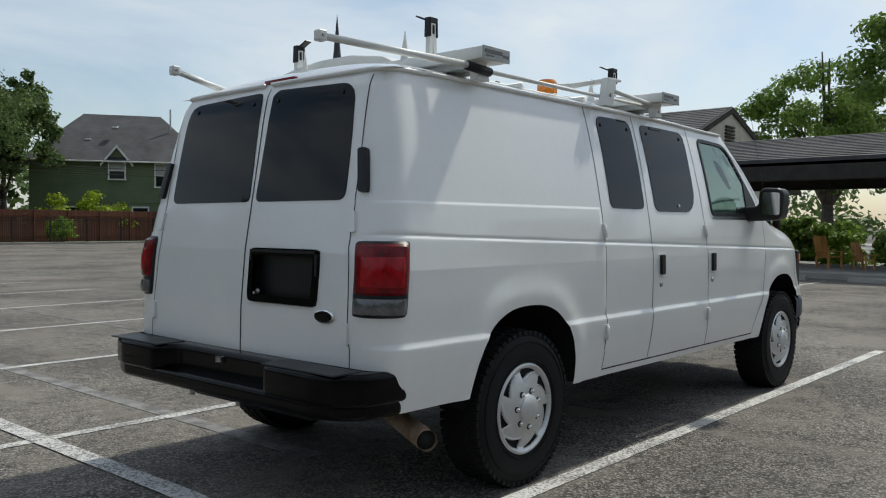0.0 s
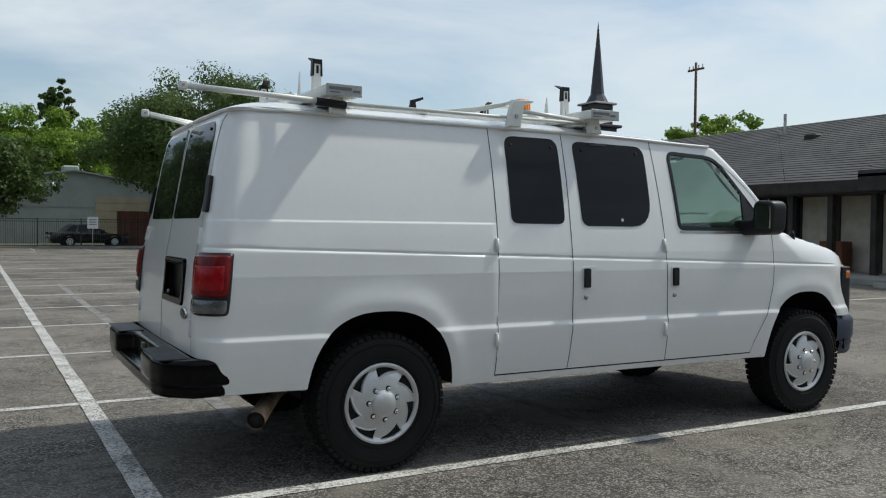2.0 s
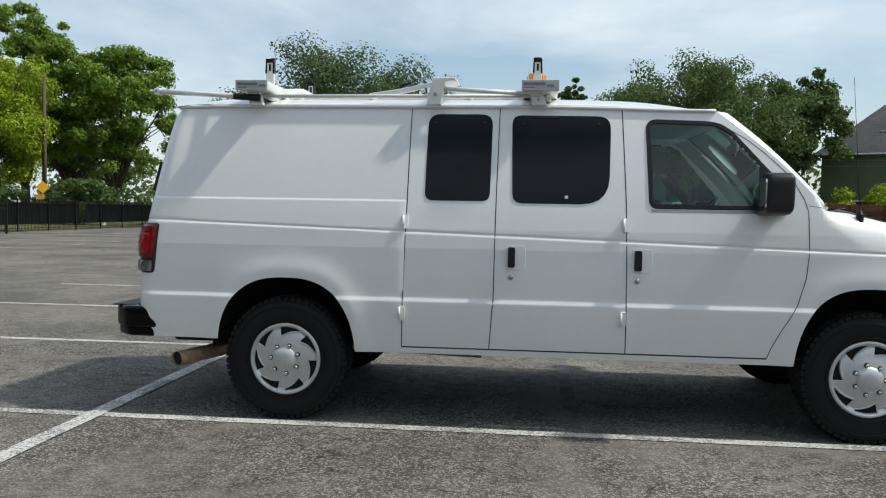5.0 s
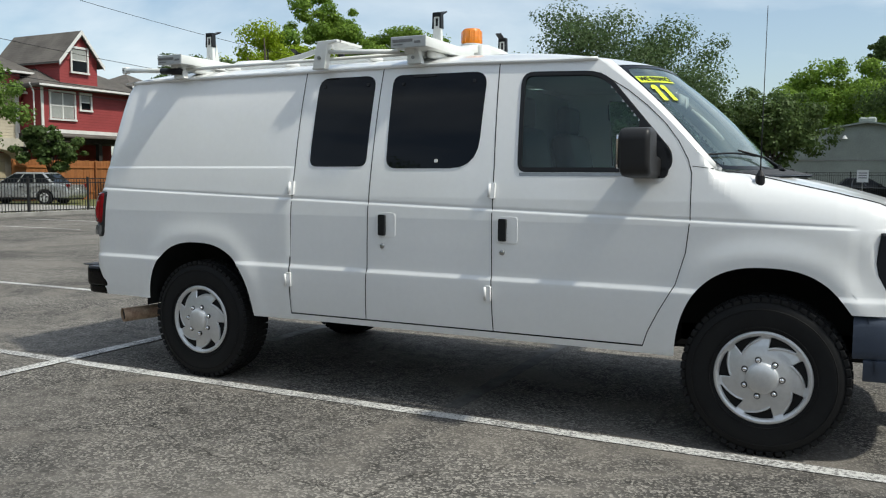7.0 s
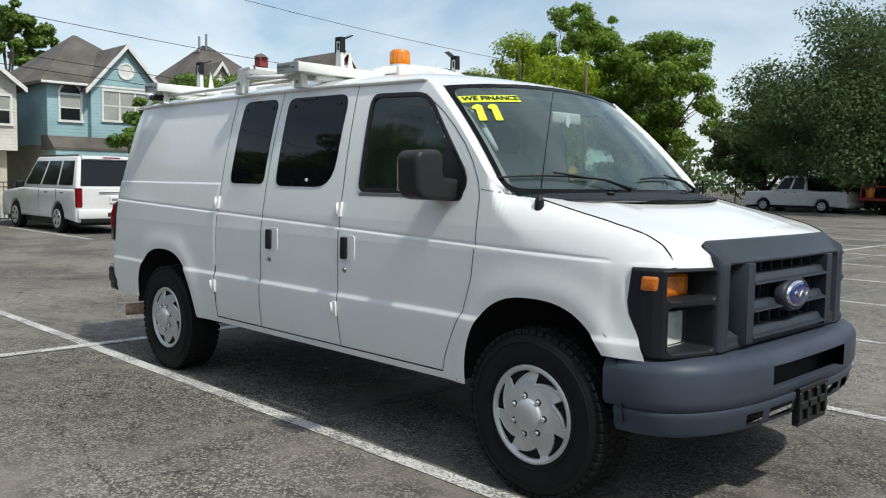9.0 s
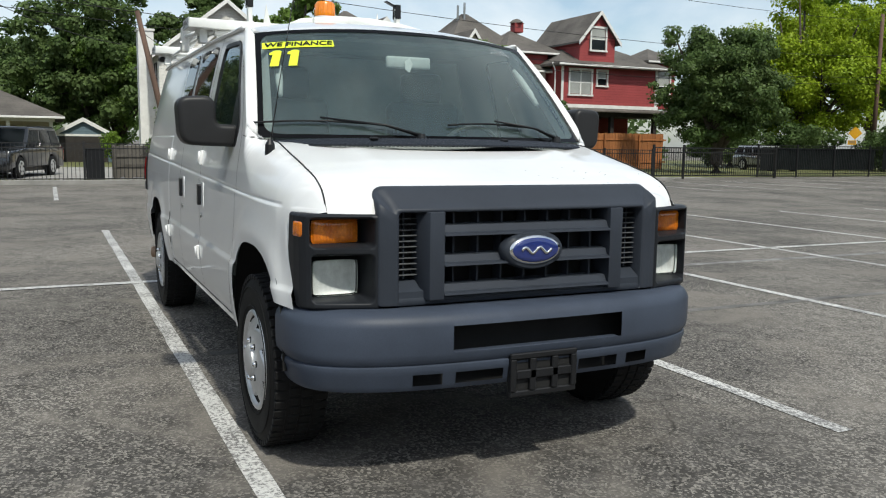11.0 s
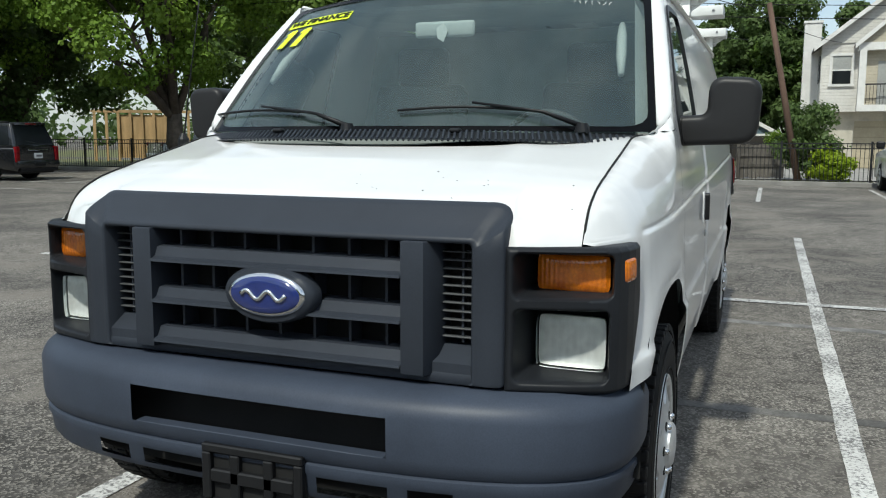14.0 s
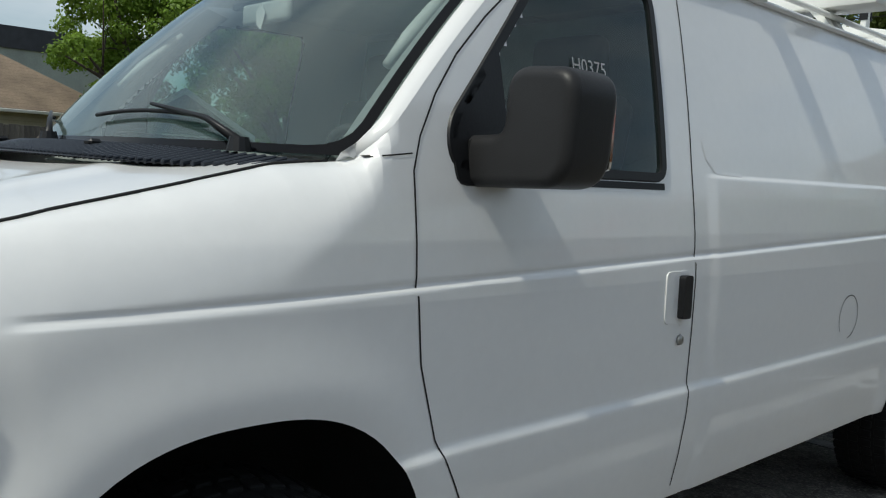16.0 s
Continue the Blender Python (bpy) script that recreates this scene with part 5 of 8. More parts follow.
def make_wheel():
    w = thing("wheel", "", "")
    R, W = .385, .118
    prof = [(.215, .10), (.225, .112), (.26, .120), (.31, .122), (.35, .116), (.372, .100), (.382, .085), (.385, .06), (.386, 0), (.385, -.06), (.382, -.085), (.372, -.100), (.35, -.116), (.31, -.122),
            (.26, -.120), (.225, -.112), (.215, -.10)]
    tyre = part("tyre", lathe([(r, h) for r, h in prof], 64, "Y"), RUBBER, w, "black road tyre with blocky tread", smooth=True, angle=35)
    blk = bmesh.new()
    for k in range(54):
        a = k * math.tau / 54
        for y0, y1, sh in ((-.113, -.062, .0), (-.054, -.008, .35), (.0, .046, .1), (.056, .113, .5)):
            m = Matrix.Rotation(-(a + sh * math.tau / 54), 4, "Y")
            side = abs(y0) > .1 or y1 > .1
            box((-.017, y0, R - (.022 if side else .006)), (.017, y1, R + (.001 if side else .007)), .003, bm=blk, m=m)
    part("tread", blk, RUBBER, tyre)["kind"] = "stuff"
    for r in (.245, .33):
        part("sidewall_rib", lathe([(r - .003, -.121), (r, -.1245), (r + .003, -.121)], 64, "Y", closed=True), RUBBER, tyre, smooth=True)
    part("rim", lathe([(.06, -.03), (.2, -.04), (.212, -.09), (.224, -.112), (.231, -.110), (.224, -.09), (.215, .09)], 48, "Y"), DARK, w, smooth=True)
    cover = link("cover", COVER, w, "silver seven-spoke wheel cover", at=Matrix.Translation((0, -.108, 0)))
    part("hub_cap", lathe([(.073, -.012), (.071, -.033), (.060, -.041), (.03, -.045), (0, -.046)], 40, "Y"), SILVER, cover, smooth=True, angle=40)
    for k in range(7):
        a = k * math.tau / 7 + .35
        ob = part("lug_nut", lathe([(.0115, 0), (.0110, -.016), (.007, -.022), (0, -.023)], 10, "Y"), CHROME, cover, smooth=True)
        ob.matrix_basis = Matrix.Translation((.089 * math.cos(a), -.014, .089 * math.sin(a)))
        ob = part("nut_seat", lathe([(.0155, .004), (.0155, -.0075), (.012, -.0085)], 14, "Y"), DARK, cover, smooth=True)
        ob.matrix_basis = Matrix.Translation((.089 * math.cos(a), -.014, .089 * math.sin(a)))
    return w


wheel = make_wheel()
for key in ("label", "category"):
    if key in wheel:
        del wheel[key]
wheel["label"] = "black tyre with silver wheel cover"
wheel.parent = van
wheel.matrix_basis = pose(0, -.868, .385)
for x, y, turn, spin in ((3.505, -.872, 0, 20), (0, .868, 180, 35), (3.505, .872, 180, 50)):
    copy_thing(wheel, pose(x, y, .385, 0, 0, turn) @ Matrix.Rotation(radians(spin), 4, "Y"))

# wheel wells, underside, exhaust
for cx in (0.0, 3.505):
    for sgn in (-1, 1):
        verts, faces = [], []
        for k in range(25):
            a = math.pi * k / 24
            for y in (.50, .978):
                c, q = math.cos(a), math.sin(a)
                verts.append((cx + .475 * math.copysign(abs(c) ** .8, c), sgn * y, .45 + .495 * q ** .8))
        faces = [(2 * k, 2 * k + 1, 2 * k + 3, 2 * k + 2) for k in range(24)]
        verts.append((cx, sgn * .50, .45))
        faces += [(2 * k, 2 * k + 2, len(verts) - 1) for k in range(24)]
        link("wheel_well", mesh_of("wheel_well", verts, faces, DARK), van, "black inner wheel arch")
under = part("underbody", box((-.95, -.50, .40), (4.05, .50, .56), .02), BLACK_PLASTIC, van, "dark underside with frame rails")
for y in (-.72, .72):
    part("floor_pan", box((.50, min(y * .69, y * 1.27), .46), (3.0, max(y * .69, y * 1.27), .52)), BLACK_PLASTIC, under)
    part("floor_pan", box((-.95, min(y * .69, y * 1.25), .53), (-.47, max(y * .69, y * 1.25), .56)), BLACK_PLASTIC, under)
part("axle", tube([(0, -.78, .385), (0, .78, .385)], .05, 12), BLACK_PLASTIC, under, smooth=True)
part("axle", tube([(3.505, -.76, .36), (3.505, .76, .36)], .04, 12), BLACK_PLASTIC, under, smooth=True)
part("differential", lathe([(0, -.16), (.11, -.1), (.14, 0), (.11, .1), (0, .16)], 20, "Y"), BLACK_PLASTIC, under, smooth=True).matrix_basis = pose(0, .1, .385)
part("fuel_tank", box((.9, .1, .27), (2.2, .52, .45), .04, 2), BLACK_PLASTIC, under, smooth=True)
pipe = tube([(1.2, -.35, .37), (-.05, -.42, .42), (-.34, -.36, .42), (-.44, -.44, .395), (-.52, -.58, .378), (-.715, -.975, .358)], .048, 16, caps=False)
part("exhaust_pipe", pipe, RUST, van, "rusty brown exhaust tail pipe", smooth=True)
part("pipe_bore", tube([(-.52, -.58, .378), (-.708, -.962, .3600)], .043, 16), DARK, van, smooth=True)
for y in (-.18, .2):
    part("hanger_bolt", tube([(-1.13, y, .50), (-1.13, y, .46)], .012, 8), STEEL, rear_bumper)

# cab interior
cab = part("cabin_floor", box((1.95, -.86, .52), (3.0, .86, .6)), INTERIOR, van, "dark grey cabin floor")
part("bulkhead", prism([(-.88, .55), (.88, .55), (.88, 1.25), (.76, 1.90), (-.76, 1.90), (-.88, 1.25)], 1.93, 1.95, "X"), INTERIOR, cab, "grey steel bulkhead behind the seats")
part("headliner", box((1.95, -.74, 1.925), (2.62, .74, 1.945)), TRIM_PALE, cab)
verts, faces = [], []
for i in range(31):
    s = -1 + 2 * i / 30
    e = screen(s * .97, .03)
    for dx, z in ((-.02, 1.33), (-.2, 1.365), (-.42, 1.345), (-.52, 1.27), (-.50, 1.0), (-.38, .75)):
        verts.append((e.x + dx * (1 - .25 * abs(s) ** 3), e.y, z + .02 * math.exp(-((s - .42) / .25) ** 2)))
faces = [(i * 6 + j, (i + 1) * 6 + j, (i + 1) * 6 + j + 1, i * 6 + j + 1) for i in range(30) for j in range(5)]
dash = link("dashboard", mesh_of("dashboard", verts, faces, INTERIOR), cab, "grey moulded dashboard")
wheel_ring = [Matrix.Translation((2.80, .42, 1.30)) @ Matrix.Rotation(radians(-58), 4, "Y") @ Vector((.19 * math.cos(a), .19 * math.sin(a), 0)) for a in np.linspace(0, math.tau, 40)[:-1]]
steer = part("steering_wheel", tube(wheel_ring, .014, 8, closed=True), SEAT, dash, "dark steering wheel", smooth=True)
part("column", tube([(2.81, .42, 1.29), (3.05, .42, 1.14)], .05, 12), SEAT, steer, smooth=True)
for y in (-.45, .45):
    seat = part("front_seat", box((2.18, y - .26, .78), (2.72, y + .26, .95), .06, 3), SEAT, cab, "dark grey high-back seat", smooth=True)
    part("backrest", box((-.06, -.25, 0), (.08, .25, .72), .05, 3, m=Matrix.Translation((2.2, y, .92)) @ Matrix.Rotation(radians(-12), 4, "Y")), SEAT, seat, smooth=True)
    part("headrest", box((2.0, y - .14, 1.62), (2.1, y + .14, 1.82), .04, 3), SEAT, seat, smooth=True)
part("rear_view_mirror", box((2.90, -.13, 1.765), (2.925, .13, 1.83), .012, 2), TRIM_PALE, windscreen, "rear-view mirror on the glass", smooth=True)
part("mirror_tag", prism([(-.03, 1.80), (.0, 1.82), (.02, 1.79), (.0, 1.745), (-.025, 1.76)], 2.93, 2.933, "X"), CHALK, windscreen, "small white paper tag")
for sgn in (-1, 1):
    part("grab_handle", tube([screen(sgn * .88, t, -.05) + Vector((0, 0, 0)) for t in (.80, .7, .55, .42)], [.012, .02, .02, .012], 8), TRIM_PALE, cab, "pale grey grab handle", smooth=True)
    verts, faces = [], []
    for i in range(12):
        t = i / 11
        a = screen(sgn * .93, t, -.02)
        verts += [a, a + Vector((-.10, 0.03 * sgn, -.02))]
    faces = [(2 * i, 2 * i + 1, 2 * i + 3, 2 * i + 2) for i in range(11)]
    link("pillar_trim", mesh_of("pillar_trim", verts, faces, TRIM_PALE), cab)

# ---- ladder rack and beacon on the roof ----
rack = thing("ladder_rack", "white enamelled steel ladder rack with clamps, bolted to the van roof", "roof rack")


def label_bars(parent, x0, y, z, flip=1):
    """Unreadable printed plate on the end of a bar."""
    for k, (dx, dz, w, h) in enumerate(((.01, .028, .13, .016), (.015, .012, .06, .006), (.15, .02, .04, .012))):
        part("print", box((x0 + dx, y - .002, z + dz), (x0 + dx + w, y + .001, z + dz + h)), GREY_PRINT, parent)


def cross_bar(x, z=2.068, y0=-.965, y1=.95, deep=.20, slotted=False):
    """A flat box bar with printed end plates, feet on the drip rails, clamp posts and guide fins."""
    b = part("cross_bar", box((x, y0, z), (x + deep, -.30, z + .058), .006, 2), RACK_WHITE, rack, "white cross bar with a printed end plate", smooth=True, angle=40)
    # the far half: an arch over the crown of the roof, then a box end or a slotted arm
    arch = [(y, z + .030 + h) for y, h in ((-.36, .0), (-.24, .055), (0, .090), (.25, .092), (.48, .070), (.66, .036), (.80, .0))]
    fine = [(y, float(np.interp(y, *zip(*arch)))) for y in np.linspace(arch[0][0], arch[-1][0], 30)]
    low, top = [(y, h - .026) for y, h in fine], [(y, h + .024) for y, h in fine]
    bm = prism(low + top[::-1], x + deep * .30, x + deep * .82, "X", .004)
    part("bar_arch", bm, RACK_WHITE, b, "white arched middle of the cross bar", smooth=True, angle=40)
    if slotted:
        arm = part("bar_end", box((x + .04, .36, z + .004), (x + .16, y1, z + .042), .008, 2), RACK_WHITE, b, "white slotted arm end", smooth=True, angle=40)
        for ya in (.44, .68):
            part("arm_slot", box((x + .1585, ya, z + .018), (x + .163, ya + .16, z + .029), .003), DARK, arm)
    else:
        arm = part("bar_end", box((x, .34, z), (x + deep, y1, z + .058), .006, 2), RACK_WHITE, b, smooth=True, angle=40)
        part("end_bolt", tube([(x + deep, y1 - .06, z + .03), (x + deep + .006, y1 - .06, z + .03)], .008, 8), STEEL, arm)
    part("bar_beam", box((x + .05, y0 + .06, z - .028), (x + .11, y1 - .05, z + .004), .005), RACK_WHITE, b)
    part("end_plate", box((x - .003, y0 - .006, z - .003), (x + deep + .003, y0 + .002, z + .061), .003), TRIM_PALE, b, "pale printed end plate")
    label_bars(b, x, y0 - .007, z)
    part("clamp_tube", tube([(x + .16, -.80, z - .02), (x + .16, -.52, z - .02)], .022, 10), RACK_WHITE, b, smooth=True)
    for y in (-.86, .82):
        part("foot", prism([(x + .06, 1.985), (x + .15, 1.985), (x + .125, z), (x + .055, z)], y - .03, y + .02, "Y", .005), RACK_WHITE, b, "white bracket on the drip rail")
        part("foot_strut", prism([(y - .03, 1.99), (y - .015, 1.99), (y + .10, z), (y + .07, z)], x + .08, x + .10, "X"), RACK_WHITE, b)
        part("foot_bolt", tube([(x + .10, y - .038, 2.02), (x + .10, y - .03, 2.02)], .010, 8), STEEL, b)
    for y, s_ in ((-.56, 1), (.48, -1)):
        part("clamp_post", prism([(x + .062, z + .055), (x + .084, z + .055), (x + .092, z + .12), (x + .10, z + .055), (x + .122, z + .055), (x + .115, z + .245), (x + .068, z + .245)], y - .014, y + .014, "Y", .003), RACK_WHITE, b, "white splayed clamp post")
        part("clamp_hook", prism([(x + .060, z + .165), (x + .072, z + .165), (x + .072, z + .235), (x + .111, z + .235), (x + .111, z + .165), (x + .123, z + .165), (x + .120, z + .262), (x + .064, z + .262)], y - .020, y + .020, "Y", .003), BLACK_PLASTIC, b, "black rubber-covered clamp head")
        part("hook_tip", prism([(y - .01, z + .258), (y + s_ * .03, z + .262), (y + s_ * .085, z + .285), (y + s_ * .09, z + .279), (y + s_ * .03, z + .252)], x + .072, x + .112, "X"), BLACK_PLASTIC, b)
        part("clamp_slot", box((x + .085, y - .0165, z + .18), (x + .099, y - .0145, z + .225), 0), DARK, b)
        part("fin", prism([(y + s_ * .10, z + .05), (y + s_ * .16, z + .05), (y + s_ * .125, z + .205)], x + .03, x + .036, "X"), RACK_WHITE, b, "pointed white guide fin")
    return b


bar_r = cross_bar(-.335, y1=.93)
cross_bar(1.45, y1=.93, deep=.22, slotted=True)
part("grip_strip", tube([(-.37, -.90, 2.036), (-.20, -.90, 2.026)], .022, 10), BLACK_PLASTIC, bar_r, "black rubber grip", smooth=True)
# box bar on the driver's side between the two
half = part("half_bar", box((.74, .30, 2.072), (.92, .965, 2.130), .006, 2), RACK_WHITE, rack, "white box bar ending over the driver's side", smooth=True, angle=40)
part("end_bolt", tube([(.92, .91, 2.10), (.926, .91, 2.10)], .008, 8), STEEL, half)
for xa, xb in ((.76, .80), (.86, .90)):
    part("leg", prism([(.78, 1.985), (.81, 1.985), (.745, 2.075), (.70, 2.075)], xa, xb, "X", .003), RACK_WHITE, half, "white splayed leg on the drip rail")
# middle bracket with drop-down links
mid = part("middle_bracket", prism([(.86, 1.985), (.95, 1.985), (.975, 2.13), (1.04, 2.14), (1.04, 2.155), (.90, 2.15), (.885, 2.10)], -.91, -.86, "Y", .005), RACK_WHITE, rack, "white middle bracket")
part("link_plate", prism([(.92, 2.15), (.98, 2.14), (.70, 2.07), (.48, 2.05), (.48, 2.07), (.68, 2.10)], -.80, -.775, "Y", .004), RACK_WHITE, mid)
part("link_plate", prism([(.90, 2.145), (1.04, 2.155), (1.04, 2.14), (.90, 2.125)], -.88, -.62, "Y", .004), RACK_WHITE, mid)
part("link_bar", tube([(.93, -.88, 2.09), (1.45, -.88, 2.06)], .014, 8), RACK_WHITE, mid, smooth=True)
part("link_bolt", tube([(.915, -.918, 2.05), (.915, -.905, 2.05)], .012, 8), STEEL, mid)
for y, z in ((-.84, 2.045), (.78, 2.045)):
    part("torque_rod", tube([(-.25, y, z), (1.55, y, z + .005)], .011, 10), RACK_WHITE, rack, "long white pivot rod", smooth=True)
# long handles reaching past the tail
for y0, y1, z1 in ((-.90, -.61, 2.105), (.84, .55, 2.09)):
    h = part("pull_handle", tube([(-.36, y0, 2.038), (-1.0, y1, z1)], .0165, 10), RACK_WHITE, rack, "white tubular pull handle reaching past the tail", smooth=True)
    if y0 > 0:
        part("handle_brace", tube([(-.55, .60, 2.02), (-.98, y1, z1 - .012)], .012, 8), RACK_WHITE, h, smooth=True)
    part("handle_end", box((-1.03, y1 - .022, z1 - .024), (-.985, y1 + .022, z1 + .024), .006), RACK_WHITE, h)
    part("handle_bolt", tube([(-1.01, y1 - .03, z1), (-1.01, y1 + .03, z1)], .007, 8), STEEL, h)
# cross rails resting over the roof
for x in (-.05, .45, 1.1):
    part("roof_rail", tube([(x, -.62, 2.075), (x + .05, .62, 2.075)], .018, 8), RACK_WHITE, rack, smooth=True)
part("slide_channel", box((-.2, .05, 2.07), (1.6, .17, 2.098), .006), RACK_WHITE, rack, "white sliding channel")
part("slide_channel", box((-.2, -.50, 2.07), (1.6, -.38, 2.098), .006), RACK_WHITE, rack)
for y in (-.16, .62):
    part("low_hook", prism([(.55, 2.09), (.62, 2.09), (.60, 2.20), (.66, 2.225), (.655, 2.24), (.57, 2.215)], y - .015, y + .015, "Y", .003), BLACK_PLASTIC, rack)

beacon = thing("beacon", "orange warning beacon on a white base, mounted on the van roof", "beacon light")
part("beacon_base", box((1.44, -.16, 2.075), (1.66, .08, 2.19), .012, 2), RACK_WHITE, beacon)
part("beacon_collar", lathe([(.075, 2.185), (.078, 2.2), (.07, 2.212)], 28, "Z"), TRIM_PALE, beacon, smooth=True).matrix_basis = pose(1.535, -.045, 0)
part("lens", lathe([(.066, 2.21), (.068, 2.22), (.066, 2.295), (.055, 2.31), (0, 2.312)], 28, "Z"), BEACON, beacon, "orange plastic lens", smooth=True, angle=40).matrix_basis = pose(1.535, -.045, 0)
for k in range(14):
    a = k * math.tau / 14
    part("lens_flute", tube([(1.535 + .0665 * math.cos(a), -.045 + .0665 * math.sin(a), 2.22), (1.535 + .065 * math.cos(a), -.045 + .065 * math.sin(a), 2.295)], .004, 5), BEACON, beacon)

# ---- surroundings: materials ----
SIDING_WHITE = banded("cream_lap_siding", (0.62, 0.60, 0.55), .16, .012)
SIDING_BLUE = banded("pale_blue_lap_siding", (0.30, 0.46, 0.50), .16, .012)
SIDING_TAN = banded("tan_lap_siding", (0.48, 0.43, 0.33), .16, .012)
SIDING_RED = banded("dark_red_lap_siding", (0.30, 0.045, 0.045), .16, .012)
SIDING_GREEN = banded("moss_green_lap_siding", (0.13, 0.17, 0.085), .16, .012)
SIDING_SLATE = banded("slate_blue_lap_siding", (0.10, 0.15, 0.18), .16, .012)
METAL_WALL = banded("ribbed_grey_green_sheet", (0.36, 0.40, 0.37), .30, .03, "X", joint=0.8)
SHINGLE = banded("brown_grey_shingles", (0.13, 0.115, 0.10), .13, .02, rough=.9, vary=.2)
SHINGLE_DARK = banded("charcoal_shingles", (0.060, 0.061, 0.066), .14, .03, rough=.9, vary=.2)
SHINGLE_TAN = banded("tan_shingles", (0.24, 0.18, 0.125), .13, .02, rough=.9, vary=.2)
WOOD_RED = material("red_brown_fence_board", (0.17, 0.062, 0.035), 0.8, vary=0.2, scale=3, fine=40, random_tint=.2, stretch=(1, 1, .2))
WOOD_ORANGE = material("orange_stained_board", (0.36, 0.135, 0.04), 0.7, vary=0.15, scale=3, fine=40, random_tint=.15, stretch=(1, 1, .2))
WOOD_GREY = material("weathered_grey_board", (0.15, 0.135, 0.115), 0.9, vary=0.2, scale=3, fine=40, random_tint=.25, stretch=(1, 1, .2))
TIMBER_DARK = material("dark_stained_timber", (0.03, 0.024, 0.02), 0.7, vary=0.2)
CHAIR_WOOD = material("orange_varnished_wood", (0.62, 0.30, 0.08), 0.5, vary=0.15, stretch=(1, 1, .3))
LUMBER = material("new_pale_lumber", (0.55, 0.37, 0.18), 0.7, vary=0.15, stretch=(1, 1, .2))
POLE_WOOD = material("brown_pole_wood", (0.14, 0.085, 0.06), 0.9, vary=0.2, stretch=(1, 1, .15))
TRIM_WHITE = material("white_trim_paint", (0.72, 0.71, 0.68), 0.6, vary=0.06)
STUCCO = material("cream_stucco", (0.55, 0.51, 0.42), 0.9, vary=0.1, fine=60, bump=0.003)
GARAGE = banded("cream_garage_door", (0.46, 0.40, 0.28), .5, .02)
GLASS_DARK = material("dark_window_glass", (0.014, 0.017, 0.02), 0.06, vary=0.1, spec=0.2)
BLIND = banded("window_with_blinds", (0.36, 0.37, 0.35), .05, .006)
FENCE_BLACK = material("black_fence_enamel", (0.012, 0.012, 0.013), 0.4, vary=0.1)
BARK = material("grey_brown_bark", (0.10, 0.08, 0.062), 0.95, vary=0.25, scale=4, fine=25, bump=0.02)
LEAF_OAK = leaf("dark_oak_leaves", (0.085, 0.138, 0.040), (0.13, 0.185, 0.062))
LEAF_MID = leaf("green_leaves", (0.125, 0.215, 0.042), (0.19, 0.28, 0.06))
LEAF_MAGNOLIA = leaf("glossy_magnolia_leaves", (0.080, 0.130, 0.028), (0.15, 0.19, 0.045))
LEAF_BRIGHT = leaf("bright_green_leaves", (0.15, 0.255, 0.035), (0.22, 0.32, 0.05))
LEAF_YELLOW = leaf("yellow_green_leaves", (0.25, 0.35, 0.02), (0.33, 0.42, 0.03))
LEAF_GREY = leaf("olive_grey_leaves", (0.078, 0.128, 0.048), (0.115, 0.165, 0.066))
GRASS = material("dry_grass", (0.10, 0.125, 0.035), 0.9, vary=0.3, scale=1.5, fine=40, tone=(0.17, 0.155, 0.06))
SCREEN_MESH = material("dark_woven_screen", (0.012, 0.016, 0.016), 0.85, vary=0.25, scale=1.2, fine=160, bump=0.002, spec=0.15)
CAR_WHITE = material("white_car_paint", (0.72, 0.72, 0.72), 0.25, vary=0.03, coat=0.6)
CAR_SILVER = material("silver_car_paint", (0.42, 0.43, 0.43), 0.28, metal=0.5, vary=0.04, coat=0.6)
CAR_GREIGE = material("pewter_car_paint", (0.40, 0.38, 0.33), 0.28, metal=0.4, vary=0.04, coat=0.6)
CAR_BLACK = material("black_car_paint", (0.012, 0.013, 0.015), 0.2, vary=0.05, coat=0.7)
CAR_NAVY = material("navy_car_paint", (0.018, 0.025, 0.045), 0.22, vary=0.05, coat=0.7)
RED_STEEL = material("red_trailer_paint", (0.36, 0.02, 0.025), 0.4, vary=0.15)
ALU = material("ladder_aluminium", (0.6, 0.6, 0.6), 0.35, metal=0.9, vary=0.1)
SIGN_WHITE = material("white_sign", (0.75, 0.75, 0.74), 0.5, vary=0.05)
SIGN_YELLOW = material("yellow_sign", (0.75, 0.38, 0.01), 0.5, vary=0.05)
SIGN_RED = material("red_sign", (0.45, 0.02, 0.03), 0.5, vary=0.05)
SIGN_GREEN = material("green_sign", (0.01, 0.16, 0.06), 0.5, vary=0.05)
STEEPLE_GREY = material("dark_slate_cladding", (0.045, 0.048, 0.06), 0.6, vary=0.12)


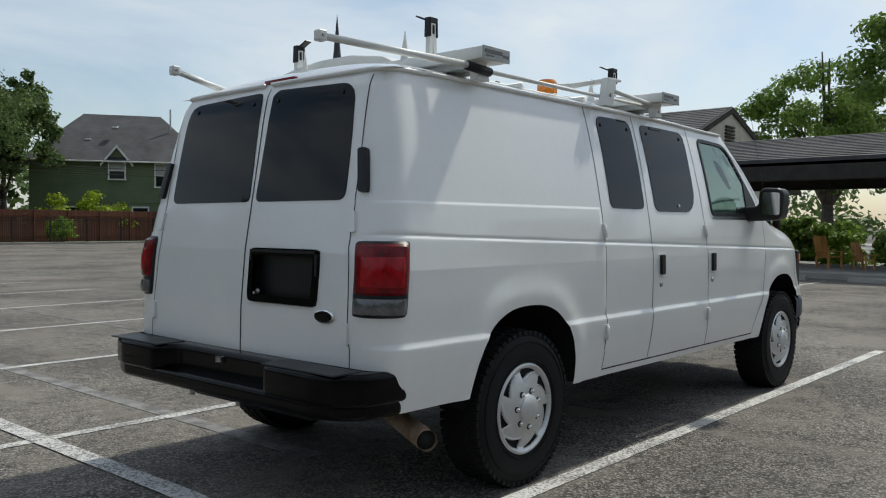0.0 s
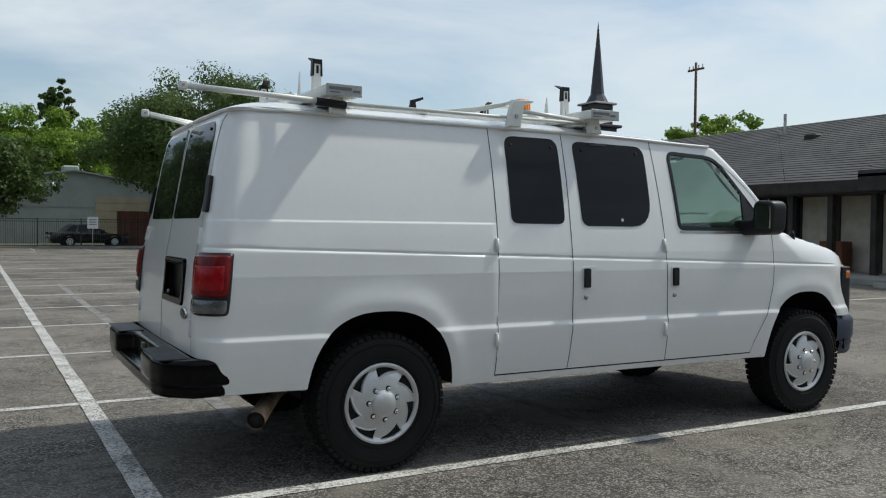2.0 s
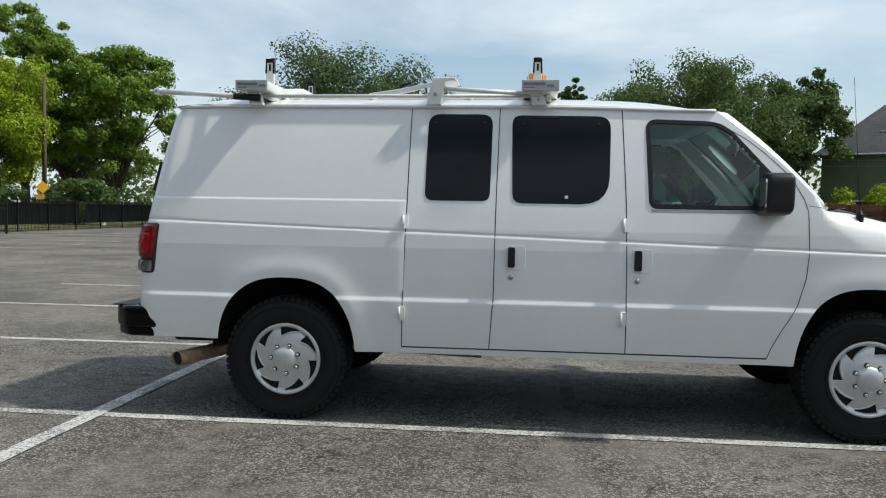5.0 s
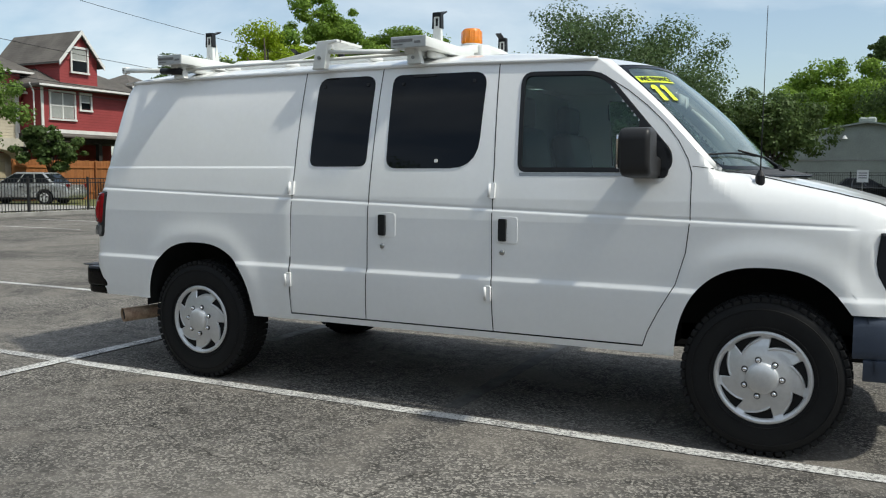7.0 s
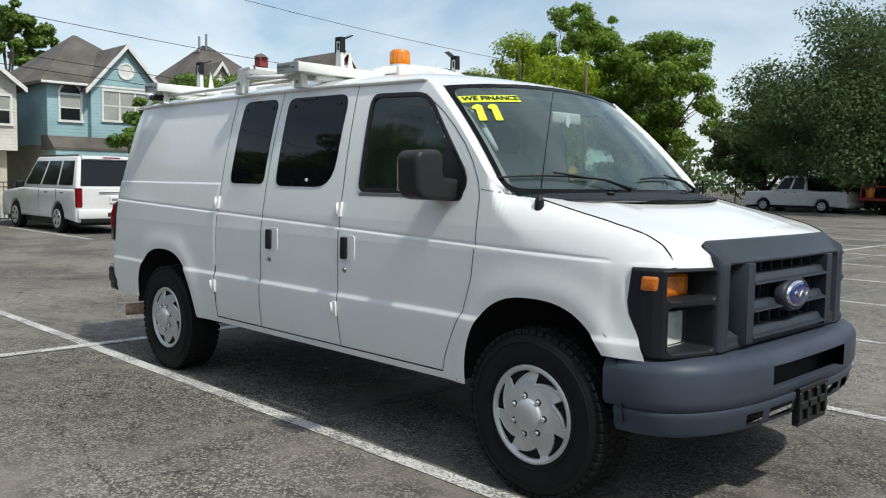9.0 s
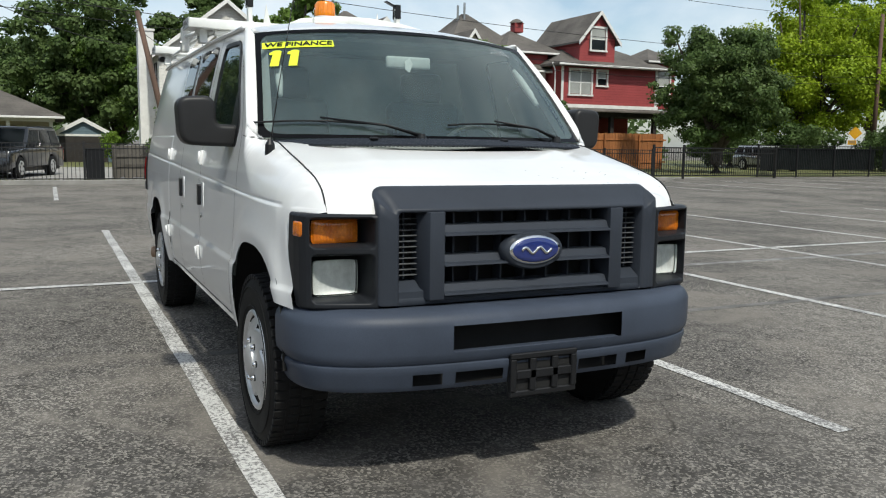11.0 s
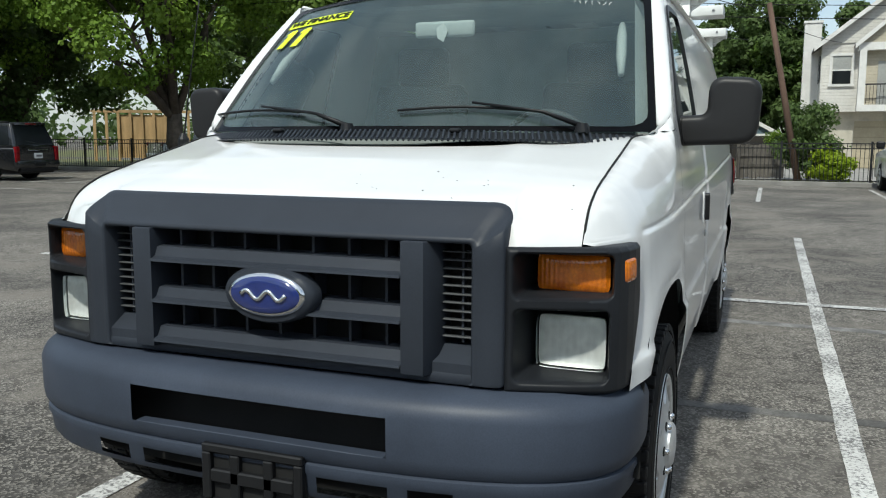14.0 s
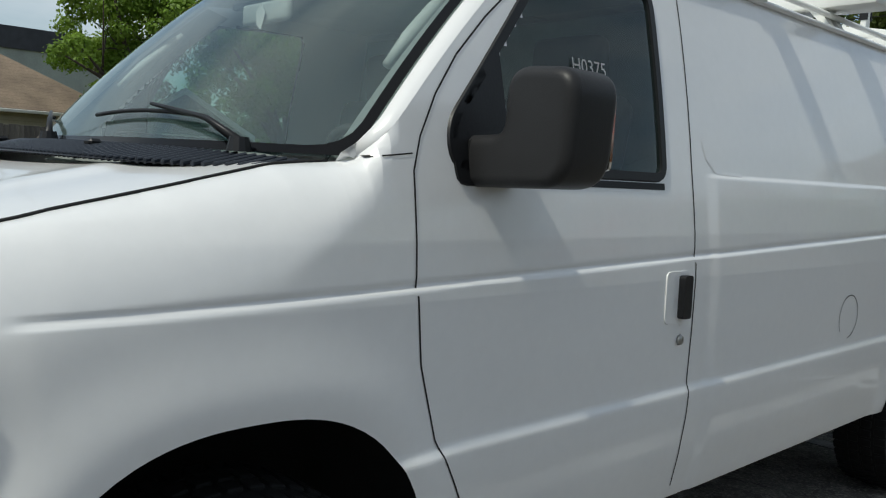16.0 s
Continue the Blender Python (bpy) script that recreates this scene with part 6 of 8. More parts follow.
# ---- vehicles ----
def vehicle(name, label, at, paint, length=4.8, width=1.9, height=1.75, kind="suv", group=""):
    """A parked car, its nose along +x; built as body, cabin, panes, lamps and wheels."""
    v = thing(name, label, "car", group, at)
    L, W, H = length / 2, width / 2, height
    g, belt_z, r = .22, (.58 if kind != "sedan" else .63) * H, .36 if kind != "sedan" else .32
    fx, rx = L * .60, -L * .54
    sill = .30
    low = [(-L, .42), (-L + .05, sill)]
    for cx in (rx, fx):
        low += [(cx + (r + .07) * math.cos(a), max(sill, r + (r + .06) * math.sin(a))) for a in np.linspace(math.pi, 0, 9)]
    low += [(L - .05, sill), (L, .45), (L - .02, belt_z * .72)]
    nose = L * .42
    top = {"suv": [(L - .12, belt_z * .9), (nose, belt_z), (-L + .03, belt_z)], "sedan": [(L - .2, belt_z * .80), (nose * 1.0, belt_z * .98), (-L + .5, belt_z * 1.02), (-L + .05, belt_z * .97)],
           "pickup": [(L - .08, belt_z * .95), (nose, belt_z), (-L + .0, belt_z)]}[kind]
    part("body", prism(low + top, -W, W, "Y", .07, seg=3), paint, v, smooth=True, angle=35)
    part("underbody", box((-L + .1, -W + .15, .22), (L - .1, W - .15, sill + .1)), BLACK_PLASTIC, v)
    b0, b1, t0, t1 = {"suv": (-L + .06, nose, -L + .32, nose - .75), "sedan": (-L + .62, nose, -L + 1.25, nose - .95), "pickup": (-.25 * L, nose, -.2 * L, nose - .65)}[kind]
    wt = W - .21

    def cab(off):
        return [(b0 - off, W - .03 + off, belt_z - .02), (b1 + off, W - .03 + off, belt_z - .02), (t1 + off, wt + off, H), (t0 - off, wt + off, H)]
    q = cab(0)
    verts = [(x, s * y, z) for s in (-1, 1) for x, y, z in q]
    bm = bmesh.new()
    vs = [bm.verts.new(p) for p in verts]
    for f in ((0, 1, 2, 3), (4, 7, 6, 5), (0, 4, 5, 1), (1, 5, 6, 2), (2, 6, 7, 3), (3, 7, 4, 0)):
        bm.faces.new([vs[i] for i in f])
    bmesh.ops.bevel(bm, geom=bm.edges[:], offset=.06, segments=3, profile=.5, affect="EDGES")
    part("cabin", bm, paint, v, smooth=True, angle=35)

    def pane(corners, push, lab="dark car window"):
        c = sum((Vector(p) for p in corners), Vector()) / 4
        pts = [c + (Vector(p) - c) * .98 for p in corners]
        n = (pts[1] - pts[0]).cross(pts[3] - pts[0]).normalized()
        if n.dot(Vector(push)) < 0:
            n = -n
        bm = bmesh.new()
        a = [bm.verts.new(p + n * .012) for p in pts]
        b = [bm.verts.new(p - n * .02) for p in pts]
        bm.faces.new(a)
        for k in range(4):
            bm.faces.new((a[k], a[(k + 1) % 4], b[(k + 1) % 4], b[k]))
        part("window", bm, GLASS_DARK, v, lab)
    for s in (-1, 1):
        def at_(f, h):
            lo = Vector(q[0]).lerp(Vector(q[1]), f)
            hi = Vector(q[3]).lerp(Vector(q[2]), f)
            p = lo.lerp(hi, h)
            return (p.x, s * p.y, p.z)
        cuts = [(.05, .30), (.335, .62), (.655, .95)] if kind != "pickup" else [(.08, .46), (.52, .93)]
        for f0, f1 in cuts:
            pane([at_(f0, .12), at_(f1, .12), at_(f1, .86), at_(f0, .86)], (0, s, 0))
    for i, j, d in ((0, 3, -1), (1, 2, 1)):
        lo, hi = Vector(q[i]), Vector(q[j])
        a, b = lo.lerp(hi, .10), lo.lerp(hi, .88)
        pane([(a.x, -a.y * .9, a.z), (a.x, a.y * .9, a.z), (b.x, b.y * .92, b.z), (b.x, -b.y * .92, b.z)], (d, 0, .3))
    for s in (-1, 1):
        tall = .5 if kind == "suv" else .18
        part("tail_lamp", box((-L - .015, s * (W - .10) - .07, belt_z - tall + .05), (-L + .10, s * (W - .10) + .09, belt_z + .02), .02), RED_LENS, v, "red tail lamp")
        part("headlamp", box((L - .14, s * (W - .22) - .16, belt_z * .68), (L - .005, s * (W - .22) + .16, belt_z * .68 + .16), .03), CLEAR_LENS, v, "clear headlamp")
        part("door_mirror", box((b1 - .35, s * (W + .10) - .10, belt_z), (b1 - .22, s * (W + .10) + .10, belt_z + .18), .04, 2), paint if kind != "suv" else BLACK_PLASTIC, v)
        for f in (.05, .33):
            part("door_handle", box((b0 + (b1 - b0) * f + .5, s * (W + .004) - .012, belt_z - .12), (b0 + (b1 - b0) * f + .68, s * (W + .004) + .012, belt_z - .09), .008), BLACK_PLASTIC, v)
        part("roof_bar", tube([(t0 + .1, s * (wt - .05), H + .02), (t1 - .1, s * (wt - .05), H + .02)], .018, 6), BLACK_PLASTIC, v) if kind == "suv" else None
    part("rear_bumper", box((-L - .06, -W + .04, .38), (-L + .12, W - .04, .62), .05, 2), paint, v, smooth=True, angle=40)
    part("front_bumper", box((L - .12, -W + .04, .34), (L + .06, W - .04, .60), .05, 2), paint, v, smooth=True, angle=40)
    part("plate", box((-L - .03, -.16, belt_z - .34), (-L + .02, .16, belt_z - .18), .005), SIGN_WHITE, v, "pale number plate with a plain bar")
    part("plate_bar", box((-L - .034, -.12, belt_z - .29), (-L - .028, .12, belt_z - .23)), GREY_PRINT, v)
    part("grille", box((L - .02, -.45, .62), (L + .03, .45, .85), .02), BLACK_PLASTIC, v)
    for cx in (rx, fx):
        for s in (-1, 1):
            w = part("wheel", lathe([(r * .62, .11), (r * .9, .115), (r, .09), (r, -.09), (r * .9, -.115), (r * .62, -.11)], 24, "Y"), RUBBER, v, "black tyre", smooth=True, angle=40)
            w.matrix_basis = pose(cx, s * (W - .12), r)
            bm = lathe([(0, s * .122), (r * .2, s * .124), (r * .3, s * .116), (r * .58, s * .122), (r * .64, s * .128), (r * .66, s * .112)], 24, "Y")
            part("rim", bm, SILVER, w, "silver wheel rim", smooth=True)
            for k in range(5):
                a = k * math.tau / 5
                part("spoke_gap", box((-.035, s * .10 - .028, r * .3), (.035, s * .10 + .028, r * .54), .012, m=Matrix.Rotation(a, 4, "Y")), DARK, w)
    if kind == "suv":
        part("roof_spoiler", prism([(t0 - .10, H - .07), (t0 + .22, H - .015), (t0 + .22, H + .02), (t0 - .08, H + .005)], -wt + .06, wt - .06, "Y", .012), paint, v, smooth=True, angle=40)
        part("brake_lamp", box((t0 - .105, -.22, H - .05), (t0 - .07, .22, H - .02), .006), RED_LENS, v, "red high-level brake lamp")
        part("liftgate_trim", box((-L - .012, -.42, belt_z - .10), (-L + .03, .42, belt_z - .065), .008), CHROME, v, "bright liftgate trim")
        part("lower_valance", box((-L - .05, -W + .14, .28), (-L + .10, W - .14, .385), .02), BLACK_PLASTIC, v)
        part("hitch_cover", box((-L - .068, -.24, .43), (-L - .04, .24, .54), .01), BLACK_PLASTIC, v)
        part("rear_wiper", tube([(-L + .10, -.05, belt_z + .12), (-L + .13, .38, belt_z + .19)], .012, 5), BLACK_PLASTIC, v)
        for s in (-1, 1):
            part("door_gap", box((b0 + (b1 - b0) * .635 - .006, s * W - .004, .36), (b0 + (b1 - b0) * .635 + .006, s * W + .004, belt_z - .02)), DARK, v)
            part("door_gap", box((b0 + (b1 - b0) * .32 - .006, s * W - .004, .70), (b0 + (b1 - b0) * .32 + .006, s * W + .004, belt_z - .02)), DARK, v)
    if kind == "pickup":
        # solid dark block: the shaded hollow of the bed put into colour
        part("bed_shade", box((-L + .12, -W + .14, belt_z - .35), (-.3 * L, W - .14, belt_z + .012), 0), DARK, v)
    return v


vehicle("white_suv", "white sport utility vehicle parked nose to the iron fence", pose(-17.3, 5.0, 0, 0, 0, 181), CAR_WHITE, 5.1, 2.0, 1.92)
vehicle("pewter_suv", "pewter sport utility vehicle parked on the concrete driveway", pose(-28.2, 13.5, 0, 0, 0, 178), CAR_GREIGE, 4.7, 1.88, 1.78)
vehicle("silver_sedan", "silver sedan parked on the driveway before the orange fence", pose(-30.2, 20.8, 0, 0, 0, 204), CAR_SILVER, 4.8, 1.85, 1.45, "sedan")
vehicle("navy_suv", "dark navy sport utility vehicle parked by the board fence", pose(-8.1, -21.4, 0, 0, 0, -88), CAR_NAVY, 4.8, 1.9, 1.8)
vehicle("black_suv", "black sport utility vehicle parked by the board fence", pose(-13.3, -22.0, 0, 0, 0, -84), CAR_BLACK, 4.6, 1.85, 1.75)
vehicle("grey_pickup", "grey pickup parked beyond the iron fence", pose(-25.5, -22.0, 0, 0, 0, 150), CAR_SILVER, 5.4, 1.95, 1.85, "pickup")
vehicle("dark_pickup", "dark pickup parked before the porch of the bungalow", pose(-29.5, -7.6, 0, 0, 0, 20), CAR_BLACK, 5.0, 1.9, 1.75)
vehicle("dark_pickup", "dark old pickup parked behind the iron fence gate", pose(-26.2, -3.0, 0, 0, 0, -20), CAR_BLACK, 5.0, 1.9, 1.75)
vehicle("white_pickup", "white pickup standing beside the red trailer", pose(-14.6, 46.2, 0, 0, 0, 176), CAR_WHITE, 6.2, 2.2, 2.1, "pickup")
vehicle("white_pickup", "white pickup standing behind the iron fence", pose(-4.25, 66.88, 0, 0, 0, 0), CAR_WHITE, 6.2, 2.2, 2.1, "pickup")
vehicle("white_truck", "white crew truck parked behind the iron fence under the oak", pose(12.25, 57.5, 0, 0, 0, -70), CAR_WHITE, 6.0, 2.2, 2.2, "suv")
vehicle("dark_sedan", "dark sedan parked behind the iron fence", pose(4.2, 52.75, 0, 0, 0, 5), CAR_BLACK, 4.7, 1.82, 1.42, "sedan")
vehicle("silver_hatchback", "silver hatchback parked in the shade of trees", pose(-30.8, 37.6, 0, 0, 0, -7), CAR_SILVER, 4.4, 1.8, 1.5)

# red equipment trailer with ladders
trailer = thing("equipment_trailer", "red steel equipment trailer loaded with ladders and boxes", "trailer", at=pose(-7.85, 46.4, 0, 0, 0, 4))
trailer.scale = (1.4, 1.3, 1.35)
part("deck", box((-2.3, -.9, .55), (2.1, .9, .68), .02), RED_STEEL, trailer)
for x in (-2.3, -.9, .5, 2.04):
    for y in (-.88, .82):
        part("stake", box((x, y, .66), (x + .06, y + .06, 1.75), .005), RED_STEEL, trailer)
for y in (-.88, .84):
    for z in (1.1, 1.7):
        part("side_rail", box((-2.3, y, z), (2.1, y + .04, z + .06), .005), RED_STEEL, trailer)
part("front_box", box((1.66, -.85, .68), (2.05, .85, 1.85), .03), RED_STEEL, trailer, "red sheet steel locker")
part("water_can", box((-.75, -.6, .68), (-.15, .3, 1.15), .06, 2), RED_STEEL, trailer)
part("water_can", box((.0, -.6, .68), (.55, .3, 1.15), .06, 2), RED_STEEL, trailer)
part("cooler", box((1.0, -.86, .68), (1.4, -.3, 1.0), .03), SIGN_WHITE, trailer, "white cool box")
part("bucket", lathe([(.14, 0), (.18, .38), (.17, .38)], 16, "Z"), BEACON, trailer, "orange plastic bucket").matrix_basis = pose(-2.0, -.6, .68)
part("tongue", box((2.1, -.05, .5), (2.6, .05, .6), .01), RED_STEEL, trailer)
lad = part("ladder", tube([(-1.9, -.93, 1.80), (1.5, -.93, 1.62)], .035, 6), ALU, trailer, "aluminium ladder on the side rail")
part("ladder_rail", tube([(-1.9, -.93, 2.18), (1.5, -.93, 2.0)], .035, 6), ALU, lad)
for k in range(10):
    x = -1.75 + k * .34
    z = 1.80 - (x + 1.9) * .053
    part("rung", tube([(x, -.93, z), (x, -.93, z + .38)], .02, 6), ALU, lad)
for x in (-.55, .25):
    for y in (-.98, .98):
        w = part("wheel", lathe([(.2, .1), (.33, .1), (.34, .06), (.34, -.06), (.33, -.1), (.2, -.1)], 20, "Y"), RUBBER, trailer, smooth=True, angle=40)
        w.matrix_basis = pose(x, y, .34)
        part("rim", lathe([(0, -.105), (.17, -.108), (.215, -.09), (.22, 0), (.215, .09), (.17, .108), (0, .105)], 16, "Y"), SIGN_WHITE, w, smooth=True)
part("mudguard", prism([(-1.0, .62), (-.85, .80), (.55, .80), (.70, .62), (.66, .60), (-.96, .60)], -1.1, -.9, "Y", .01), RED_STEEL, trailer)


# ---- fences ----
def iron_fence(y0, y1, x, single, along="Y", h=1.22):
    """Black picket panels between posts; the pickets nearest the lot stand as pieces of their own."""
    f = thing("iron_fence", "black enamelled iron picket fence along the lot", "fence", "iron fences")

    def P(a, d, z):
        return (x + d, a, z) if along == "Y" else (a, x + d, z)

    def bar(a0, a1, d, z0, z1):
        lo, hi = P(a0, -d, z0), P(a1, d, z1)
        return box([min(p, q) for p, q in zip(lo, hi)], [max(p, q) for p, q in zip(lo, hi)])
    n = max(1, round((y1 - y0) / 2.4))
    w = (y1 - y0) / n
    for k in range(n + 1):
        a = y0 + k * w
        ob = part("post", bar(a - .03, a + .03, .03, 0, h + .06), FENCE_BLACK, f)
    for z in (.14, h - .16, h - .02):
        for k in range(n):
            part("rail", bar(y0 + k * w, y0 + k * w + w, .013, z, z + .03), FENCE_BLACK, f)
    pick = [y0 + (k + .5) * .115 for k in range(int((y1 - y0) / .115))]
    one = bar(-.008, .008, .008, .05, h)
    me = bpy.data.meshes.new("picket")
    one.to_mesh(me)
    one.free()
    me.materials.append(FENCE_BLACK)
    rest = []
    for a in pick:
        if single[0] < a < single[1]:
            ob = link("picket", me, f, at=Matrix.Translation(P(a, -x if False else 0, 0)) if along == "Y" else Matrix.Translation((a, 0, 0)))
            ob.matrix_basis = Matrix.Translation((0, a, 0) if along == "Y" else (a, 0, 0))
        else:
            rest.append(a)
    if rest:
        verts, faces = [], []
        for a in rest:
            b = len(verts)
            verts += [P(a + s, t, z) for z in (.05, h) for s, t in ((-.008, -.008), (.008, -.008), (.008, .008), (-.008, .008))]
            faces += [(b, b + 1, b + 5, b + 4), (b + 1, b + 2, b + 6, b + 5), (b + 2, b + 3, b + 7, b + 6), (b + 3, b, b + 4, b + 7), (b + 4, b + 5, b + 6, b + 7)]
        ob = link("picket_run", mesh_of("picket_run", verts, faces, FENCE_BLACK, False), f)
        ob["kind"] = "stuff"
    return f


iron_fence(-27, 20.6, -20.5, (-3.5, 19.8))
iron_fence(28.4, 48.6, -22.5, (0, 0), h=1.5)
iron_fence(-22.4, 10.4, 48.8, (-99, -99), "X", 1.7)
iron_fence(10.4, 38, 49.2, (-99, -99), "X", 1.6)


def board_fence(x0, y0, x1, y1, h, mat, label, wide=.14, single=True):
    """Upright boards side by side on two rails."""
    d = Vector((x1 - x0, y1 - y0, 0))
    f = thing("board_fence", label, "fence", "", Matrix.Translation((x0, y0, 0)) @ Matrix.Rotation(math.atan2(d.y, d.x), 4, "Z"))
    n = int(d.length / (wide + .008))
    rng = np.random.RandomState(int(abs(x0 * 7 + y0)))
    bm = box((0, -.011, .03), (wide, .011, h), .003)
    me = bpy.data.meshes.new("board")
    bmesh.ops.recalc_face_normals(bm, faces=bm.faces)
    bm.to_mesh(me)
    bm.free()
    me.materials.append(mat)
    for k in range(min(n, 290)):
        link("board", me, f, at=Matrix.Translation((k * (wide + .008), rng.uniform(-.006, .006), rng.uniform(-.02, .02))))
    for z in (.4, h - .4):
        part("rail", box((0, -.06, z), (d.length, -.013, z + .09)), mat, f)
    for k in range(int(d.length / 2.4) + 1):
        part("post", box((k * 2.4, -.16, 0), (k * 2.4 + .09, -.062, h - .05)), mat, f)
    return f


board_fence(14, 55, 50, 57.5, 2.2, WOOD_RED, "red-brown board fence behind the iron fence", .2)
board_fence(6, 53.5, 10.5, 54, 2.3, WOOD_RED, "red-brown board gate screen behind the iron fence", .2)
board_fence(-14.5, -25.4, 20, -25.0, 2.0, WOOD_GREY, "weathered grey board fence along the lot")
board_fence(-33.6, 22.6, -33.2, 31.8, 2.1, WOOD_ORANGE, "orange stained board fence before the red house", .18)
board_fence(-24.2, .2, -24.8, 1.8, 1.15, WOOD_GREY, "weathered board fence beside the cream house")
board_fence(30, -6, 30, 3, 2.0, WOOD_GREY, "dark board fence behind the garden", .2)


# ---- houses: front towards +x, y along the front ----
def rect(parent, name, x, y0, y1, z0, z1, thick, mat, label="", bevel=0.0):
    return part(name, box((x, y0, z0), (x + thick, y1, z1), bevel), mat, parent, label)


def window(house, x, y0, y1, z0, z1, bars=1, rows=1, mat=None, blind=True, face=1, trim=.10):
    """A framed window on the front: casing, sill, panes with bars."""
    fr = part("window", box((x, y0 - trim, z1), (x + .07, y1 + trim, z1 + trim * 1.2)), mat or TRIM_WHITE, house, "white framed window")
    rect(fr, "sill", x, y0 - trim - .04, y1 + trim + .04, z0 - trim, z0, .10, mat or TRIM_WHITE)
    rect(fr, "casing", x, y0 - trim, y0, z0, z1, .07, mat or TRIM_WHITE)
    rect(fr, "casing", x, y1, y1 + trim, z0, z1, .07, mat or TRIM_WHITE)
    w = (y1 - y0) / bars
    for k in range(bars):
        a, b = y0 + k * w, y0 + (k + 1) * w
        mid = (z0 + z1) / 2
        for zz0, zz1 in ((z0, mid), (mid, z1)):
            rect(fr, "pane", x + .012, a + .03, b - .03, zz0 + .03, zz1 - .03, .01, BLIND if blind and (zz0 == mid or bars > 1) else GLASS_DARK)
        rect(fr, "sash_bar", x, a, b, mid - .03, mid + .03, .04, mat or TRIM_WHITE)
        if k:
            rect(fr, "sash_bar", x, a - .04, a + .04, z0, z1, .05, mat or TRIM_WHITE)
    return fr


def gable(house, x0, x1, y0, y1, z0, apex, mat, over=.35, roof=None, wall=None, trim=True):
    """A gable towards +x: wall triangle, two roof slopes with thickness, white barge boards."""
    ym = (y0 + y1) / 2
    if wall:
        part("gable_wall", prism([(y0, z0), (y1, z0), (ym, apex)], x1 - .12, x1, "X"), wall, house)
    t = .12
    sl = (apex - z0) / (ym - y0)
    for s in (-1, 1):
        ye = ym + s * (ym - y0 + over)
        ze = z0 - over * sl
        part("roof_slope", prism([(ye, ze), (ym, apex), (ym, apex + t), (ye, ze + t)], x0, x1 + over, "X"), roof or SHINGLE, house, "shingled roof slope")
        if trim:
            part("barge_board", prism([(ye, ze - .10), (ym, apex - .10), (ym, apex + t + .02), (ye, ze + t + .02)], x1 + over, x1 + over + .05, "X"), TRIM_WHITE, house, "white barge board")


def hip(house, x0, x1, y0, y1, z0, ridge_z, inset_y, roof=None, over=.4):
    """A hipped roof with its ridge along y (or a point)."""
    xm = (x0 + x1) / 2
    a, b = min(y0 + inset_y, (y0 + y1) / 2), max(y1 - inset_y, (y0 + y1) / 2)
    bm = bmesh.new()
    c = [bm.verts.new(p) for p in ((x0 - over, y0 - over, z0), (x1 + over, y0 - over, z0), (x1 + over, y1 + over, z0), (x0 - over, y1 + over, z0))]
    lo = [bm.verts.new((v.co.x, v.co.y, z0 - .14)) for v in c]
    r0, r1 = bm.verts.new((xm, a, ridge_z)), bm.verts.new((xm, b + .001, ridge_z))
    for f in ((c[0], c[1], r0), (c[1], c[2], r1, r0), (c[2], c[3], r1), (c[3], c[0], r0, r1)):
        bm.faces.new(f)
    for k in range(4):
        bm.faces.new((c[k], c[(k + 1) % 4], lo[(k + 1) % 4], lo[k]))
    bm.faces.new(lo)
    ob = part("roof", bm, roof or SHINGLE, house, "hipped shingle roof")
    part("gutter", box((x1 + over, y0 - over, z0 - .14), (x1 + over + .08, y1 + over, z0 - .02), .02), TRIM_WHITE, ob)
    return ob


# cream house with a balcony
h = thing("cream_house", "cream two-storey house with balcony and white gables", "house", at=pose(-36, -.25, 0))
h.scale = (1, 1, .93)
rect(h, "wall", -9, 3.45, 9.9, 2.75, 6.0, 9.0, SIDING_WHITE)
rect(h, "garage_wall", -9, 3.9, 9.6, 0, 2.75, 8.4, STUCCO)
rect(h, "garage_door", -.6, 5.0, 9.1, 0.05, 2.3, .06, GARAGE, "cream sectional garage door")
gable(h, -9, .05, 3.45, 9.9, 6.0, 8.75, None, .35, SHINGLE, SIDING_WHITE)
gable(h, -1, .45, 4.95, 8.7, 5.95, 7.75, None, .2, SHINGLE, SIDING_TAN)
part("round_vent", lathe([(0, 0), (.32, 0), (.32, .05), (.26, .06), (.24, .03), (0, .03)], 24, "X"), TRIM_WHITE, h, "round white gable vent").matrix_basis = pose(.45, 6.82, 6.75)
rect(h, "balcony_recess", -.02, 5.3, 8.15, 3.05, 5.6, .04, SIDING_TAN)
rect(h, "eave_beam", .0, 4.9, 8.75, 5.6, 5.95, .5, TRIM_WHITE)
for y in (5.1, 8.35):
    rect(h, "column", .25, y - .14, y + .14, 2.9, 5.65, .26, TRIM_WHITE)
rect(h, "balcony_floor", .0, 4.95, 8.6, 2.75, 3.05, .6, TRIM_WHITE)
for y in (5.75, 7.0):
    rect(h, "balcony_door", .03, y, y + .75, 3.05, 5.1, .04, BLIND, "glazed balcony door")
rail = rect(h, "balcony_rail", .46, 5.25, 8.2, 3.98, 4.04, .05, FENCE_BLACK, "black iron balcony rail")
for k in range(22):
    rect(rail, "baluster", .47, 5.3 + k * .135, 5.32 + k * .135, 3.1, 3.98, .02, FENCE_BLACK)
window(h, .0, 3.9, 4.7, 4.05, 5.4)
window(h, .0, 8.85, 9.6, 4.05, 5.4)
rect(h, "chimney", -3.2, 2.75, 3.5, 0, 7.3, .9, TRIM_WHITE, "white boxed chimney")
rect(h, "chimney_cap", -3.25, 2.7, 3.55, 7.3, 7.42, 1.0, TRIM_WHITE)
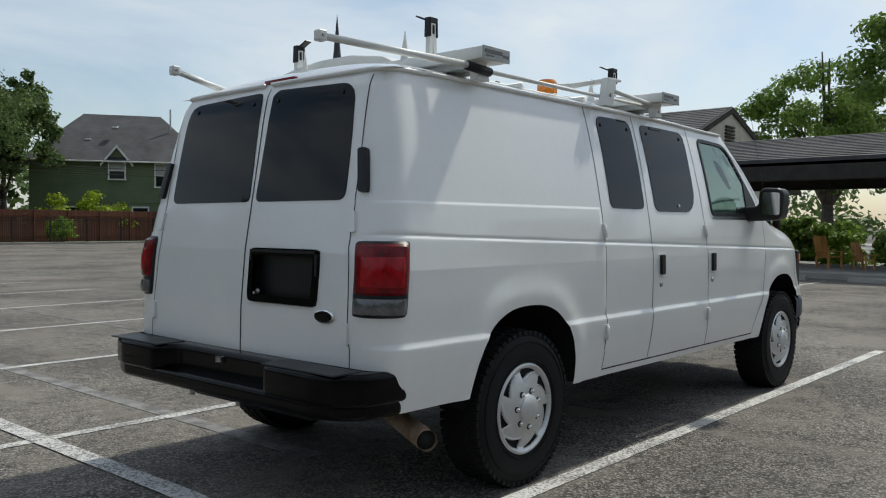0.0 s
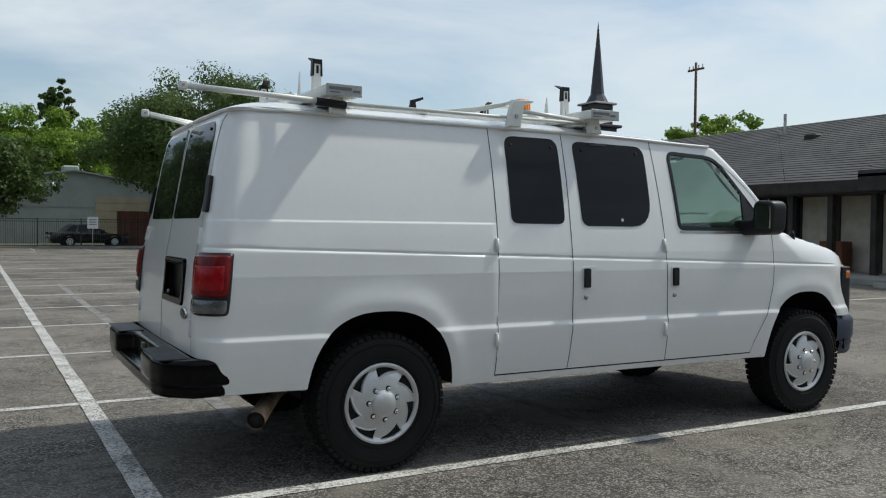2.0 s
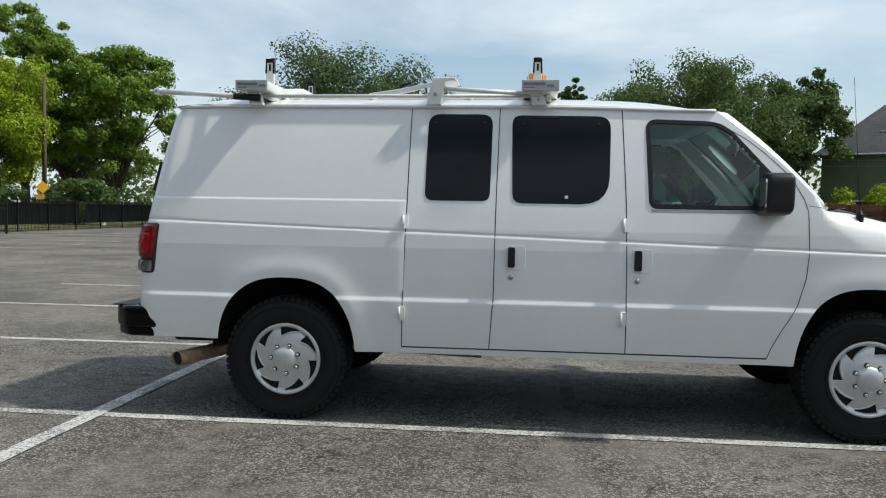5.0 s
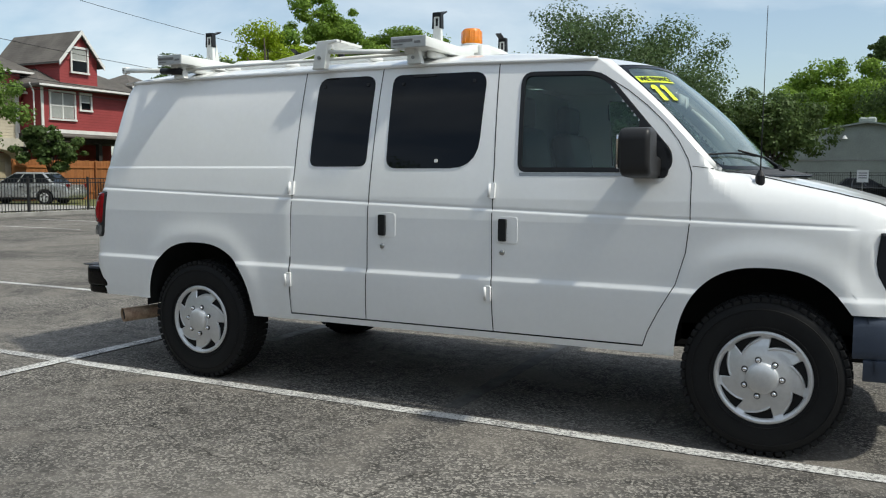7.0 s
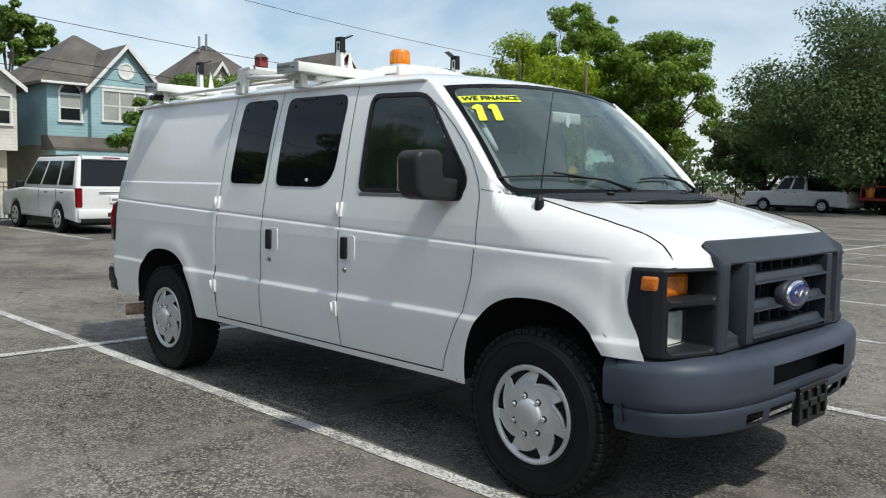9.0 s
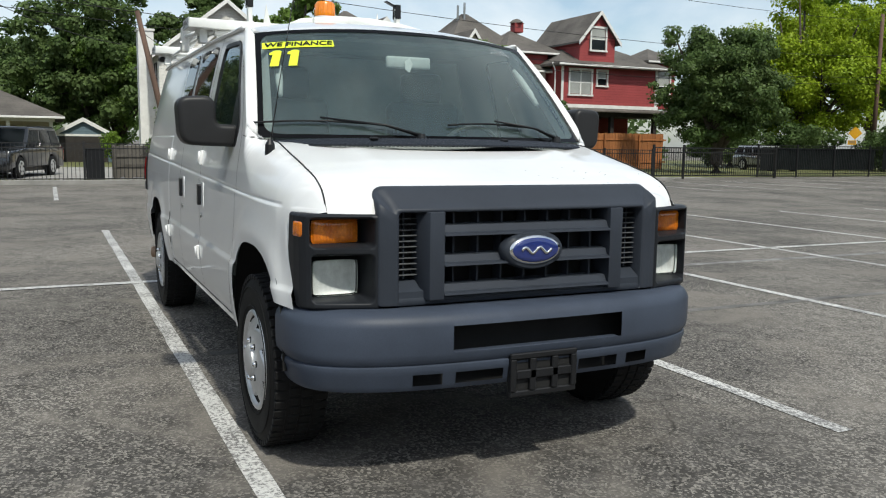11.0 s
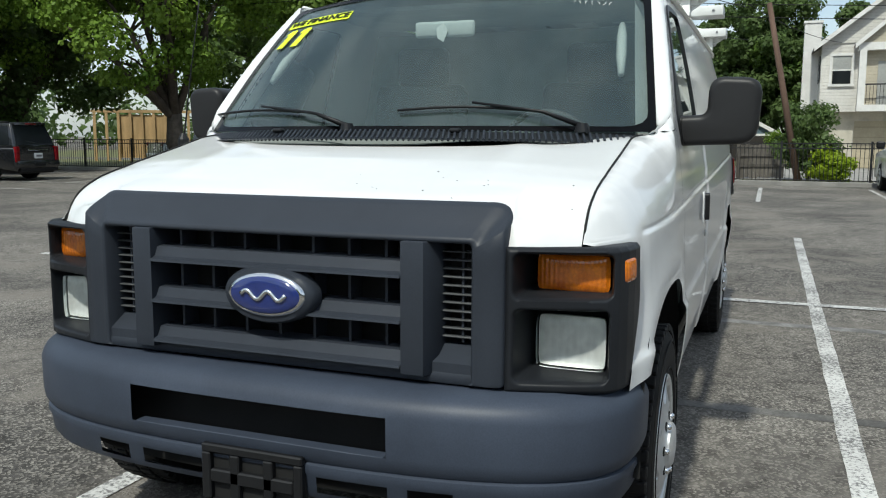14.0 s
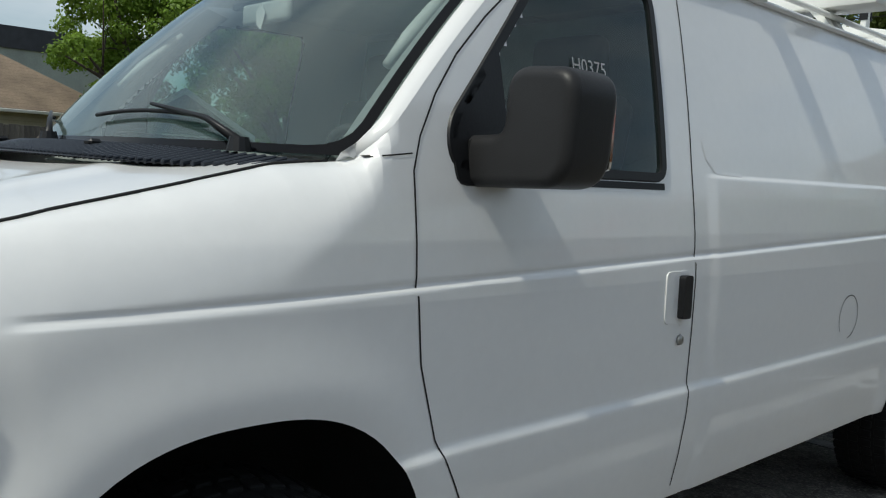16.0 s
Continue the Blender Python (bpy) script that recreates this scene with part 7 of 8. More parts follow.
for x in (-2.0, -1.2):
    part("side_window", box((x, 3.40, 4.2), (x + .5, 3.46, 5.5)), GLASS_DARK, h)
part("side_roof", prism([(3.3, 5.9), (3.5, 6.1), (3.5, 6.0)], -9, 0, "X"), SHINGLE, h)

# pale blue house
h = thing("blue_house", "pale blue two-storey house with white-trimmed gable", "house", at=pose(-36, 0, 0))
rect(h, "wall", -9, 11.0, 17.0, 2.9, 5.9, 9.0, SIDING_BLUE)
rect(h, "bay_wall", -1, 12.9, 16.4, 3.2, 5.75, 1.45, SIDING_BLUE)
rect(h, "garage_wall", -9, 11.2, 17.0, 0, 2.9, 8.6, STUCCO)
rect(h, "garage_door", -.4, 11.8, 16.2, .05, 2.2, .06, GARAGE, "cream sectional garage door")
hip(h, -9, .0, 11.0, 17.2, 5.9, 8.9, 3.0, SHINGLE)
gable(h, -3, .47, 12.8, 16.5, 5.75, 7.85, None, .25, SHINGLE, SIDING_BLUE)
part("round_window", lathe([(0, .02), (.30, .02), (.34, .06), (.42, .06), (.42, 0)], 24, "X"), TRIM_WHITE, h, "round white window").matrix_basis = pose(.47, 14.65, 6.65)
window(h, .45, 13.5, 15.9, 4.2, 5.6, 3)
window(h, .0, 11.6, 12.55, 4.1, 5.3)
part("arch_head", prism([(12.07 + .6 * math.cos(a), 5.35 + .55 * math.sin(a)) for a in np.linspace(0, math.pi, 13)], .0, .06, "X"), TRIM_WHITE, h)
part("arch_pane", prism([(12.07 + .47 * math.cos(a), 5.4 + .42 * math.sin(a)) for a in np.linspace(0, math.pi, 13)], .05, .075, "X"), GLASS_DARK, h)
part("skirt_roof", prism([(-.3, 3.35), (.55, 3.3), (1.3, 2.75), (1.3, 2.65), (-.3, 2.65)], 10.8, 17.2, "Y"), SHINGLE, h, "shingled skirt roof")
rect(h, "fascia", .4, 10.9, 17.1, 2.25, 2.68, .85, SIDING_BLUE)
for y in (11.2, 16.8):
    rect(h, "pier", .7, y - .22, y + .22, 0, 2.3, .4, STUCCO)

# tan house behind the driveway tree
h = thing("tan_house", "tan two-storey house with steep hipped roof", "house", at=pose(-36.0, .7, 0))
rect(h, "wall", -9, 17.9, 24.2, 2.8, 5.7, 9.0, SIDING_TAN)
rect(h, "garage_wall", -9, 18.0, 24.2, 0, 2.8, 8.8, STUCCO)
hip(h, -9, 0, 17.8, 24.4, 5.7, 9.3, 3.1, SHINGLE)
gable(h, -3, .35, 17.9, 20.6, 5.7, 7.6, None, .25, SHINGLE, SIDING_TAN)
window(h, .36, 19.05, 19.5, 6.2, 6.7)
window(h, .0, 18.6, 20.2, 3.9, 5.3, 2)
rect(h, "garage_door", -.15, 18.7, 23.4, .05, 2.3, .06, GARAGE, "cream sectional garage door")
part("arch_beam", prism([(18.2, 2.6)] + [(21 + 2.7 * math.cos(a), 2.2 + .55 * math.sin(a)) for a in np.linspace(math.pi, 0, 13)] + [(24.2, 2.6), (24.2, 3.2), (18.2, 3.2)], .0, .7, "X"), STUCCO, h, "shallow arched porch beam")
for y in (18.2, 23.95):
    rect(h, "pier", .0, y - .25, y + .25, 0, 2.8, .7, STUCCO)
rect(h, "corner_board", .0, 24.0, 24.25, 2.8, 5.7, .05, TRIM_WHITE)
for dy, dz in ((-.2, 0), (.25, .2)):
    part("roof_vent", tube([(-4, 20.6 + dy, 8.8), (-4, 20.6 + dy, 9.7 + dz)], .07, 8), STEEL, h)

# red house
h = thing("red_house", "dark red two-storey house with white trim and dormer", "house", at=pose(-34.5, -.55, 0))
h.scale = (1, .985, .95)
rect(h, "wall", -9, 26.1, 33.0, 3.9, 6.35, 9.0, SIDING_RED)
rect(h, "side_wall", -9, 24.6, 26.1, 2.6, 7.1, 7.4, SIDING_RED)
rect(h, "band", .0, 26.0, 33.1, 3.72, 3.95, .12, TRIM_WHITE)
rect(h, "lower_wall", -9, 25.5, 32.5, 0, 3.7, 7.0, SIDING_RED)
rect(h, "porch_beam", -1.5, 25.8, 33.6, 3.2, 3.7, 2.2, TIMBER_DARK)
for y in (26.2, 29.4, 32.6):
    rect(h, "porch_post", .3, y - .12, y + .12, 0, 3.3, .24, TIMBER_DARK)
part("porch_roof", prism([(-1.5, 3.75), (.9, 3.7), (1.2, 3.55), (1.2, 3.48), (-1.5, 3.48)], 26.0, 34.8, "Y"), SHINGLE, h)
hip(h, -9, .2, 25.9, 33.2, 6.35, 8.6, 3.2, SHINGLE)
hip(h, -7, -1.6, 23.4, 26.6, 7.1, 8.7, 1.6, SHINGLE)
gable(h, -5, .15, 27.2, 29.7, 7.9, 9.45, None, .25, SHINGLE, SIDING_RED)
rect(h, "dormer_wall", -5, 27.2, 29.7, 6.4, 7.95, 5.1, SIDING_RED)
window(h, .16, 27.95, 28.95, 7.25, 8.55)
window(h, .0, 26.65, 28.15, 4.55, 6.0, 2)
window(h, .0, 28.6, 29.25, 5.15, 6.0)
rect(h, "corner_board", .0, 26.05, 26.2, 3.9, 6.3, .05, TRIM_WHITE)
rect(h, "corner_board", .0, 32.9, 33.05, 3.9, 6.3, .05, TRIM_WHITE)
rect(h, "bay_wall", -3.5, 33.0, 35.0, 3.9, 6.9, 2.8, SIDING_RED)
window(h, -.7, 33.35, 34.6, 4.3, 6.4, 1)
hip(h, -4.0, -.5, 32.8, 35.2, 6.9, 7.9, 1.2, SHINGLE)
part("cupola", box((-4.6, 25.2, 8.6), (-4.0, 25.8, 9.2), .02), SIDING_RED, h)
part("cupola_roof", lathe([(.55, 9.2), (.3, 9.4), (0, 9.5)], 4, "Z"), SHINGLE, h).matrix_basis = pose(-4.3, 25.5, 0)
part("downpipe", tube([(-.1, 25.5, 6.4), (.05, 25.6, 5.9), (.05, 25.6, 3.9)], .04, 6), TRIM_WHITE, h)

# bungalow with a porch, slate shed
h = thing("bungalow", "pale bungalow with a white-posted porch", "house", at=pose(-44.6, .9, 0))
rect(h, "wall", -8, -9.5, -2.6, 0, 2.4, 6.8, SIDING_TAN)
hip(h, -8, .8, -9.6, -2.2, 2.55, 4.3, 3.4, SHINGLE)
rect(h, "porch_beam", .4, -9.5, -2.3, 2.25, 2.5, .25, TRIM_WHITE)
for y in (-9.2, -6.9, -4.6, -2.5):
    rect(h, "porch_post", .45, y - .09, y + .09, 0, 2.3, .18, TRIM_WHITE)
rect(h, "porch_rail", .5, -9.2, -4.6, .75, .85, .06, TRIM_WHITE)
rect(h, "door", -1.19, -5.2, -4.3, 0, 2.0, .05, GLASS_DARK)
window(h, -1.2, -8.6, -6.4, .8, 2.0, 3, blind=False)
h = thing("garden_shed", "slate blue shed with white gable trim", "shed", at=pose(-46.4, .5, 0))
rect(h, "wall", -3, -1.9, 1.1, 0, 1.62, 3.0, SIDING_SLATE)
rect(h, "eave_board", 0, -2.0, 1.2, 1.5, 1.62, .04, TRIM_WHITE)
gable(h, -3, 0, -1.9, 1.1, 1.62, 2.45, None, .15, SHINGLE, SIDING_SLATE)
rect(h, "shed_door", 0, -1.7, .9, 0, 1.48, .03, TIMBER_DARK)
h = thing("slate_cottage", "dark slate cottage with a white window behind trees", "house", at=pose(-34, -14, 0))
rect(h, "wall", -8, -7, 1, 0, 2.9, 8, SIDING_SLATE)
hip(h, -8, 0, -7, 1, 2.9, 4.8, 3.5, SHINGLE)
window(h, .0, -3.6, -2.0, .7, 2.1, 2)

# green house, metal building
h = thing("green_house", "moss green two-storey house with dark hipped roof", "house", at=pose(29, 59, 0, 0, 0, -121))
rect(h, "wall", -10, -6.2, 6.6, 0, 6.1, 10, SIDING_GREEN)
hip(h, -10, 0, -6.2, 6.6, 6.15, 10.3, 3.4, SHINGLE_DARK, .5)
gable(h, -2.5, .15, -.9, 1.0, 6.05, 7.25, None, .25, SHINGLE_DARK, SIDING_GREEN)
window(h, .16, -.5, .6, 4.75, 6.0)
window(h, .0, 2.9, 4.4, 4.2, 5.9)
window(h, .0, -3.8, .0, 1.2, 2.5, 3, blind=False)
window(h, .0, 1.2, 2.3, 1.2, 2.5, 1, blind=False)
rect(h, "belt_board", .0, -6.2, 6.6, 2.9, 3.1, .04, SIDING_GREEN)
for y, z in ((-2.2, 7.8), (-.2, 8.8)):
    part("roof_vent", box((-2.2, y - .25, z), (-1.7, y + .25, z + .2), .05), STEEL, h)
part("roof_pipe", tube([(-3, 4.0, 9), (-3, 4.0, 10.7)], .07, 8), STEEL, h)
h = thing("metal_building", "grey-green ribbed sheet metal workshop building", "workshop", at=pose(4.2, 62, 0, 0, 0, -90))
h.scale = (1.2, 1.2, 1.2)
part("wall", prism([(-7, 0), (6.4, 0), (6.4, 3.4), (0, 4.4), (-7, 3.3)], -16, 0, "X"), METAL_WALL, h)
for s in (-1, 1):
    part("roof_sheet", prism([(0, 4.42), (s * 7.2, 3.3), (s * 7.2, 3.38), (0, 4.52)], -16, .25, "X"), METAL_WALL, h)
rect(h, "roller_door", .0, 1.2, 4.4, 0, 2.9, .06, GARAGE, "ribbed roller door")
rect(h, "belt_seam", .0, -7, 6.4, 2.2, 2.26, .03, STEEL)
part("wall_lamp", lathe([(.05, .2), (.16, 0), (.13, 0), (.03, .15)], 12, "Z"), SIGN_WHITE, h).matrix_basis = pose(.2, -1.2, 3.5)
part("ridge_vent", box((-3, -.5, 4.45), (-2, .5, 4.9), .1), METAL_WALL, h)

# ---- church hall, covered walk, steeple ----
def courses(x0, z0, x1, z1, n, y0, y1):
    """A roof slope from eave to ridge in overlapping shingle courses."""
    top = []
    for k in range(n):
        a, b = k / n, (k + 1) / n
        top += [(x0 + (x1 - x0) * a, z0 + (z1 - z0) * a + .022), (x0 + (x1 - x0) * b, z0 + (z1 - z0) * b + .002)]
    return prism([(x0, z0 - .16), *top, (x1, z1 - .16)], y0, y1, "Y")


h = thing("church_hall", "low church hall with charcoal shingle roof and dark posts", "church hall")
part("wall", box((21.6, 9.7, .1), (34, 27.0, 2.95)), STUCCO, h, "cream wall panels")
part("roof_front", courses(20.1, 2.88, 27.8, 5.83, 30, 9.5, 28.2), SHINGLE_DARK, h, "charcoal shingled roof slope")
part("roof_back", courses(35.5, 2.88, 27.8, 5.83, 30, 9.5, 28.2), SHINGLE_DARK, h, "charcoal shingled roof slope")
part("gable_end", prism([(21.6, 2.9), (34, 2.9), (34, 3.25), (27.8, 5.66), (21.6, 3.25)], 9.52, 9.7, "Y"), STUCCO, h, "cream gable end")
for k in range(6):
    part("gable_vent_slat", box((27.2, 9.44, 4.35 + k * .13), (28.0, 9.52, 4.42 + k * .13)), TIMBER_DARK, h)
for x0 in (20.1, 35.5):
    part("rake_board", prism([(x0, 2.62), (27.8, 5.57), (27.8, 5.80), (x0, 2.85)], 9.44, 9.5, "Y"), TIMBER_DARK, h)
part("gable_end", prism([(21.6, 2.9), (34, 2.9), (27.8, 5.5)], 26.9, 27.05, "Y"), STUCCO, h)
part("fascia", box((20.05, 9.5, 2.55), (20.15, 28.2, 2.9)), TIMBER_DARK, h)
part("soffit", box((20.1, 9.5, 2.5), (21.7, 28.2, 2.58)), TIMBER_DARK, h)
for k in range(13):
    y = 9.8 + k * 1.4
    part("post", box((20.3, y - .09, .16), (20.5, y + .09, 2.6), .01), TIMBER_DARK, h, "dark timber post")
    part("wall_batten", box((21.54, y + .55, .1), (21.6, y + .70, 2.9)), TIMBER_DARK, h)
for y in (13.2, 14.7, 23.2):
    part("dark_bay", box((21.5, y, .2), (21.58, y + 1.2, 2.5)), GLASS_DARK, h, "dark glazed bay")
part("door", box((21.5, 18.2, .16), (21.59, 19.2, 2.2), .01), WOOD_RED, h, "brown panelled door")
part("bench", box((20.9, 11.2, .16), (21.4, 12.0, 1.1), .02), WOOD_RED, h, "brown timber cabinet by the wall")
for y, z in ((12.5, 5.2), (17.8, 5.4)):
    part("roof_pipe", tube([(26.4, y, 5.0), (26.4, y, z + .7)], .06, 8), STEEL, h)
part("roof_vent", box((25.2, 15.5, 4.6), (25.7, 16.0, 5.05), .05), TIMBER_DARK, h)

walkway = thing("covered_walk", "open covered walk with charcoal shingle roof and dark posts", "pavilion")
part("roof_front", courses(19.0, 3.05, 22.2, 3.92, 14, -14, 9.4), SHINGLE_DARK, walkway, "charcoal shingled roof slope")
part("roof_back", courses(25.4, 3.05, 22.2, 3.92, 14, -14, 9.4), SHINGLE_DARK, walkway, "charcoal shingled roof slope")
part("beam", box((19.0, -14, 2.5), (19.25, 9.4, 2.98), .01), TIMBER_DARK, walkway)
part("beam", box((25.1, -14, 2.5), (25.35, 9.4, 2.98), .01), TIMBER_DARK, walkway)
for y in (-12, -7.5, -3.4, .6, 6.8):
    for x in (19.2, 25.0):
        part("post", box((x, y - .1, .16), (x + .2, y + .1, 2.55), .01), TIMBER_DARK, walkway, "dark timber post")

steeple = thing("steeple", "slender dark grey church steeple with pointed spire", "steeple", at=pose(34.5, 39.5, 0))
part("lower_stage", box((-.95, -.95, 0), (.95, .95, 8.2), .03), STEEPLE_GREY, steeple)
part("lower_cornice", prism(rounded([(-1.2, -1.2), (1.2, -1.2), (1.2, 1.2), (-1.2, 1.2)], .05, 2), 8.2, 8.4, "Z", .06), STEEPLE_GREY, steeple)
part("upper_stage", box((-.75, -.75, 8.4), (.75, .75, 9.75), .03), STEEPLE_GREY, steeple)
part("louvre", box((-.79, -.4, 8.6), (-.75, .4, 9.5)), TIMBER_DARK, steeple)
part("louvre", box((-.4, -.79, 8.6), (.4, -.75, 9.5)), TIMBER_DARK, steeple)
part("upper_cornice", prism(rounded([(-.95, -.95), (.95, -.95), (.95, .95), (-.95, .95)], .05, 2), 9.75, 9.9, "Z", .04), STEEL, steeple)
part("spire", lathe([(.78, 9.9), (.46, 10.5), (.0, 15.45)], 8, "Z"), STEEPLE_GREY, steeple)

for x, y, w, apexz, lab in ((44, 4.5, 7.0, 6.9, "white gabled house behind the covered walk"), (47, -6, 9.0, 6.2, "cream house behind the garden")):
    h = thing("white_house", lab, "house", at=pose(x, y, 0, 0, 0, 180))
    rect(h, "wall", -8, -w / 2, w / 2, 0, 4.4, 8, TRIM_WHITE)
    gable(h, -8, 0, -w / 2, w / 2, 4.4, apexz, None, .4, SHINGLE_DARK, TRIM_WHITE, trim=False)
    window(h, .0, -.6, .3, 2.2, 3.6)
    rect(h, "gable_vent", .0, -.35, .35, 4.9, 5.6, .05, BLIND)

def garden_chair(at):
    c = thing("garden_chair", "orange varnished wooden chair with a tall slatted back", "chair", "garden chairs", at)
    c.scale = (.82, .82, .82)
    part("seat", prism([(-.28, .38), (.30, .33), (.30, .36), (-.28, .42)], -.30, .30, "Y", .005), CHAIR_WOOD, c)
    back = part("backrest", prism([(.26, .36), (.46, 1.05), (.44, 1.06), (.23, .37)], -.28, .28, "Y", .008), CHAIR_WOOD, c)
    for k in range(4):
        part("back_slat", prism([(.22, .40), (.425, 1.08), (.415, 1.09), (.205, .41)], -.26 + k * .14, -.15 + k * .14, "Y", .003), CHAIR_WOOD, back)
    for y in (-.30, .26):
        part("leg", box((-.28, y, 0), (-.22, y + .05, .55), .005), CHAIR_WOOD, c)
        part("leg", box((.24, y, 0), (.30, y + .05, .40), .005), CHAIR_WOOD, c)
        part("armrest", box((-.34, y - .02, .55), (.34, y + .07, .58), .006), CHAIR_WOOD, c)
    return c


first = garden_chair(pose(20.9, 3.85, .16, 0, 0, 62))
copy_thing(first, pose(20.9, 2.95, .16, 0, 0, 70) @ Matrix.Scale(.82, 4))
copy_thing(first, pose(20.9, 2.1, .16, 0, 0, 66) @ Matrix.Scale(.82, 4))

# lumber frames under construction
h = thing("lumber_frame", "new pale lumber framing of a half-built shed", "frame", at=pose(-31, -30, 0, 0, 0, 35))
for k in range(11):
    part("stud", box((0, -3 + k * .6, 0), (.1, -2.86 + k * .6, 2.6)), LUMBER, h)
part("top_plate", box((0, -3.1, 2.6), (.12, 3.2, 2.75)), LUMBER, h)
part("sheathing", box((-.04, -1.8, .2), (0, 1.2, 2.5)), LUMBER, h)
h = thing("hip_roofed_house", "house with tan hipped shingle roof behind the board fence", "house", at=pose(-2.6, -30, 0, 0, 0, 90))
rect(h, "wall", -8, -7, 6, 0, 2.6, 8, SIDING_TAN)
hip(h, -8, 0, -7, 6, 2.65, 5.4, 4.2, SHINGLE_TAN, .5)
h = thing("grey_hall", "long grey flat-topped building behind the trees", "building", at=pose(0, -44, 0, 0, 0, 90))
rect(h, "wall", -8, -14, 16, 0, 6.2, 8, METAL_WALL)
rect(h, "parapet", -8, -14, 16, 6.2, 7.3, 8.1, STEEPLE_GREY)

h = thing("garden_cottage", "small green-grey gabled cottage behind the board fence", "house", at=pose(-10.3, -27.6, 0, 0, 0, 62))
rect(h, "wall", -4, -2.2, 2.2, 0, 2.3, 4, METAL_WALL)
gable(h, -4, 0, -2.2, 2.2, 2.3, 3.7, None, .35, SHINGLE_TAN, METAL_WALL)
window(h, .0, -.7, .7, 1.0, 2.0, 2)

# ---- poles, wires, signs ----
def pole(base, top, r, label, name="utility_pole"):
    p = thing(name, label, "utility pole")
    part("shaft", tube([base, top], [r, r * .72], 10), POLE_WOOD, p, smooth=True)
    return p


pole((-22.0, 2.1, 0), (-22.4, 1.0, 5.5), .11, "leaning brown wooden utility pole behind the fence")
p2 = pole((-21.6, -3.9, 0), (-22.0, -3.1, 10.2), .16, "brown wooden pole carrying grey transformers")
for y, z in ((-3.55, 7.1), (-2.75, 6.9)):
    t_ = part("transformer", lathe([(.2, 0), (.24, .05), (.24, .8), (.2, .9), (0, .92)], 18, "Z"), SIGN_WHITE, p2, "grey can transformer", smooth=True, angle=40)
    t_.matrix_basis = pose(-21.8, y, z)
part("crossarm", box((-22.0, -4.6, 9.3), (-21.85, -1.9, 9.45)), POLE_WOOD, p2)
part("lamp_box", box((-21.7, -3.4, 6.0), (-21.5, -3.05, 6.4), .03), SIGN_WHITE, p2)
for k in range(6):
    rng = np.random.RandomState(k)
    part("loop_wire", tube([Vector((-21.7, -2.6, 7.2)) + Vector((0, .5 * math.cos(a) * (.6 + .1 * k) + .3, .55 * math.sin(a))) for a in np.linspace(0, 5.2 + .2 * k, 12)], .012, 5), DARK, p2)
p3 = pole((41, 37, 0), (41, 37, 12.9), .12, "tall wooden utility pole behind the hall")
part("crossarm", box((40.93, 36.3, 12.35), (41.07, 37.7, 12.47)), POLE_WOOD, p3)
for y in (36.4, 36.75, 37.25, 37.6):
    part("insulator", tube([(41, y, 12.45), (41, y, 12.7)], .05, 6), SIGN_WHITE, p3)
pole((-31, 47, 0), (-31, 47, 10), .16, "wooden utility pole beside the street")


def wire(a, b, sag, r=.012):
    a, b = Vector(a), Vector(b)
    pts = [a.lerp(b, t) - Vector((0, 0, sag * 4 * t * (1 - t))) for t in np.linspace(0, 1, 15)]
    ob = part("overhead_wire", tube(pts, r, 5), DARK, None)
    tagged(ob, "thin black overhead wire between poles", "wire", "overhead wires")


for z, dz in ((9.4, 9.5), (7.0, 7.3), (5.7, 6.0), (5.3, 5.6)):
    wire((-21.8, -3.6, z), (-31, 47, dz), .7)
wire((-21.8, -4.2, 9.4), (-15, -48, 9.6), .8), wire((-21.8, -3.6, 6.6), (-15, -48, 6.8), .8), wire((-21.8, -3.7, 7.6), (-15, -48, 7.8), .8)
wire((-22.4, .4, 5.5), (-36, 4, 5.6), .2), wire((-22.4, .4, 5.4), (-21.8, -3.6, 7.0), .15), wire((-22.3, .5, 4.4), (-21.8, -3.6, 5.6), .2)
wire((10, 52, 5.2), (50, 44, 5.6), .5, .02), wire((10, 52, 4.8), (50, 44, 5.2), .5, .02)


def sign(at, mat, w, h, z, label, shape="rect", text=None):
    s = thing("street_sign", label, "sign", at=at)
    part("post", tube([(0, 0, 0), (0, 0, z + h / 2)], .03, 8), STEEL, s)
    if shape == "oct":
        out = [(w / 2 * math.cos(a) * 1.08, z + w / 2 * math.sin(a) * 1.08) for a in np.arange(8) * math.pi / 4 + math.pi / 8]
    elif shape == "diamond":
        out = [(0, z - h / 2), (w / 2, z), (0, z + h / 2), (-w / 2, z)]
    else:
        out = [(-w / 2, z - h / 2), (w / 2, z - h / 2), (w / 2, z + h / 2), (-w / 2, z + h / 2)]
    board = part("board", prism(out, -.05, -.03, "Y"), mat, s)
    if shape == "oct":
        part("border", prism([(x * 1.06, z + (zz - z) * 1.06) for x, zz in out], -.045, -.025, "Y"), SIGN_WHITE, board)
    if text:
        words(text, .27, SIGN_WHITE, lambda x, y, hh: Vector((x, -.054 - hh, z + y)), board)
    elif shape == "rect":
        for k in range(3):
            part("bar", box((-w * .36, -.056, z + h * (.22 - .2 * k)), (w * .36, -.05, z + h * (.30 - .2 * k))), GREY_PRINT, board)
    return s


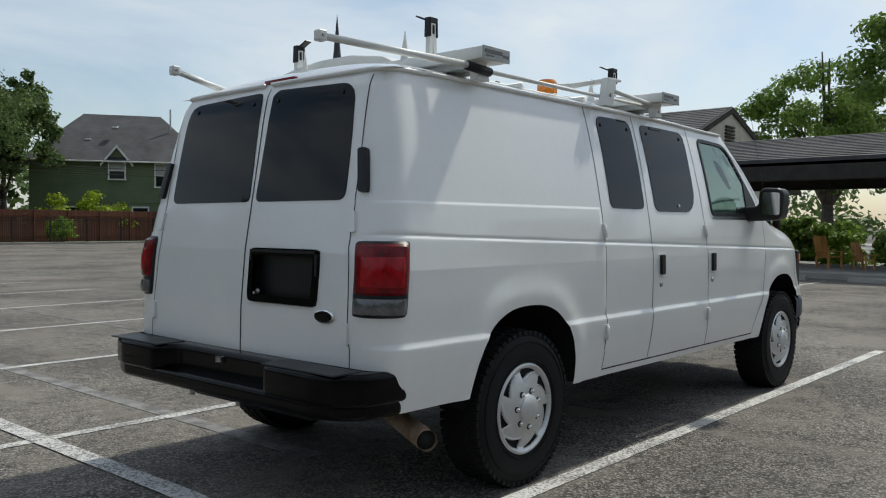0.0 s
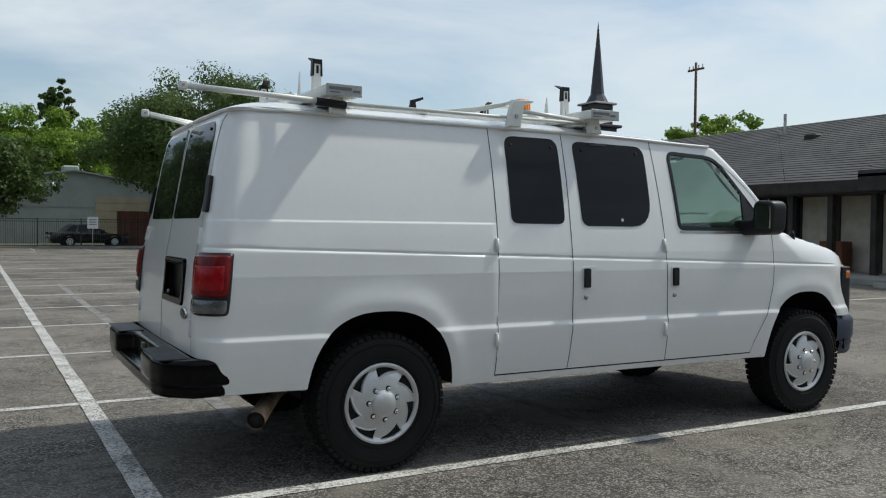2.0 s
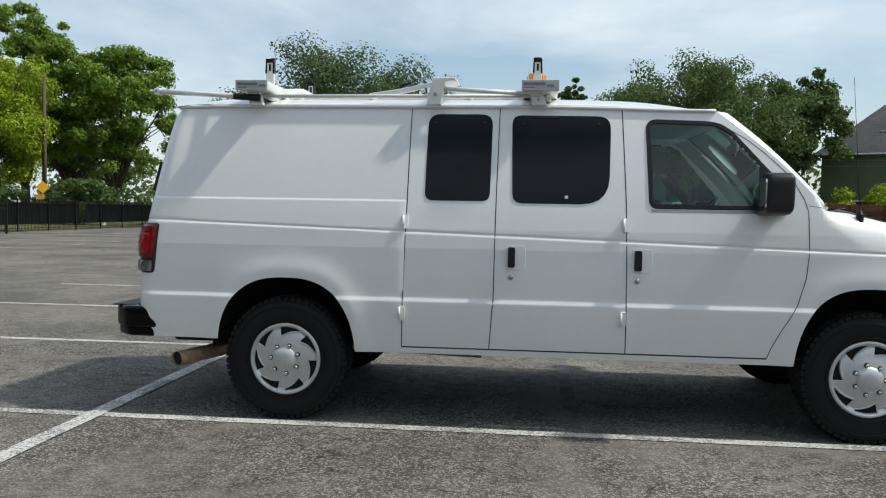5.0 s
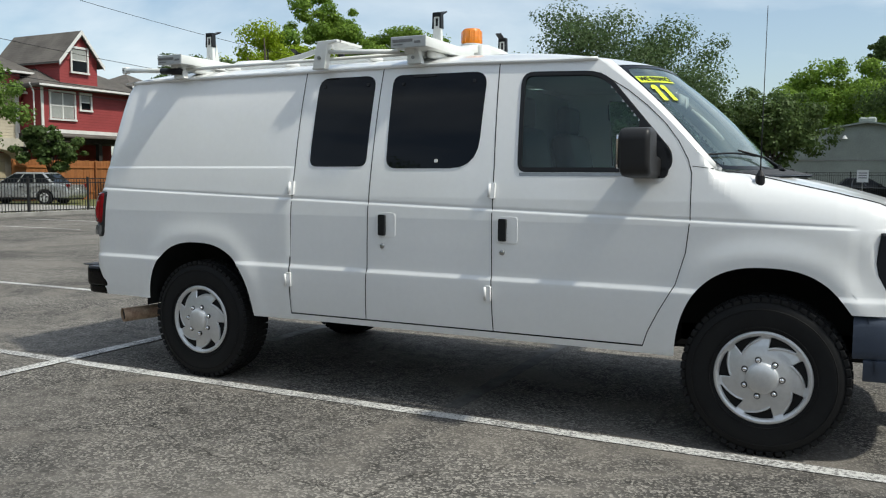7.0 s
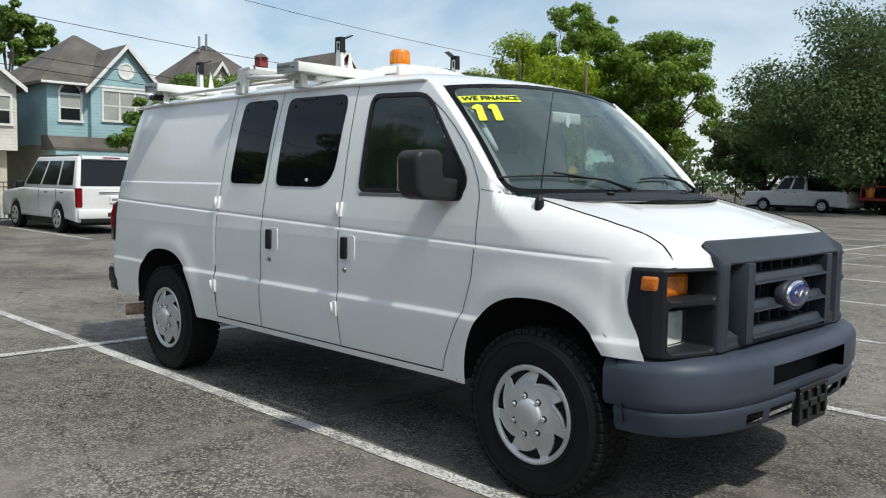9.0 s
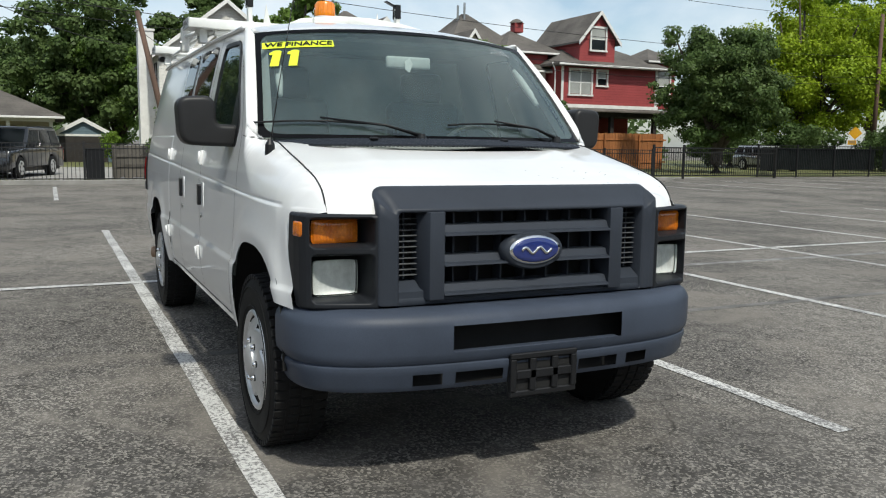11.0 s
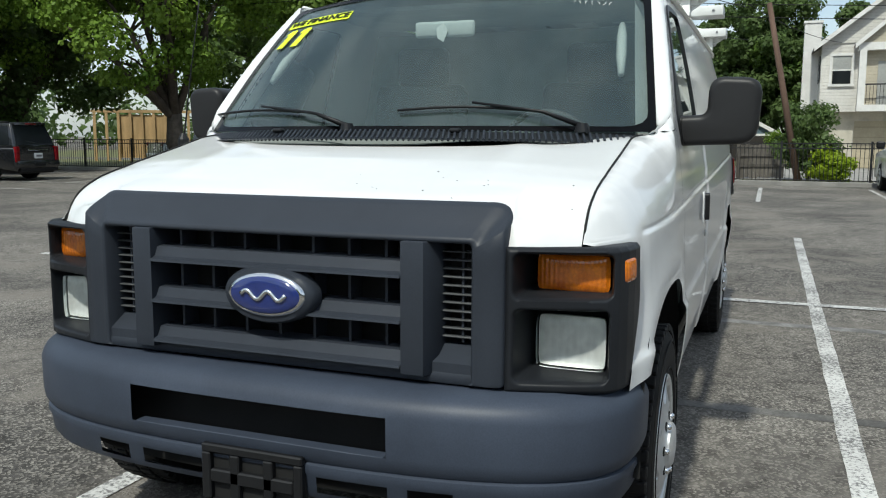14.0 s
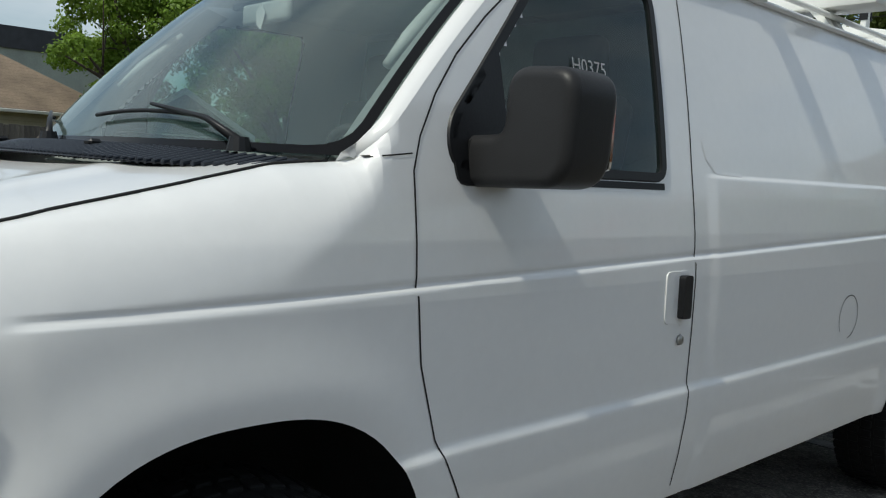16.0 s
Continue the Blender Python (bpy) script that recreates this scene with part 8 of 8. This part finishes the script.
sign(pose(-28.0, 46.5, 0, 0, 0, 30), SIGN_RED, .76, .76, 2.25, "red octagonal stop sign at the street corner", "oct", "STOP")
sign(pose(-28.0, 46.6, 0, 0, 0, 40), SIGN_GREEN, .9, .22, 2.85, "green street name sign with a plain bar")
sign(pose(-27.2, 40.6, 0, 0, 0, 35), SIGN_YELLOW, .75, .75, 2.3, "yellow diamond warning sign by the street", "diamond")
sign(pose(-27.3, 40.5, 0, 0, 0, 35), SIGN_YELLOW, .45, .25, 1.75, "small yellow plate under the warning sign")
sign(pose(4.0, 48.7, 0), SIGN_WHITE, .6, .7, 1.5, "small white notice on the iron fence")
sign(pose(-1.6, 48.7, 0), SIGN_WHITE, .6, .7, 1.5, "small white notice on the iron fence")
sign(pose(11.6, 48.5, 0), SIGN_WHITE, .4, .55, 2.4, "white disabled parking sign before the fence")
hyd = thing("fire_hydrant", "white and dark fire hydrant by the street", "hydrant", at=pose(-25.5, 44.5, 0))
part("barrel", lathe([(.16, 0), (.12, .05), (.12, .5), (.15, .52), (.13, .62), (.05, .72), (0, .74)], 16, "Z"), SIGN_WHITE, hyd, smooth=True, angle=40)
part("nozzle", tube([(-.2, 0, .42), (.2, 0, .42)], .06, 10), BLACK_PLASTIC, hyd)
binn = thing("refuse_bin", "dark wheeled refuse bin beside the fence", "bin", at=pose(-23.2, -.4, 0))
part("tub", prism([(-.28, .05), (.28, .05), (.33, 1.0), (-.33, 1.0)], -.28, .28, "Y", .03), BLACK_PLASTIC, binn)
part("lid", box((-.36, -.31, 1.0), (.36, .31, 1.06), .02), BLACK_PLASTIC, binn)
skip = thing("dumpster", "dark refuse container behind the iron fence", "dumpster", at=pose(33, 51.2, 0))
part("tub", prism([(-.9, .1), (.9, .1), (1.0, 1.3), (-1.0, 1.3)], -.6, .6, "Y", .02), BLACK_PLASTIC, skip)
part("lid", box((-1.0, -.65, 1.3), (1.0, .65, 1.38), .02), BLACK_PLASTIC, skip)
ramp = part("rubber_ramp", prism([(-.4, 0), (.4, 0), (.3, .16), (-.1, .16)], -.6, .6, "Y", .01), BLACK_PLASTIC, None)
tagged(ramp, "dark rubber ramp lying at the kerb", "ramp")
ramp.matrix_basis = pose(-19.9, 17.4, 0)

# mesh screens tied to the fence along the street
for y0, y1 in ((28.6, 36.4), (37.0, 48.4)):
    screening = part("fence_screen", box((-22.56, y0, .34), (-22.545, y1, 1.38), .004), SCREEN_MESH, None)
    tagged(screening, "dark mesh screen tied to the iron fence", "fence screen")

# gate across the driveway
gate = thing("sliding_gate", "black iron sliding gate with mesh screen", "gate", at=pose(-21.2, 21.2, 0, 0, 0, 90))
for z in (.12, 1.1, 1.3):
    part("rail", box((0, -.03, z), (7.0, .03, z + .05)), FENCE_BLACK, gate)
for x in (0, 1.6, 6.9):
    part("upright", box((x, -.04, 0), (x + .08, .04, 1.45)), FENCE_BLACK, gate)
for k in range(56):
    part("picket", box((.1 + k * .122, -.01, .15), (.118 + k * .122, .01, 1.3)), FENCE_BLACK, gate)

# ---- grass, shrubs, trees ----
def leaf_cloud(rng, centers, sizes, count, leaf_len, up=.35):
    """Many small bent leaf clusters round the given clump centres."""
    centers, sizes = np.asarray(centers, float), np.asarray(sizes, float)
    which = rng.choice(len(centers), count, p=sizes ** 2 / (sizes ** 2).sum())
    d = rng.normal(size=(count, 3))
    d /= np.linalg.norm(d, axis=1)[:, None]
    rad = sizes[which] * np.clip(np.abs(rng.normal(.82, .19, count)), .1, 1.2)
    pos = centers[which] + d * rad[:, None] * np.array([1, 1, .72])
    nrm = d + rng.normal(size=(count, 3)) * .42 + np.array([0, 0, up])
    nrm /= np.linalg.norm(nrm, axis=1)[:, None]
    t = np.cross(nrm, rng.normal(size=(count, 3)))
    t /= np.linalg.norm(t, axis=1)[:, None]
    b = np.cross(nrm, t)
    ln = leaf_len * rng.uniform(.6, 1.35, count)[:, None]
    droop = nrm * ln * -.22
    v = np.stack([pos - t * ln * .5 + droop * .5, pos + b * ln * .34, pos + t * ln * .5 + droop, pos - b * ln * .34], 1).reshape(-1, 3)
    f = np.arange(count * 4).reshape(-1, 4)
    return v, f


def cloud_mesh(name, v, f, mat):
    me = bpy.data.meshes.new(name)
    me.vertices.add(len(v))
    me.vertices.foreach_set("co", v.astype(np.float32).ravel())
    me.loops.add(f.size)
    me.loops.foreach_set("vertex_index", f.astype(np.int32).ravel())
    me.polygons.add(len(f))
    me.polygons.foreach_set("loop_start", np.arange(0, f.size, 4, dtype=np.int32))
    me.materials.append(mat)
    me.update(calc_edges=True)
    me.validate()
    return me


def tree(name, label, x, y, height, spread, crown_from, mat, seed, leaves=14000, leaf_len=.26, clumps=150, trunk=.28, bare=0, lean=0.0):
    """A tapered trunk that forks into limbs, and a ragged crown of leaf clusters round the limb ends."""
    rng = np.random.RandomState(seed)
    tr = thing(name, label, "tree", at=pose(x, y, 0, 0, 0, seed * 37 % 360))
    fork = Vector((lean * .5, 0, max(1.2, crown_from * .9)))
    bm = tube([(0, 0, -.1), (.03, .02, fork.z * .5), fork], [trunk * 1.25, trunk, trunk * .85], 10)
    centers, sizes = [], []
    mid = (crown_from + height) / 2
    tries = 0
    while len(centers) < clumps and tries < 4000:
        tries += 1
        p = rng.uniform(-1, 1, 3)
        r = np.linalg.norm(p)
        if r > 1 or r < .25:
            continue
        lump = .84 + .42 * noise.noise(Vector(p) * 2.1 + Vector((seed, 0, 0)))
        q = Vector((p[0] * spread * lump + lean, p[1] * spread * lump, mid + p[2] * (height - crown_from) / 2 * lump))
        centers.append(q)
        sizes.append(rng.uniform(.10, .25) * spread * (1.2 - .45 * r))
    limbs = 9
    for k in range(limbs):
        end = centers[int(rng.randint(len(centers)))]
        m1 = fork.lerp(end, .45) + Vector((rng.uniform(-.3, .3), rng.uniform(-.3, .3), .35))
        tube([fork - Vector((0, 0, .2)), m1, end], [trunk * .55, trunk * .3, trunk * .08], 6, bm=bm)
        for j in range(3):
            e2 = centers[int(rng.randint(len(centers)))]
            if (e2 - m1).length < spread * .9:
                tube([m1, m1.lerp(e2, .5) + Vector((0, 0, .2)), e2], [trunk * .2, trunk * .12, trunk * .04], 5, bm=bm)
    for k in range(bare):
        a = rng.uniform(0, math.tau)
        e = Vector((math.cos(a) * spread * .5, math.sin(a) * spread * .5, height * rng.uniform(.8, 1.0)))
        tube([fork, fork.lerp(e, .5) + Vector((0, 0, .3)), e], [trunk * .5, trunk * .3, trunk * .1], 6, bm=bm)
    part("trunk", bm, BARK, tr, "grey-brown trunk with forking limbs", smooth=True)
    v, f = leaf_cloud(rng, centers, sizes, leaves, leaf_len)
    ob = link("crown", cloud_mesh("crown", v, f, mat), tr, "ragged leafy crown")
    return tr


def shrub(x, y, w, d, h, mat, seed, label, leaves=2500, leaf_len=.12, square=False):
    rng = np.random.RandomState(seed)
    s = thing("shrub", label, "shrub", at=pose(x, y, 0))
    n = 40
    centers = np.stack([rng.uniform(-1, 1, n) * w * .42, rng.uniform(-1, 1, n) * d * .42, rng.uniform(.12, .88, n) * h], 1)
    if not square:
        k = (1 - (centers[:, 2] / h - .4) ** 2 * 1.6).clip(.3, 1)
        centers[:, 0] *= k
        centers[:, 1] *= k
    v, f = leaf_cloud(rng, centers, np.full(n, min(w, d, h) * .22), leaves, leaf_len)
    v[:, 2] = v[:, 2].clip(.02, None)
    link("foliage", cloud_mesh("foliage", v, f, mat), s, "dense leaves")
    bm = bmesh.new()
    for k in range(5):
        a = k * 1.26
        tube([(0, 0, -.05), (w * .18 * math.cos(a), d * .18 * math.sin(a), h * .55)], [.03, .012], 5, bm=bm)
    part("stems", bm, BARK, s)
    return s


# north side
tree("oak_tree", "broad dark live oak at the fence", 11.6, 50.2, 11.8, 7.8, 2.3, LEAF_OAK, 1, 80000, .19, 260, .45)
tree("oak_tree", "broad olive live oak behind the red trailer", -10.2, 46.6, 11.3, 8.8, .4, LEAF_GREY, 2, 110000, .175, 330, .42)
tree("oak_tree", "small live oak behind the red trailer", -1.4, 51.0, 7.2, 4.4, 2.0, LEAF_OAK, 3, 18000, .22, 110, .24)
tree("street_tree", "bright green tree behind the workshop", 2.5, 78, 12.0, 6.5, 3, LEAF_BRIGHT, 4, 42000, .28, 170, .3)
tree("street_tree", "green tree behind the workshop", -18, 72, 12.0, 8.0, 3, LEAF_MID, 5, 16000, .40, 120, .3)
tree("tall_tree", "tall narrow dark tree in the distance", 6.0, 101.5, 18.2, 2.7, 10, LEAF_OAK, 6, 9000, .34, 60, .35)
tree("street_tree", "green tree beyond the workshop", 14, 86, 13.5, 9, 3, LEAF_MID, 7, 16000, .42, 120, .3)
tree("street_tree", "green tree beside the green house", 17, 63, 8.0, 4.2, 2, LEAF_MID, 8, 12000, .30, 90, .2)
tree("street_tree", "green tree beside the green house", 21, 60, 12.5, 5.0, 3.5, LEAF_OAK, 9, 14000, .34, 100, .25)
shrub(26, 57.5, 7.5, 3, 3.8, LEAF_YELLOW, 10, "yellow-green tall shrub before the green house", 5000, .22)
shrub(22, 53.0, 1.8, 1.6, 1.8, LEAF_BRIGHT, 11, "green shrub before the board fence")
# north-west corner
tree("locust_tree", "yellow-green locust tree with grey forked trunk", -35.5, 45.6, 12.0, 6.6, 1.4, LEAF_YELLOW, 12, 70000, .21, 210, .42, bare=4)
tree("oak_tree", "dark dense oak beside the red house", -26.7, 29.8, 8.0, 3.6, 1.3, LEAF_OAK, 13, 60000, .17, 220, .35)
tree("oak_tree", "dark dense oak beside the red house", -39.0, 42.5, 9.8, 4.4, .5, LEAF_OAK, 14, 26000, .27, 130, .35)
tree("street_tree", "green tree behind the locust", -36.8, 54.0, 17.6, 5.6, 3, LEAF_BRIGHT, 15, 46000, .25, 130, .35)
tree("street_tree", "green tree along the street", -31, 56.7, 15.2, 5.4, 2.5, LEAF_BRIGHT, 16, 32000, .26, 120, .35)
tree("oak_tree", "dark tree along the street", -19.5, 52, 7.6, 4.4, 1.0, LEAF_OAK, 17, 18000, .27, 90, .3)
tree("street_tree", "green tree along the street", -40, 66, 12.6, 6.5, 2.5, LEAF_OAK, 18, 18000, .36, 100, .35)
# west: houses
tree("driveway_tree", "small round-headed tree on the driveway island", -29.3, 16.4, 6.7, 3.5, 2.2, LEAF_MID, 19, 30000, .16, 110, .13)
tree("young_tree", "slim young tree at the fence", -22.5, 9.6, 4.6, 1.6, .9, LEAF_MID, 20, 6000, .17, 40, .08)
tree("crape_myrtle", "low reddish flowering tree before the red house", -31.5, 23.2, 3.9, 1.9, 1.5, LEAF_OAK, 21, 6000, .18, 40, .08)
tree("oak_tree", "large dark tree behind the cream house", -51.5, 1.0, 11.8, 4.9, 1.5, LEAF_OAK, 22, 30000, .30, 130, .4)
tree("oak_tree", "large dark tree behind the bungalow", -50, -14, 10.5, 7.0, 1.5, LEAF_OAK, 23, 26000, .34, 120, .4)
tree("street_tree", "vine-covered green tree beside the cream house", -52.0, 2.3, 9.2, 3.9, .8, LEAF_MID, 24, 22000, .22, 100, .2)
tree("street_tree", "tall dark tree behind the blue house", -58, 9.5, 13.5, 4.5, 5, LEAF_OAK, 25, 14000, .34, 70, .3)
tree("street_tree", "tall tree behind the houses", -60, 17, 15.6, 3.4, 4, LEAF_MID, 26, 16000, .30, 70, .3)
tree("street_tree", "dark trees behind the houses", -64, -3, 9.5, 7, 2, LEAF_OAK, 27, 16000, .38, 90, .3)
tree("magnolia_tree", "glossy green magnolia at the fence", -25.5, -7.6, 8.8, 4.1, 1.2, LEAF_MAGNOLIA, 28, 64000, .17, 230, .28)
tree("magnolia_tree", "glossy green tree behind the fence", -27, -16.5, 10.0, 5.2, 1.8, LEAF_MID, 29, 20000, .28, 100, .28)
tree("street_tree", "green tree behind the fence", -33, -24, 11.5, 6.0, 2.2, LEAF_OAK, 30, 20000, .3, 100, .3)
shrub(-22.9, 2.4, 1.9, 1.9, 2.6, LEAF_OAK, 31, "round dark green shrub behind the fence", 5000, .13)
shrub(-22.0, 3.0, 2.2, 1.2, 1.15, LEAF_YELLOW, 32, "low yellow-green shrub behind the fence", 3500, .11)
shrub(-44.0, 1.5, 1.3, 1.2, 1.9, LEAF_BRIGHT, 33, "thin green shrub behind the fence", 1500, .12)
shrub(-29.3, 16.4, 3.0, 1.8, .5, LEAF_MID, 34, "low ground cover round the tree", 2500, .1)
# extra shrubs that darken the bright gaps under the oaks
for x, w, seed in ((-14.5, 8, 51), (-9.6, 3, 52)):
    shrub(x, 52.2, w, 2.6, 2.8, LEAF_OAK, seed, "dense dark shrubs added behind the iron fence to close bright gaps", 9000, .2, True)
# added dark backing that hides the bright background behind the pickup
shrub(-6.0, 72.0, 15.0, 4.0, 5.0, LEAF_OAK, 56, "leafy dark backing added across the street behind the white pickup", 16000, .26, True)
# deep shade under these trees, put in as added dark leafy masses
for x, y, seed in ((-36.4, 39.4, 53), (-32.3, 42.4, 54), (-28.0, 45.4, 55)):
    shrub(x, y, 5.4, 3.4, 3.0, LEAF_OAK, seed, "leafy dark mass added below the trees in place of deep shade", 9000, .2, True)
# south
tree("street_tree", "dense green tree behind the board fence", -15.2, -28.0, 11.5, 5.2, 1.4, LEAF_BRIGHT, 35, 80000, .165, 240, .34)
tree("street_tree", "dense dark tree behind the board fence", -20.5, -28.5, 11.5, 5.4, 1.6, LEAF_OAK, 36, 34000, .25, 190, .34)
tree("sycamore_tree", "light green broad-leaved tree beside the fence", -18.5, -18.5, 12.5, 5.4, 2.4, LEAF_BRIGHT, 37, 60000, .17, 140, .3, bare=2)
tree("sycamore_tree", "open light green tree over the board fence", -8.0, -26.5, 8.6, 3.7, 2.9, LEAF_BRIGHT, 39, 16000, .15, 46, .2, bare=3)
tree("street_tree", "tree behind the board fence", 14, -32, 12, 6, 2, LEAF_MID, 40, 7000, .5, 60, .3)
tree("street_tree", "tree beyond the lot", 36, -24, 11, 6, 1.5, LEAF_OAK, 41, 7000, .5, 60, .3)
# east
tree("oak_tree", "large oak behind the covered walk", 53, 13.6, 12.4, 6.0, 3.0, LEAF_MID, 42, 20000, .25, 110, .4, bare=5)
tree("oak_tree", "large oak behind the covered walk", 41, 3.4, 13.5, 5.6, 5.0, LEAF_MID, 43, 26000, .25, 120, .4, bare=3)
tree("street_tree", "green tree behind the church hall", 48, 43.5, 10.6, 4.4, 3, LEAF_BRIGHT, 44, 14000, .30, 60, .3, bare=3)
tree("street_tree", "green tree behind the church hall", 58, 36, 9.0, 5, 3, LEAF_BRIGHT, 45, 12000, .34, 60, .3)
tree("street_tree", "green tree behind the church hall", 44, 60, 10, 6, 3, LEAF_MID, 46, 12000, .38, 60, .3)
for k in range(5):
    shrub(26.6, -2.6 + k * 2.0, 1.8, 1.8, 1.2 + .3 * (k % 3), LEAF_MID if k % 2 else LEAF_BRIGHT, 50 + k, "leafy garden shrub behind the covered walk", 3500, .15)
for k in range(4):
    shrub(24.0, -.8 + k * 1.7, .9, 1.6, .75, LEAF_BRIGHT if k % 2 else LEAF_MID, 60 + k, "clipped low box hedge", 2500, .08, True)

tree("street_tree", "bright green tree behind the church hall", 42.4, 35.0, 9.9, 3.9, 3, LEAF_BRIGHT, 47, 11000, .26, 70, .25)
for k in range(3):
    shrub(26.6, 6.6 + k * 1.1, 1.5, 1.4, 1.7, LEAF_BRIGHT if k % 2 else LEAF_MID, 70 + k, "tall leafy garden shrub behind the covered walk", 2600, .17)

# lawns and the far belt of trees
bm = bmesh.new()
for lo, hi in (((-21.6, -27, -.02), (-20.5, 20.5, .03)), ((-36, 20.5, -.02), (-22.6, 60, .025)), ((-22, 48.9, -.02), (50, 58, .03)), ((-60, -60, -.02), (-36.5, 60, .01)), ((-32, -60, -.02), (30, -25.6, .03))):
    box(lo, hi, bm=bm)
tagged(part("lawn", bm, GRASS, None), "patchy dry grass behind the fences", "grass", kind="structure")
rng = np.random.RandomState(99)
centers, sizes = [], []
for k in range(520):
    a = rng.uniform(0, math.tau)
    r = rng.uniform(88, 130)
    top = 7.0 + 3.5 * noise.noise(Vector((math.cos(a) * 5, math.sin(a) * 5, 3)))
    centers.append((r * math.cos(a), r * math.sin(a), rng.uniform(.5, top)))
    sizes.append(rng.uniform(2.0, 3.8))
v, f = leaf_cloud(rng, centers, sizes, 60000, .8)
v[:, 2] = v[:, 2].clip(.0, None)
tagged(link("far_woods", cloud_mesh("far_woods", v, f, LEAF_OAK)), "distant belt of green trees round the lot", "woods", kind="stuff")
blades_v, blades_f = [], []
for k in range(5200):
    x, y = (rng.uniform(-21.5, -20.6), rng.uniform(-10, 20)) if k % 2 else (rng.uniform(-22, -20.6), rng.uniform(-4, 18))
    hgt, a = rng.uniform(.05, .16), rng.uniform(0, 3.1)
    b = len(blades_v)
    dx, dy = .012 * math.cos(a), .012 * math.sin(a)
    blades_v += [(x - dx, y - dy, .02), (x + dx, y + dy, .02), (x + rng.uniform(-.05, .05), y + rng.uniform(-.05, .05), hgt)]
    blades_f.append((b, b + 1, b + 2))
tagged(link("grass_blades", mesh_of("grass_blades", blades_v, blades_f, GRASS, False)), "tufts of grass along the fence", "grass", kind="stuff")
